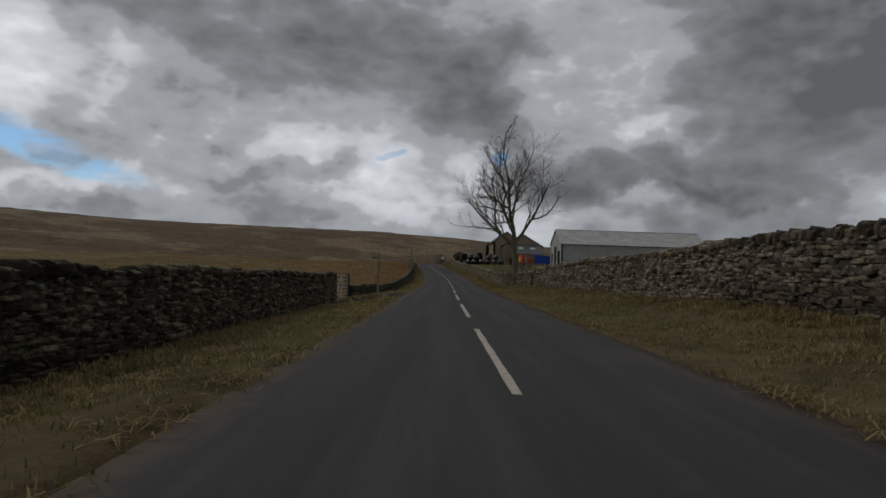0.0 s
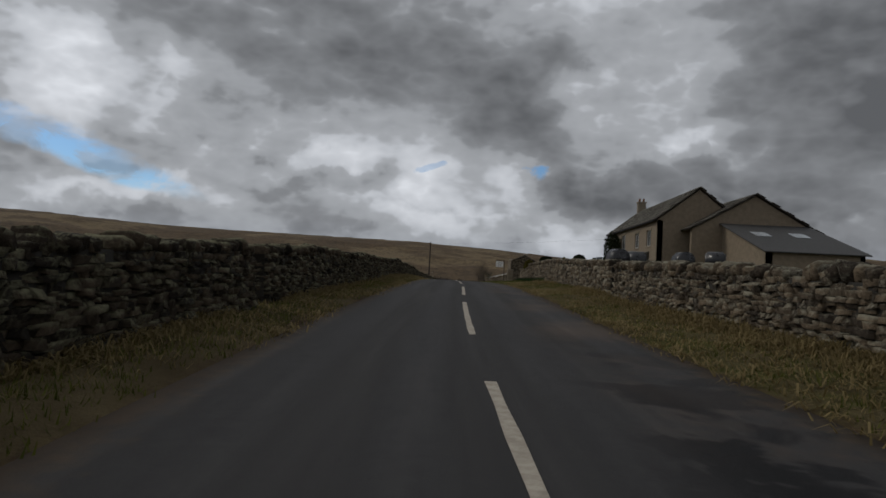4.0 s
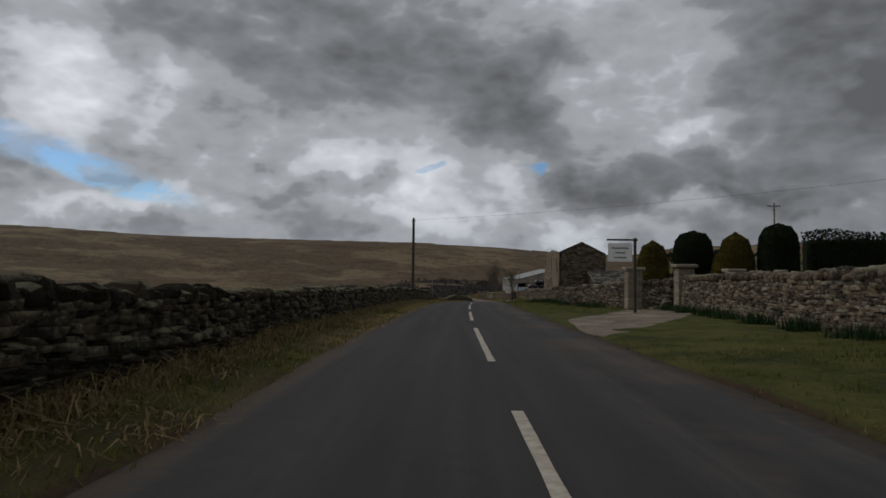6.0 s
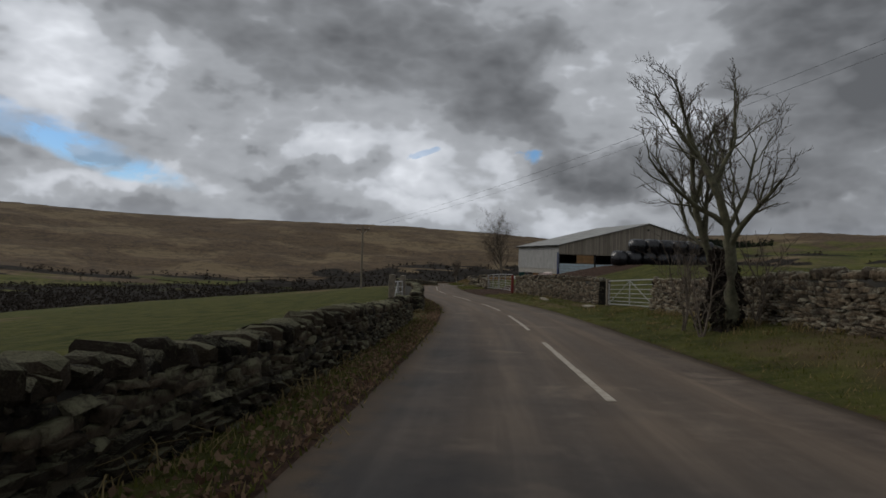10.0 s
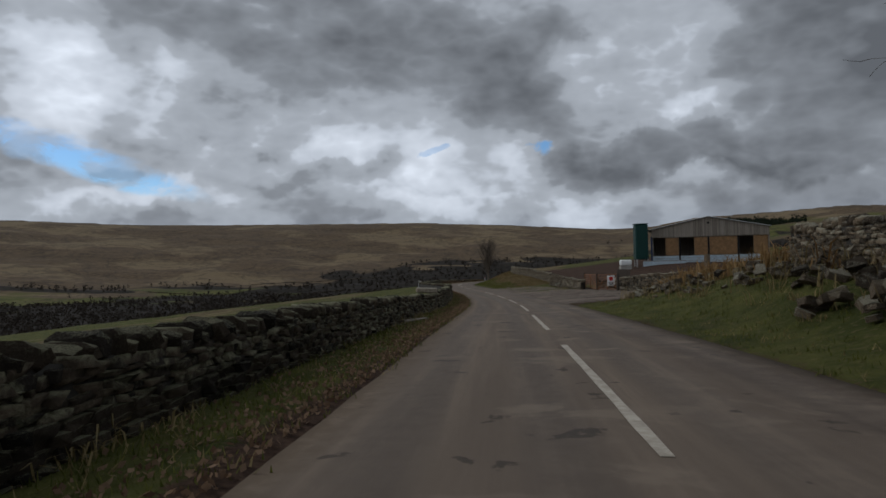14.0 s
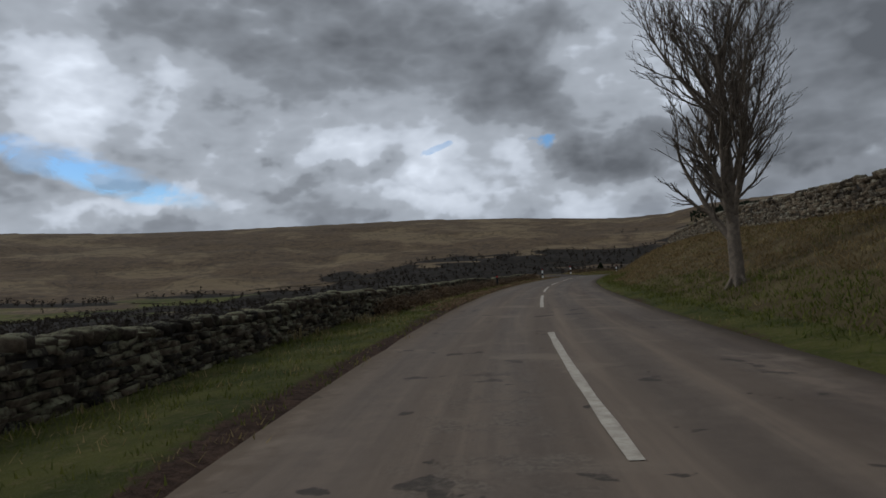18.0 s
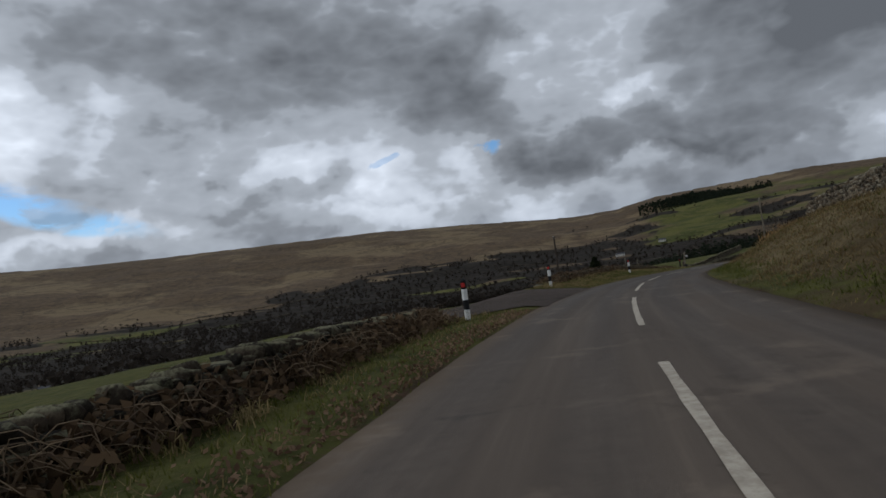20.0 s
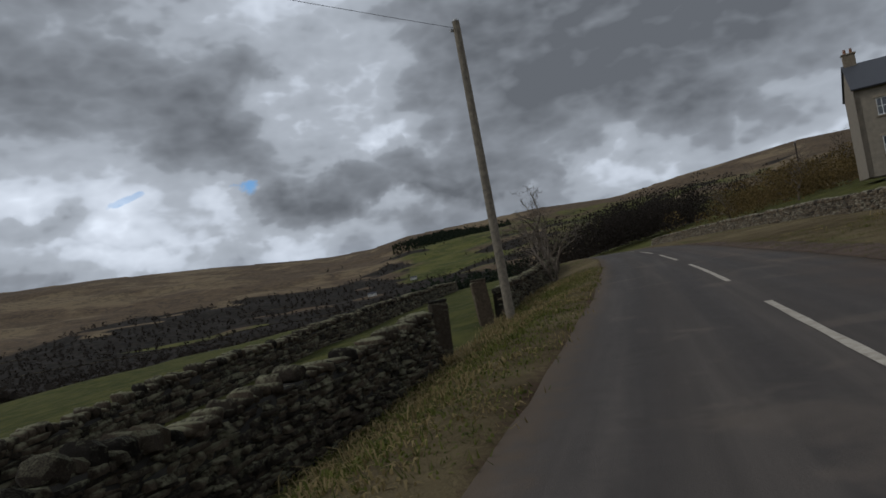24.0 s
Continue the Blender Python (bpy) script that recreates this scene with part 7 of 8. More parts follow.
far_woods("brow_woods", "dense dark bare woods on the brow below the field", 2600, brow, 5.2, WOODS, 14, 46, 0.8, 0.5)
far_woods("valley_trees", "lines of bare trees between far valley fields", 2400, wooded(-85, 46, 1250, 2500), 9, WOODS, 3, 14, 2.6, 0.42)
far_woods("pine_plantation", "dark pine plantation along the hilltop", 2200, heap_of(20.5, 2.3, 2640, 55), 8, PINES, 5, 12, 4.0, 0.35)
def along_line(a, b, spread):
    def place(g, n):
        u = g.uniform(0, 1, n)
        return a[0] + (b[0] - a[0]) * u + g.normal(0, spread, n), a[1] + (b[1] - a[1]) * u + g.normal(0, spread, n)
    return place


far_woods("pine_belt", "dark conifer belt below the green hillside", 260, along_line((112, 768), (78, 858), 6), 8.5, PINES, 6, 60, 0.9, 0.24)
far_woods("road_end_wood", "dark bare wood where the road disappears", 170, along_line((94, 702), (108, 712), 8), 6.8, WOODS, 8, 300, 0.26, 0.42)
far_woods("garden_scrub", "ochre scrub and hedges beyond the garden wall", 150, along_line((84, 658), (104, 676), 4.5), 3.6, blades("ochre_scrub", (0.05, 0.035, 0.015), (0.17, 0.12, 0.045)), 9, 190, 0.17)


def field_walls():
    """Thin stone walls between the valley fields, as one mesh."""
    g = np.random.default_rng(12)
    ob = thing("valley_field_walls", "dark stone walls dividing the valley fields", "wall", (0, 0, 0), kind="stuff")
    C, A, Z = [], [], []
    runs = []
    for i in range(70):
        az, r = math.radians(g.uniform(-80, 45)), g.uniform(260, 1700)
        x, y = CX + math.sin(az) * r, CY + math.cos(az) * r
        turn = g.uniform(-0.25, 0.25) + (0 if g.random() < 0.55 else 1.5) - 0.1
        runs.append((x, y, turn, g.uniform(90, 330)))
    for x, y, turn, ln in runs:
        n = int(ln / 6)
        u = (np.arange(n) + 0.5) * 6
        px, py = x + np.sin(turn) * u + 3 * np.sin(u / 40), y + np.cos(turn) * u
        if np.abs(near(px, py)[1]).min() < 85:
            continue
        pz = ground_height(px, py)
        for a, b, c in zip(px, py, pz):
            C.append((a, b, c + 0.5)), Z.append((0.7, 6.4, 1.5)), A.append(((math.cos(turn), -math.sin(turn), 0), (math.sin(turn), math.cos(turn), 0), (0, 0, 1)))
    many_blocks("walling", np.array(C), np.array(A), np.array(Z), STONE_DARK, ob, 0.05)


field_walls()


def cottage(x, y, turn, w, d, e, t, label, pale=True):
    z = gz(x, y)
    mat = plain("limewash", 0.55, 0.53, 0.48, 0.9) if pale else wall_h
    return stone_house(x, y, z, turn, 3, w, d, e, t, label, dk, mat)


cottage(76.4, 874.7, -0.5, 12, 7, 5, 7.6, "pale cottage with a slate roof down in the valley")
cottage(112, 905, -0.4, 10, 7, 4.6, 7.2, "grey stone cottage down in the valley", False)
cottage(-250, 950, 0.3, 16, 8, 4.5, 7.5, "white farmstead among trees on the valley floor")
cottage(-330, 1010, 0.2, 10, 6, 4, 6.5, "small stone farm building on the valley floor", False)
cottage(20, 1420, 0.1, 14, 8, 5, 8, "far white farmhouse in the valley")
cottage(330, 1900, -0.2, 18, 9, 5, 8, "far stone farm on the green hillside")
cottage(470, 2050, -0.3, 16, 9, 5, 8, "far white farm on the green hillside")
cottage(150, 660 + 130, -0.7, 14, 8, 4.5, 8, "brown stone barn on the slope beyond the trees", False)

# ---------------------------------------------------------------- small roadside things
RED = plain("red_reflector", 0.45, 0.02, 0.015, 0.4, var=0.1, relief=0)


def bollard(s, d, label, h=1.02, plain_black=False):
    p, a = spot(s, d)
    ob = thing("marker_post", label, "bollard", p, a, group="black and white marker posts")
    bands = ((-0.3, 0.27, WHITE), (0.27, 0.52, BLACK), (0.52, 0.80, WHITE), (0.80, h, BLACK)) if not plain_black else ((-0.3, h - 0.22, BLACK), (h - 0.22, h, BLACK))
    for z0, z1, m in bands:
        part("band", rod((0, 0, z0), (0, 0, z1), 0.075, sides=16), m, ob, "white band" if m is WHITE else "black band")
    part("cap", rod((0, 0, h), (0, 0, h + 0.05), 0.075, 0.035, 16), BLACK, ob)
    part("reflector", box(0.1, 0.012, 0.11, (0, -0.078, h - 0.17), 0.004), RED, ob, "red reflector")


bollard(523.4, -3.9, "short black marker post with a red reflector on the verge", h=0.72, plain_black=True)
bollard(544.8, -4.1, "black and white verge marker post with a red reflector")
bollard(559.3, -4.4, "black and white verge marker post with a red reflector")
bollard(578.2, -3.95, "black and white verge marker post with a red reflector")
bollard(599.6, -5.65, "black plastic marker post with a red reflector", plain_black=True)


def cottage_sign():
    p, a = spot(601, -5.7)
    ob = thing("name_sign", "leaning timber post with a small black name board", "sign", p, a)
    lean = Matrix.Rotation(0.08, 4, "Y")
    part("post", box(0.14, 0.1, 2.1, (0, 0, -0.3), 0.012, turn=lean), TIMBER, ob)
    bd = part("board", box(0.42, 0.03, 0.22, (0.32, 0, 1.2), 0.004), BLACK, ob)
    part("arm", box(0.6, 0.04, 0.05, (0.36, 0, 1.5)), TIMBER_DARK, ob)
    for i, w in enumerate((0.33, 0.29)):
        part("lettering", box(w, 0.006, 0.05, (0.32, -0.018, 1.33 - 0.09 * i)), WHITE, bd, "white bars of lettering")
    q, _ = spot(600.2, -5.25)
    bx = thing("post_box", "black plastic letter box on a short post", "box", q, a)
    part("body", box(0.3, 0.24, 0.3, (0, 0, 0.06), 0.02), BLACK, bx)
    part("lid", prism([(-0.18, 0.36), (0.18, 0.36), (0.16, 0.41), (-0.16, 0.41)], 0.3, m=Matrix.Translation((0, -0.15, 0))), BLACK, bx)
    part("post", box(0.08, 0.08, 0.36, (0, 0, -0.2)), TIMBER_DARK, bx)


cottage_sign()


def stub(s, d, h, w, label, mat=TIMBER, name="fence_post", lean=0.0):
    p, a = spot(s, d)
    ob = thing(name, label, "post", p, a + 0.3, group="odd posts along the verge")
    part("shaft", box(w, w, h + 0.3, (0, 0, -0.3), w * 0.12, jitter=w * 0.05, turn=Matrix.Rotation(lean, 4, "Y")), mat, ob)
    part("top", box(w * 0.96, w * 0.96, 0.03, (math.sin(lean) * h, 0, h * math.cos(lean)), w * 0.1), mat, ob)


stub(604.6, -7.0, 0.95, 0.22, "stout weathered timber stub post by the track", TIMBER_DARK)
stub(631.8, -5.5, 1.15, 0.4, "rough upright stone gatepost by the field wall", STONE_DARK, "stone_gatepost", 0.05)
stub(636.4, -5.5, 1.2, 0.42, "rough upright stone gatepost by the telegraph pole", STONE_DARK, "stone_gatepost", -0.06)
stub(436.8, 20.5, 1.9, 0.4, "tall upright stone post in the yard wall", STONE, "stone_gatepost")
stub(262.4, 4.7, 1.3, 0.07, "thin wooden stake on the verge")
for s_, d_ in ((608, -8.6), (616, -9.3), (625, -9.2), (612, -13), (590, -6.6), (586, -6.4)):
    stub(s_, d_, 1.1, 0.09, "thin pale wooden fence stake in the field")


def slab(s, d, size, turn, label, mat=STONE_CUT, name="stone_slab", up=0.0):
    p, a = spot(s, d, up)
    ob = new(name)
    ob.location, ob.rotation_euler = p, (random.uniform(-0.08, 0.08), random.uniform(-0.08, 0.08), a + turn)
    tagged(ob, label, "stone", group="loose slabs on the verge")
    part("slab", box(*size, (0, 0, -0.03), min(size) * 0.18, jitter=0.02), mat, ob)


slab(238.4, 3.15, (1.5, 0.45, 0.16), 1.3, "pale stone slab lying on the verge edge")
slab(236.6, 3.35, (0.9, 0.5, 0.2), 0.4, "pale broken stone slab on the verge edge")
slab(71.5, 3.1, (1.4, 0.3, 0.14), 1.4, "pale stone kerb lying on the verge")
slab(70.3, 3.3, (0.9, 0.4, 0.18), 1.0, "pale stone kerb lying on the verge")
slab(447.5, 3.7, (1.6, 0.6, 0.12), 1.4, "pale flat stone lying on the grass bank")
slab(461.0, -3.4, (0.22, 0.16, 0.1), 0.9, "pale stone on the verge")
slab(300.0, 4.6, (1.8, 0.35, 0.12), 1.45, "flat weathered slab below the field gate")
slab(307.0, 4.3, (1.5, 0.3, 0.1), 1.5, "flat weathered slab on the verge")
slab(405.0, -4.2, (0.9, 0.35, 0.22), 0.3, "pale block lying across the wall top", STONE_CUT, "stone_slab", 0.78)
slab(395.0, -3.5, (1.6, 0.12, 0.1), 1.2, "broken pale timber in the verge grass", TIMBER, "timber_piece")


def rubble(s0, s1, d0, d1, n, label, big=0.4, heap=0.5):
    """A heap of broken wall stones; each stone is a part of its own."""
    p, _ = spot((s0 + s1) / 2, (d0 + d1) / 2)
    ob = thing("rubble_heap", label, "rubble", p, group="heaps of fallen stone")
    for i in range(n):
        u, v = random.random(), random.betavariate(2, 2)
        q, a = spot(s0 + (s1 - s0) * u, d0 + (d1 - d0) * v)
        z = heap * (1 - abs(2 * v - 1)) * random.random()
        sz = big * random.uniform(0.35, 1.1)
        o = part("stone", STONES[STONE][i % 8], None, ob, "", q + Vector((0, 0, z + sz * 0.12)) - p)
        o.rotation_euler = [random.uniform(-0.5, 0.5), random.uniform(-0.5, 0.5), random.uniform(0, 6)]
        o.scale = (sz, sz * random.uniform(0.5, 0.8), sz * random.uniform(0.25, 0.5))


rubble(374.5, 388, 3.9, 5.6, 230, "heap of fallen wall stones on the verge by a track", 0.45, 0.6)
rubble(388, 409, 4.6, 7.6, 220, "spread of broken stones down a grass bank", 0.4, 0.35)
rubble(437, 446, 7.2, 9.0, 120, "fallen stones along the foot of the bank wall", 0.35, 0.2)
rubble(364.5, 373, 2.8, 7.0, 130, "loose stones and chippings over the track mouth", 0.16, 0.0)
rubble(340, 352, 4.6, 6.0, 80, "loose stones by the broken farmyard wall", 0.35, 0.3)


def yard_gate():
    """Rusty boarded gate, warning board and building stone at the mouth of the second yard."""
    a, b = spot(437.4, 9.1)[0], spot(431.2, 8.6)[0]
    rust = plain("rusty_rail", 0.20, 0.09, 0.04, 0.85, var=0.4, scale=5)
    bars_gate(a, b, 1.15, rust, "rusty brown boarded farm gate at the yard mouth", 8, 0.1, TIMBER_DARK, 1.4, rod_r=0.034)
    c = spot(427.6, 9.3)[0]
    drystone_wall([418.5, 423, 427.1], [12.6, 11.0, 9.5], [1.15, 1.1, 1.05], STONE, "rough drystone wall beside the rusty yard gate", tumble=0.12, course=0.1)
    bars_gate(b, c, 1.15, rust, "rusty tubular farm gate at the yard mouth", 7, 0.1, TIMBER_DARK, 1.3, (0, 1))
    p, t = spot(428.6, 9.0)
    ob = thing("warning_board", "white warning board with a red disc hung on the gate", "sign", p, 0.25)
    bd = part("board", box(0.62, 0.03, 0.8, (0, -0.1, 0.42), 0.004), WHITE, ob)
    part("disc", rod((0, -0.118, 0.98), (0, -0.128, 0.98), 0.17, sides=20), RED, bd, "red prohibition disc")
    for i in range(3):
        part("lettering", box(0.44 - 0.08 * i, 0.006, 0.045, (0, -0.118, 0.66 - 0.09 * i)), BLACK, bd, "dark bars of lettering")
    for dx in (-0.25, 0.25):
        part("hanger", rod((dx, -0.09, 1.2), (dx, -0.02, 1.26), 0.008), GALV, ob)
    rubble(425.5, 436.5, 9.6, 12.0, 160, "pile of old building stone and timber behind the gate", 0.5, 1.0)
    q, t2 = spot(441, 13.5)
    sh = thing("plank_screen", "dark weathered plank screen beside the yard", "fence", q, t2 - 1.3)
    for i in range(9):
        part("plank", box(0.2, 0.05, 1.25, (i * 0.24, 0, 0), 0.006, jitter=0.006), TIMBER_DARK, sh)
    for z in (0.35, 1.0):
        part("rail", box(2.2, 0.05, 0.09, (0.95, 0.05, z)), TIMBER_DARK, sh)
    tk, _ = spot(458.2, 20.2)
    tank = thing("fuel_tank", "white plastic tank on a low stand in the yard", "tank", tk)
    part("body", box(1.4, 0.9, 0.7, (0, 0, 0.55), 0.12), WHITE, tank)
    part("stand", box(1.4, 0.85, 0.55, (0, 0, 0)), CONCRETE, tank)
    part("filler_cap", rod((0.3, 0, 1.24), (0.3, 0, 1.34), 0.1), BLACK, tank)


yard_gate()


def farm_clutter():
    """Odds and ends in the first farmyard."""
    p, a = spot(336.5, 9.0)
    for i in range(7):
        q, a = spot(326.5 + i * 1.0 + random.uniform(-0.3, 0.3), 9.5 + random.uniform(-1, 1.2))
        ob = new("feed_sack", STONES[STONE_CUT][i % 8])
        ob.location, ob.scale, ob.rotation_euler = q + Vector((0, 0, 0.25)), (0.9, 0.6, 0.5), (0, 0, i)
        me = ob.data.copy()
        me.materials.clear()
        me.materials.append(plain("pale_sack", 0.5, 0.4, 0.36, 0.7, var=0.3) if i % 2 else plain("rust_brown_scrap", 0.12, 0.05, 0.035, 0.8))
        ob.data = me
        tagged(ob, "pale feed sack lying in the farmyard" if i % 2 else "brown heap of scrap lying in the farmyard", "sack", group="yard clutter")


farm_clutter()

rubble(26.5, 33.5, -5.6, -2.7, 110, "broken stones over a field gateway", 0.2, 0.0)
rubble(594, 611, -5.6, -3.0, 150, "loose stones and chippings along the track edge", 0.14, 0.0)
rubble(606, 640, 9.5, 13.2, 160, "tumbled stones below the terrace walls", 0.5, 0.4)
slab(379.2, -3.3, (0.26, 0.16, 0.04), 0.5, "white plastic scrap on the verge", WHITE, "plastic_scrap")

# ---------------------------------------------------------------- grass


def grass(name, label, s, d, height, blades_each, mat, seed, lean=0.5, width=0.009, clump=0.07, bent=False):
    """Tufts of leaning blades at places beside the road, as one mesh."""
    g = np.random.default_rng(seed)
    P, T, N = road(s)
    x, y = P[:, 0] + N[:, 0] * d, P[:, 1] + N[:, 1] * d
    z = ground_height(x, y)
    m = len(s) * blades_each
    k = np.repeat(np.arange(len(s)), blades_each)
    h = height[k] * g.uniform(0.45, 1.25, m)
    a = g.uniform(0, 2 * math.pi, m)
    off = g.normal(0, clump, (m, 2))
    root = np.stack([x[k] + off[:, 0], y[k] + off[:, 1], z[k] - 0.02], -1)
    out = np.stack([np.cos(a), np.sin(a), np.zeros(m)], -1)
    side = np.stack([-np.sin(a), np.cos(a), np.zeros(m)], -1) * (width * g.uniform(0.7, 1.6, m))[:, None]
    lie = lean * g.uniform(0.3, 1.5, m)
    up = np.array([0, 0, 1])
    if bent:
        midp = root + out * (h * lie * 0.3)[:, None] + up * (h * 0.62)[:, None]
        tip = root + out * (h * lie * 1.0)[:, None] + up * (h * np.maximum(0.35, 1.0 - 0.38 * lie))[:, None]
        V = np.stack([root - side, root + side, midp - side * 0.8, midp + side * 0.8, tip - side * 0.15, tip + side * 0.15], 1).reshape(-1, 3)
        i = 6 * np.arange(m)[:, None]
        Fc = np.concatenate([i + np.array([0, 1, 3, 2]), i + np.array([2, 3, 5, 4])])
    else:
        tip = root + out * (h * lie)[:, None] + up * (h / np.sqrt(1 + 0.4 * lie * lie) + 0.02)[:, None]
        V = np.stack([root - side, root + side, tip + side * 0.1, tip - side * 0.1], 1).reshape(-1, 3)
        Fc = 4 * np.arange(m)[:, None] + np.arange(4)
    return tagged(new(name, quads(name, V, Fc, mat)), label, "grass", kind="stuff")


def verge_places(n, side, seed, edge=0.25, skip=(), close=1.0, span=(-8, 648)):
    """Random places on a verge, from the tarmac to the wall."""
    g = np.random.default_rng(seed)
    s = g.uniform(span[0], span[1], n)
    w = -col(LW, s, 1) if side < 0 else col(RW, s, 1)
    u = g.uniform(0, 1, n) ** close
    d = side * (HALF + edge + (w - HALF - edge - 0.15) * u)
    ok = np.ones(n, bool)
    for a, b in skip:
        ok &= ~((s > a) & (s < b))
    return s[ok], d[ok], u[ok]


SKIP_L = ((26.5, 33.2), (545.5, 557.5), (594, 606), (289, 293))
SKIP_R = ((176, 187.5), (317.5, 334), (363.5, 374), (409, 434))

RUSTY = blades("rusty_moor_grass", (0.13, 0.07, 0.025), (0.36, 0.23, 0.10))
for side, skip, seed in ((-1, SKIP_L, 1), (1, SKIP_R, 2)):
    s, d, u = verge_places(25000, side, seed, 0.05, skip)
    lush = 0.5 + 0.5 * wobble(s, d * 3, 5, seed)
    grass("verge_grass", "short green verge grass", s, d, 0.045 + 0.06 * np.clip(lush, 0, 1) * (0.3 + u), 8, GREEN, 10 + seed, 0.95, 0.007, 0.09)
    s, d, u = verge_places(19000, side, seed + 5, 0.0, skip)
    dry = np.interp(s, [0, 60, 150, 260, 330, 350, 420, 640], [1.0, 0.9, 0.75, 0.6, 0.75, 0.4, 0.3, 0.6])
    keep = rng.uniform(0, 1, len(s)) < dry * np.where((side > 0) & (s > 150) & (s < 245), 0.12, 1) * (0.55 + 0.6 * wobble(s, d * 3, 4, seed + 3))
    s, d, u = s[keep], d[keep], u[keep]
    grass("dry_verge_grass", "pale matted dead grass along the verge", s, d, 0.05 + 0.07 * u, 10, STRAW, 20 + seed, 1.2, 0.007, 0.10)
    # taller tussocks towards the wall
    s, d, u = verge_places(3200, side, seed + 9, 0.9, skip, 0.45)
    keep = (wobble(s, d, 4, seed) > -0.1) & (rng.uniform(0, 1, len(s)) < np.interp(s, [0, 160, 260, 400, 640], [1, 0.9, 0.55, 0.3, 0.6])) & ~((side > 0) & (s > 150) & (s < 245))
    s, d, u = s[keep], d[keep], u[keep]
    grass("grass_tussocks", "straw-coloured grass tussocks by the wall", s, d, 0.16 + 0.2 * rng.uniform(0, 1, len(s)) * u, 22, STRAW, 30 + seed, 1.1, 0.007, 0.11, True)

# thick pale tussocks along the first walls
for side, skip, seed in ((-1, SKIP_L, 61), (1, SKIP_R, 62)):
    s, d, u = verge_places(3600, side, seed, 0.8, skip, 0.55, (-6, 140))
    keep = wobble(s, d * 2, 2.2, seed) + 0.5 * u > 0.25
    s, d, u = s[keep], d[keep], u[keep]
    grass("grass_tussocks", "pale dead tussocks leaning along the wall foot", s, d, 0.07 + 0.15 * u, 20, STRAW, seed, 1.3, 0.008, 0.10, True)
s, d, u = verge_places(2700, -1, 63, 0.7, SKIP_L, 0.4, (140, 262))
grass("grass_tussocks", "pale dead tussocks at the foot of the dark wall", s, d, 0.12 + 0.24 * u * rng.uniform(0.4, 1, len(s)), 20, STRAW, 63, 1.2, 0.007, 0.10, True)

# straw lying over the tarmac's edge, and litter on the bare soil further on
for side, skip, seed in ((-1, SKIP_L, 71), (1, SKIP_R, 72)):
    s, d, u = verge_places(7400, side, seed, 0.02, skip, 1.5, (-6, 265))
    keep = (wobble(s, d * 3, 1.8, seed) > 0.0) & ~((side > 0) & (s > 150))
    s, d, u = s[keep], d[keep], u[keep]
    grass("matted_grass", "flattened straw-coloured grass at the tarmac's edge", s, d, 0.07 + 0.08 * rng.uniform(0, 1, len(s)), 11, STRAW, seed, 2.3, 0.008, 0.13, True)


def leaf_litter(s0, s1, n, seed):
    g = np.random.default_rng(seed)
    s = g.uniform(s0, s1, n)
    d = -HALF - 0.02 - np.abs(g.normal(0, 0.42, n))
    P, T, N = road(s)
    x, y = P[:, 0] + N[:, 0] * d, P[:, 1] + N[:, 1] * d
    p0, _ = spot((s0 + s1) / 2, -3.0)
    ob = thing("leaf_litter", "brown dead leaves and twigs on bare soil at the road edge", "leaves", p0, kind="stuff")
    leaf_cloud("leaves", np.stack([x, y, ground_height(x, y) + g.uniform(0, 0.05, n)], -1) - np.array(p0), 0.045, LITTER, ob, seed=seed)


LITTER = blades("dead_leaf", (0.075, 0.042, 0.026), (0.27, 0.18, 0.115))
leaf_litter(268, 345, 12000, 81)
leaf_litter(346, 470, 18000, 82)
leaf_litter(498, 545, 6000, 83)

for mat, label, n, seed, tall in ((GREEN, "rough green grass on the verge past the bend", 5200, 91, 0.10), (STRAW, "pale dead grass on the verge past the bend", 3600, 92, 0.13)):
    s, d, u = verge_places(n, -1, seed, 0.15, SKIP_L, 0.9, (556, 645))
    keep = wobble(s, d * 2, 2.4, seed) > -0.2
    s, d, u = s[keep], d[keep], u[keep]
    grass("verge_grass", label, s, d, tall * (0.5 + 0.8 * u), 12, mat, seed, 1.4, 0.009, 0.12, True)

# the rough pasture beyond the first left wall
g5 = np.random.default_rng(50)
s5 = g5.uniform(36, 150, 9000)
d5 = col(LW, s5, 1) - 0.8 - g5.uniform(0, 1, 9000) ** 1.6 * 75
grass("moor_tussocks", "rusty brown tussocks of moor grass", s5, d5, 0.10 + 0.16 * g5.uniform(0, 1, 9000), 14, RUSTY, 51, 1.2, 0.022, 0.3)
# the grassy bank before and round the bend
s6 = g5.uniform(448, 600, 15000)
w6 = col(RW, s6, 1)
d6 = 3.0 + (w6 - 2.6 + np.where(s6 > 540, 6, 0)) * g5.uniform(0, 1, 15000)
low6 = (d6 - 3.0) / (w6 - 2.6) + 0.25 * wobble(s6, d6 * 2, 4, 3) < np.interp(s6, [490, 520], [0.42, 0.15])
grass("bank_grass", "green grass along the foot of the bank", s6[low6], d6[low6], 0.06 + 0.06 * g5.uniform(0, 1, low6.sum()), 11, GREEN, 55, 1.2, 0.011, 0.18)
low6 = ~low6
grass("bank_grass", "pale bleached grass over the bank", s6[low6], d6[low6], 0.07 + 0.09 * g5.uniform(0, 1, low6.sum()), 11, blades("bank_straw", (0.10, 0.07, 0.03), (0.225, 0.16, 0.075)), 52, 1.6, 0.011, 0.2)
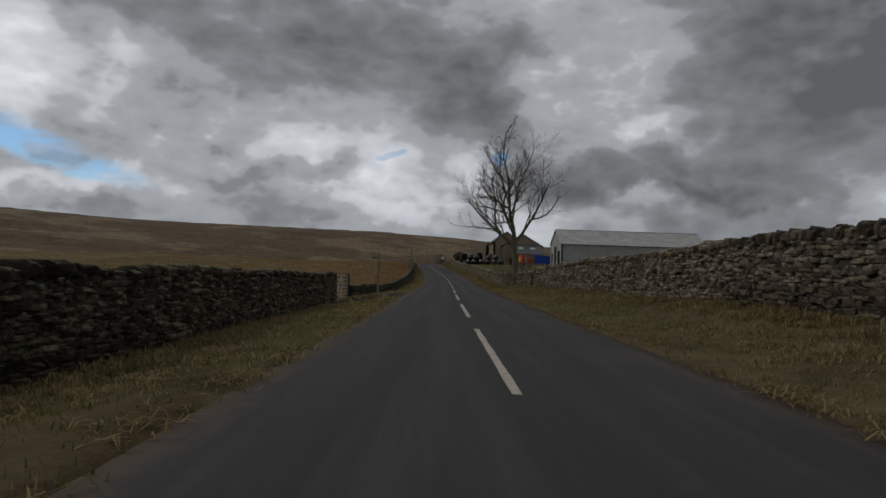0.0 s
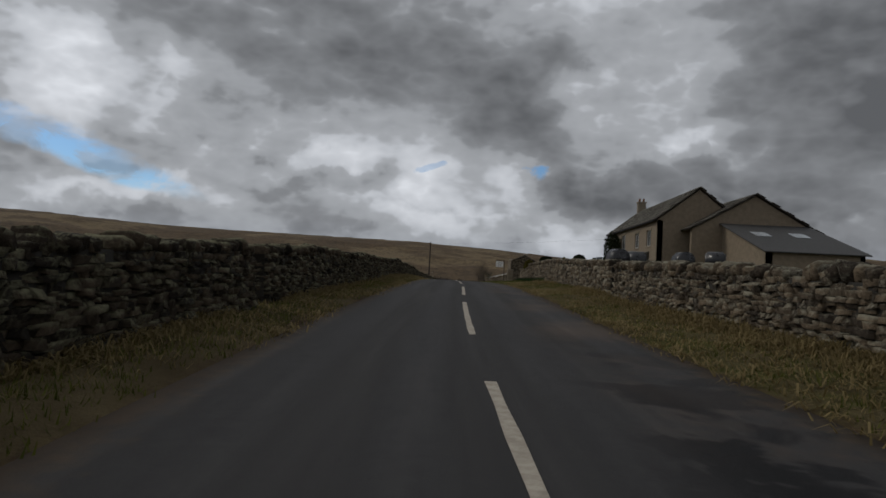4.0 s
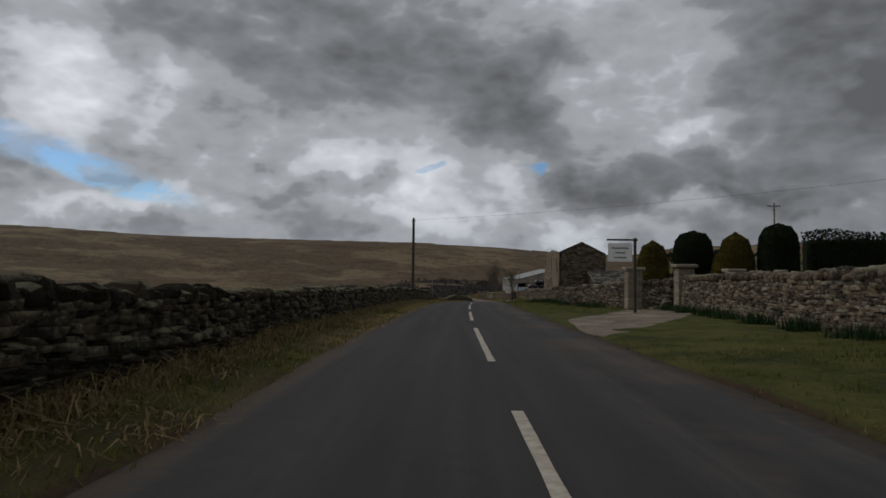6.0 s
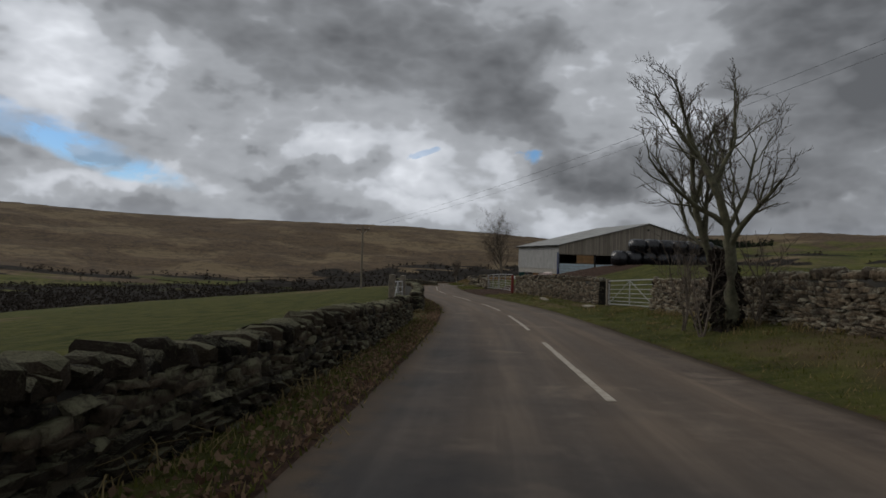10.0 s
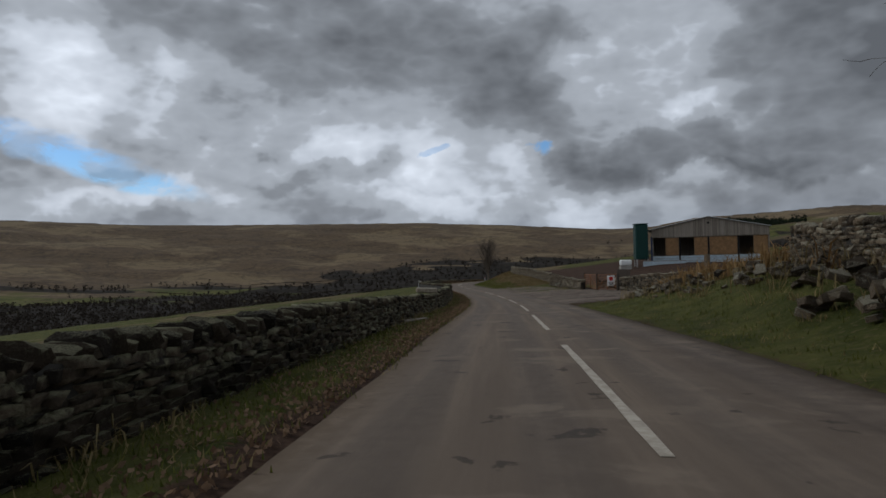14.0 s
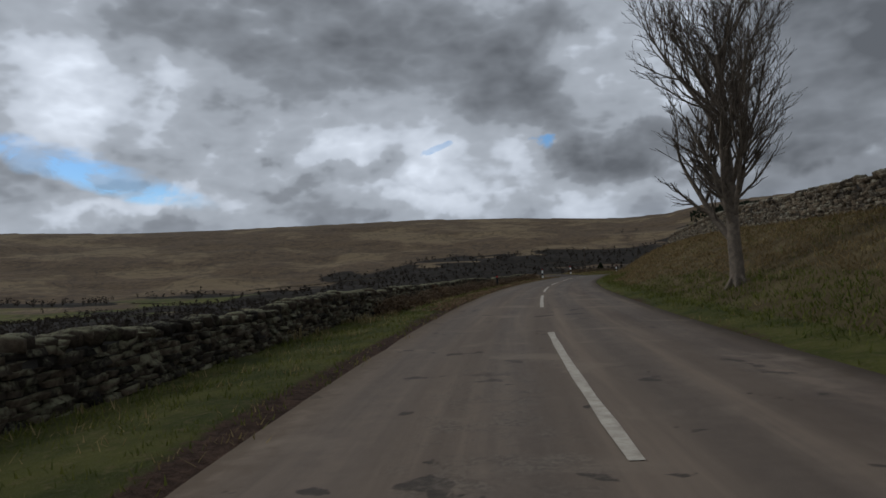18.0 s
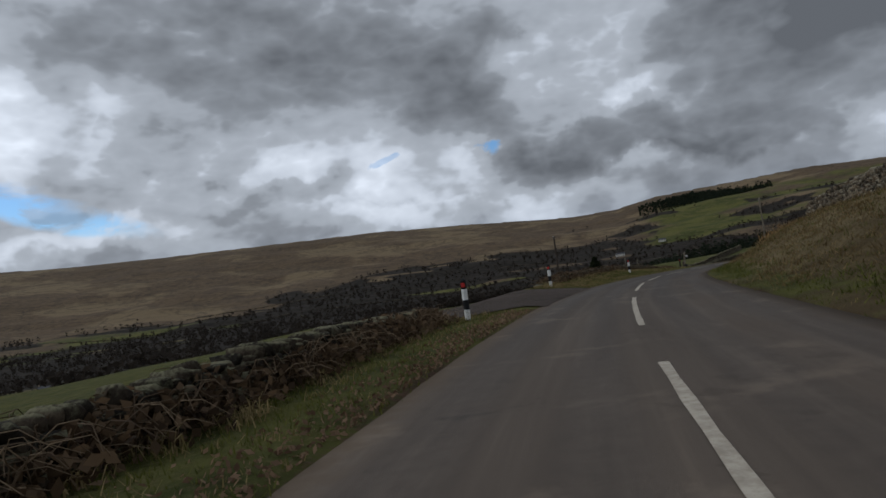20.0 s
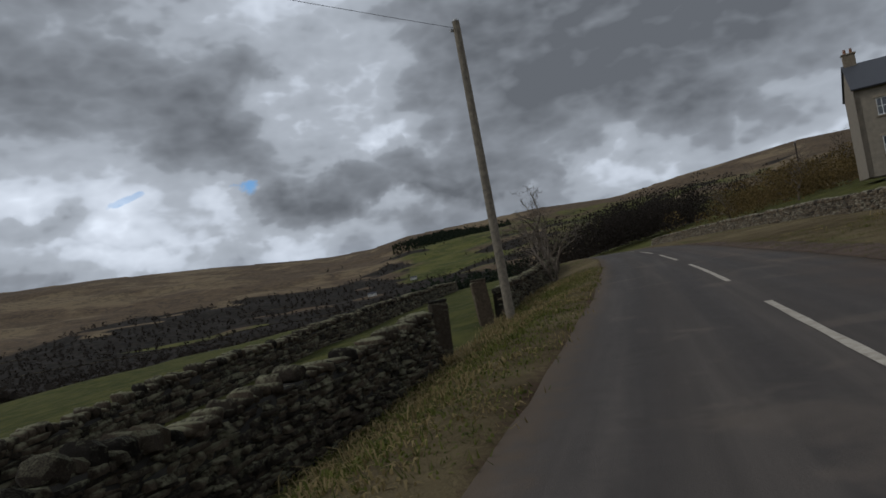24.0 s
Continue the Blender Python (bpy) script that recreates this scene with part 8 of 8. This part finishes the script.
# brown bracken above the rubble bank
s9, d9 = g5.uniform(391, 408.5, 900), g5.uniform(6.4, 11.5, 900)
grass("dead_bracken", "brown dead bracken over the rubble bank", s9, d9, 0.5 + 0.5 * g5.uniform(0, 1, 900), 12, RUSTY, 56, 0.7, 0.018, 0.25, True)
# brown scrub on the bank before the house
s10, d10 = g5.uniform(566, 618, 1500), 5.5 + 13 * g5.uniform(0, 1, 1500)
grass("bank_scrub", "brown dead bracken and scrub over the bank", s10, d10, 0.2 + 0.45 * g5.uniform(0, 1, 1500) ** 2, 14, RUSTY, 57, 0.9, 0.016, 0.3, True)
# pale dead stalks on the stony bank
s8 = g5.uniform(376, 408, 200)
d8 = g5.uniform(4.2, 6.8, 200)
grass("dead_stalks", "pale dead stalks leaning over the bank", s8, d8, 0.35 + 0.45 * g5.uniform(0, 1, 200), 4, STRAW, 54, 0.9, 0.010, 0.12, True)
# daffodil and weed clumps along the garden wall
clump7 = np.repeat(np.r_[np.arange(152, 189, 2.3), np.arange(194, 212, 2.6)] + g5.uniform(-0.5, 0.5, 24), 26)
s7 = clump7 + g5.normal(0, 0.24, len(clump7))
d7 = col(RW, s7, 1) - 0.62 + g5.normal(0, 0.13, len(s7))
grass("garden_clumps", "dark green clumps of bulbs under the garden wall", s7, d7, 0.18 + 0.12 * g5.uniform(0, 1, len(s7)), 14, blades("bulb_leaves", (0.012, 0.028, 0.01), (0.04, 0.07, 0.025)), 53, 0.5, 0.012, 0.12)


DEAD_LEAF = blades("dead_bramble_leaves", (0.035, 0.022, 0.013), (0.15, 0.10, 0.058))


def brambles(s0, s1, side, n, label, seed):
    """Dead arching stems matted over a low wall."""
    rr = random.Random(seed)
    p0, _ = spot((s0 + s1) / 2, side * 4.5)
    ob = thing("bramble_thicket", label, "bramble", p0, kind="stuff")
    V, Fc = [], []
    for i in range(n):
        s = rr.uniform(s0, s1)
        tab = LW if side < 0 else RW
        q, a = spot(s, float(col(tab, s, 1)) + rr.uniform(-0.5, 0.45))
        ang, ln, hi = rr.uniform(0, 6.28), rr.uniform(0.3, 1.0), rr.uniform(0.15, 0.62)
        pts = [q - p0 + Vector((math.cos(ang) * ln * u, math.sin(ang) * ln * u, hi * 4 * u * (1 - 0.8 * u) * 0.7)) + Vector((rr.uniform(-.04, .04), rr.uniform(-.04, .04), 0)) for u in (0, 0.25, 0.5, 0.75, 1)]
        tube(V, Fc, pts, [0.008, 0.007, 0.006, 0.005, 0.003], 3)
    o = part("tangle", mesh("tangle", V, Fc, blades("bramble_stem", (0.05, 0.03, 0.02), (0.26, 0.19, 0.12))), None, ob)
    o["kind"] = "stuff"
    # dead leaves and bracken caught in the stems
    g = np.random.default_rng(seed)
    m = int(n * 5.5)
    s = g.uniform(s0, s1, m)
    d = col(LW if side < 0 else RW, s, 1) - side * 0.12 + g.normal(0, 0.3, m)
    P, T, N = road(s)
    x, y = P[:, 0] + N[:, 0] * d, P[:, 1] + N[:, 1] * d
    z = ground_height(x, y) + g.uniform(0, 1, m) ** 0.8 * (0.34 + 0.22 * wobble(s, d, 1.7, seed)) * (1.3 - np.abs(d - col(LW if side < 0 else RW, s, 1)))
    leaf_cloud("dead_leaves", np.stack([x, y, z], -1) - np.array(p0), 0.1, DEAD_LEAF, ob, seed=seed)


brambles(498, 544, -1, 3600, "matted dead brambles over a low wall", 4)
brambles(561, 600, -1, 700, "thin dead brambles over tumbled stones", 5)
brambles(380, 408, 1, 260, "dead stems and brambles on a stony bank", 6)
brambles(222, 240, -1, 420, "dead grass and brambles over a fallen wall", 7)
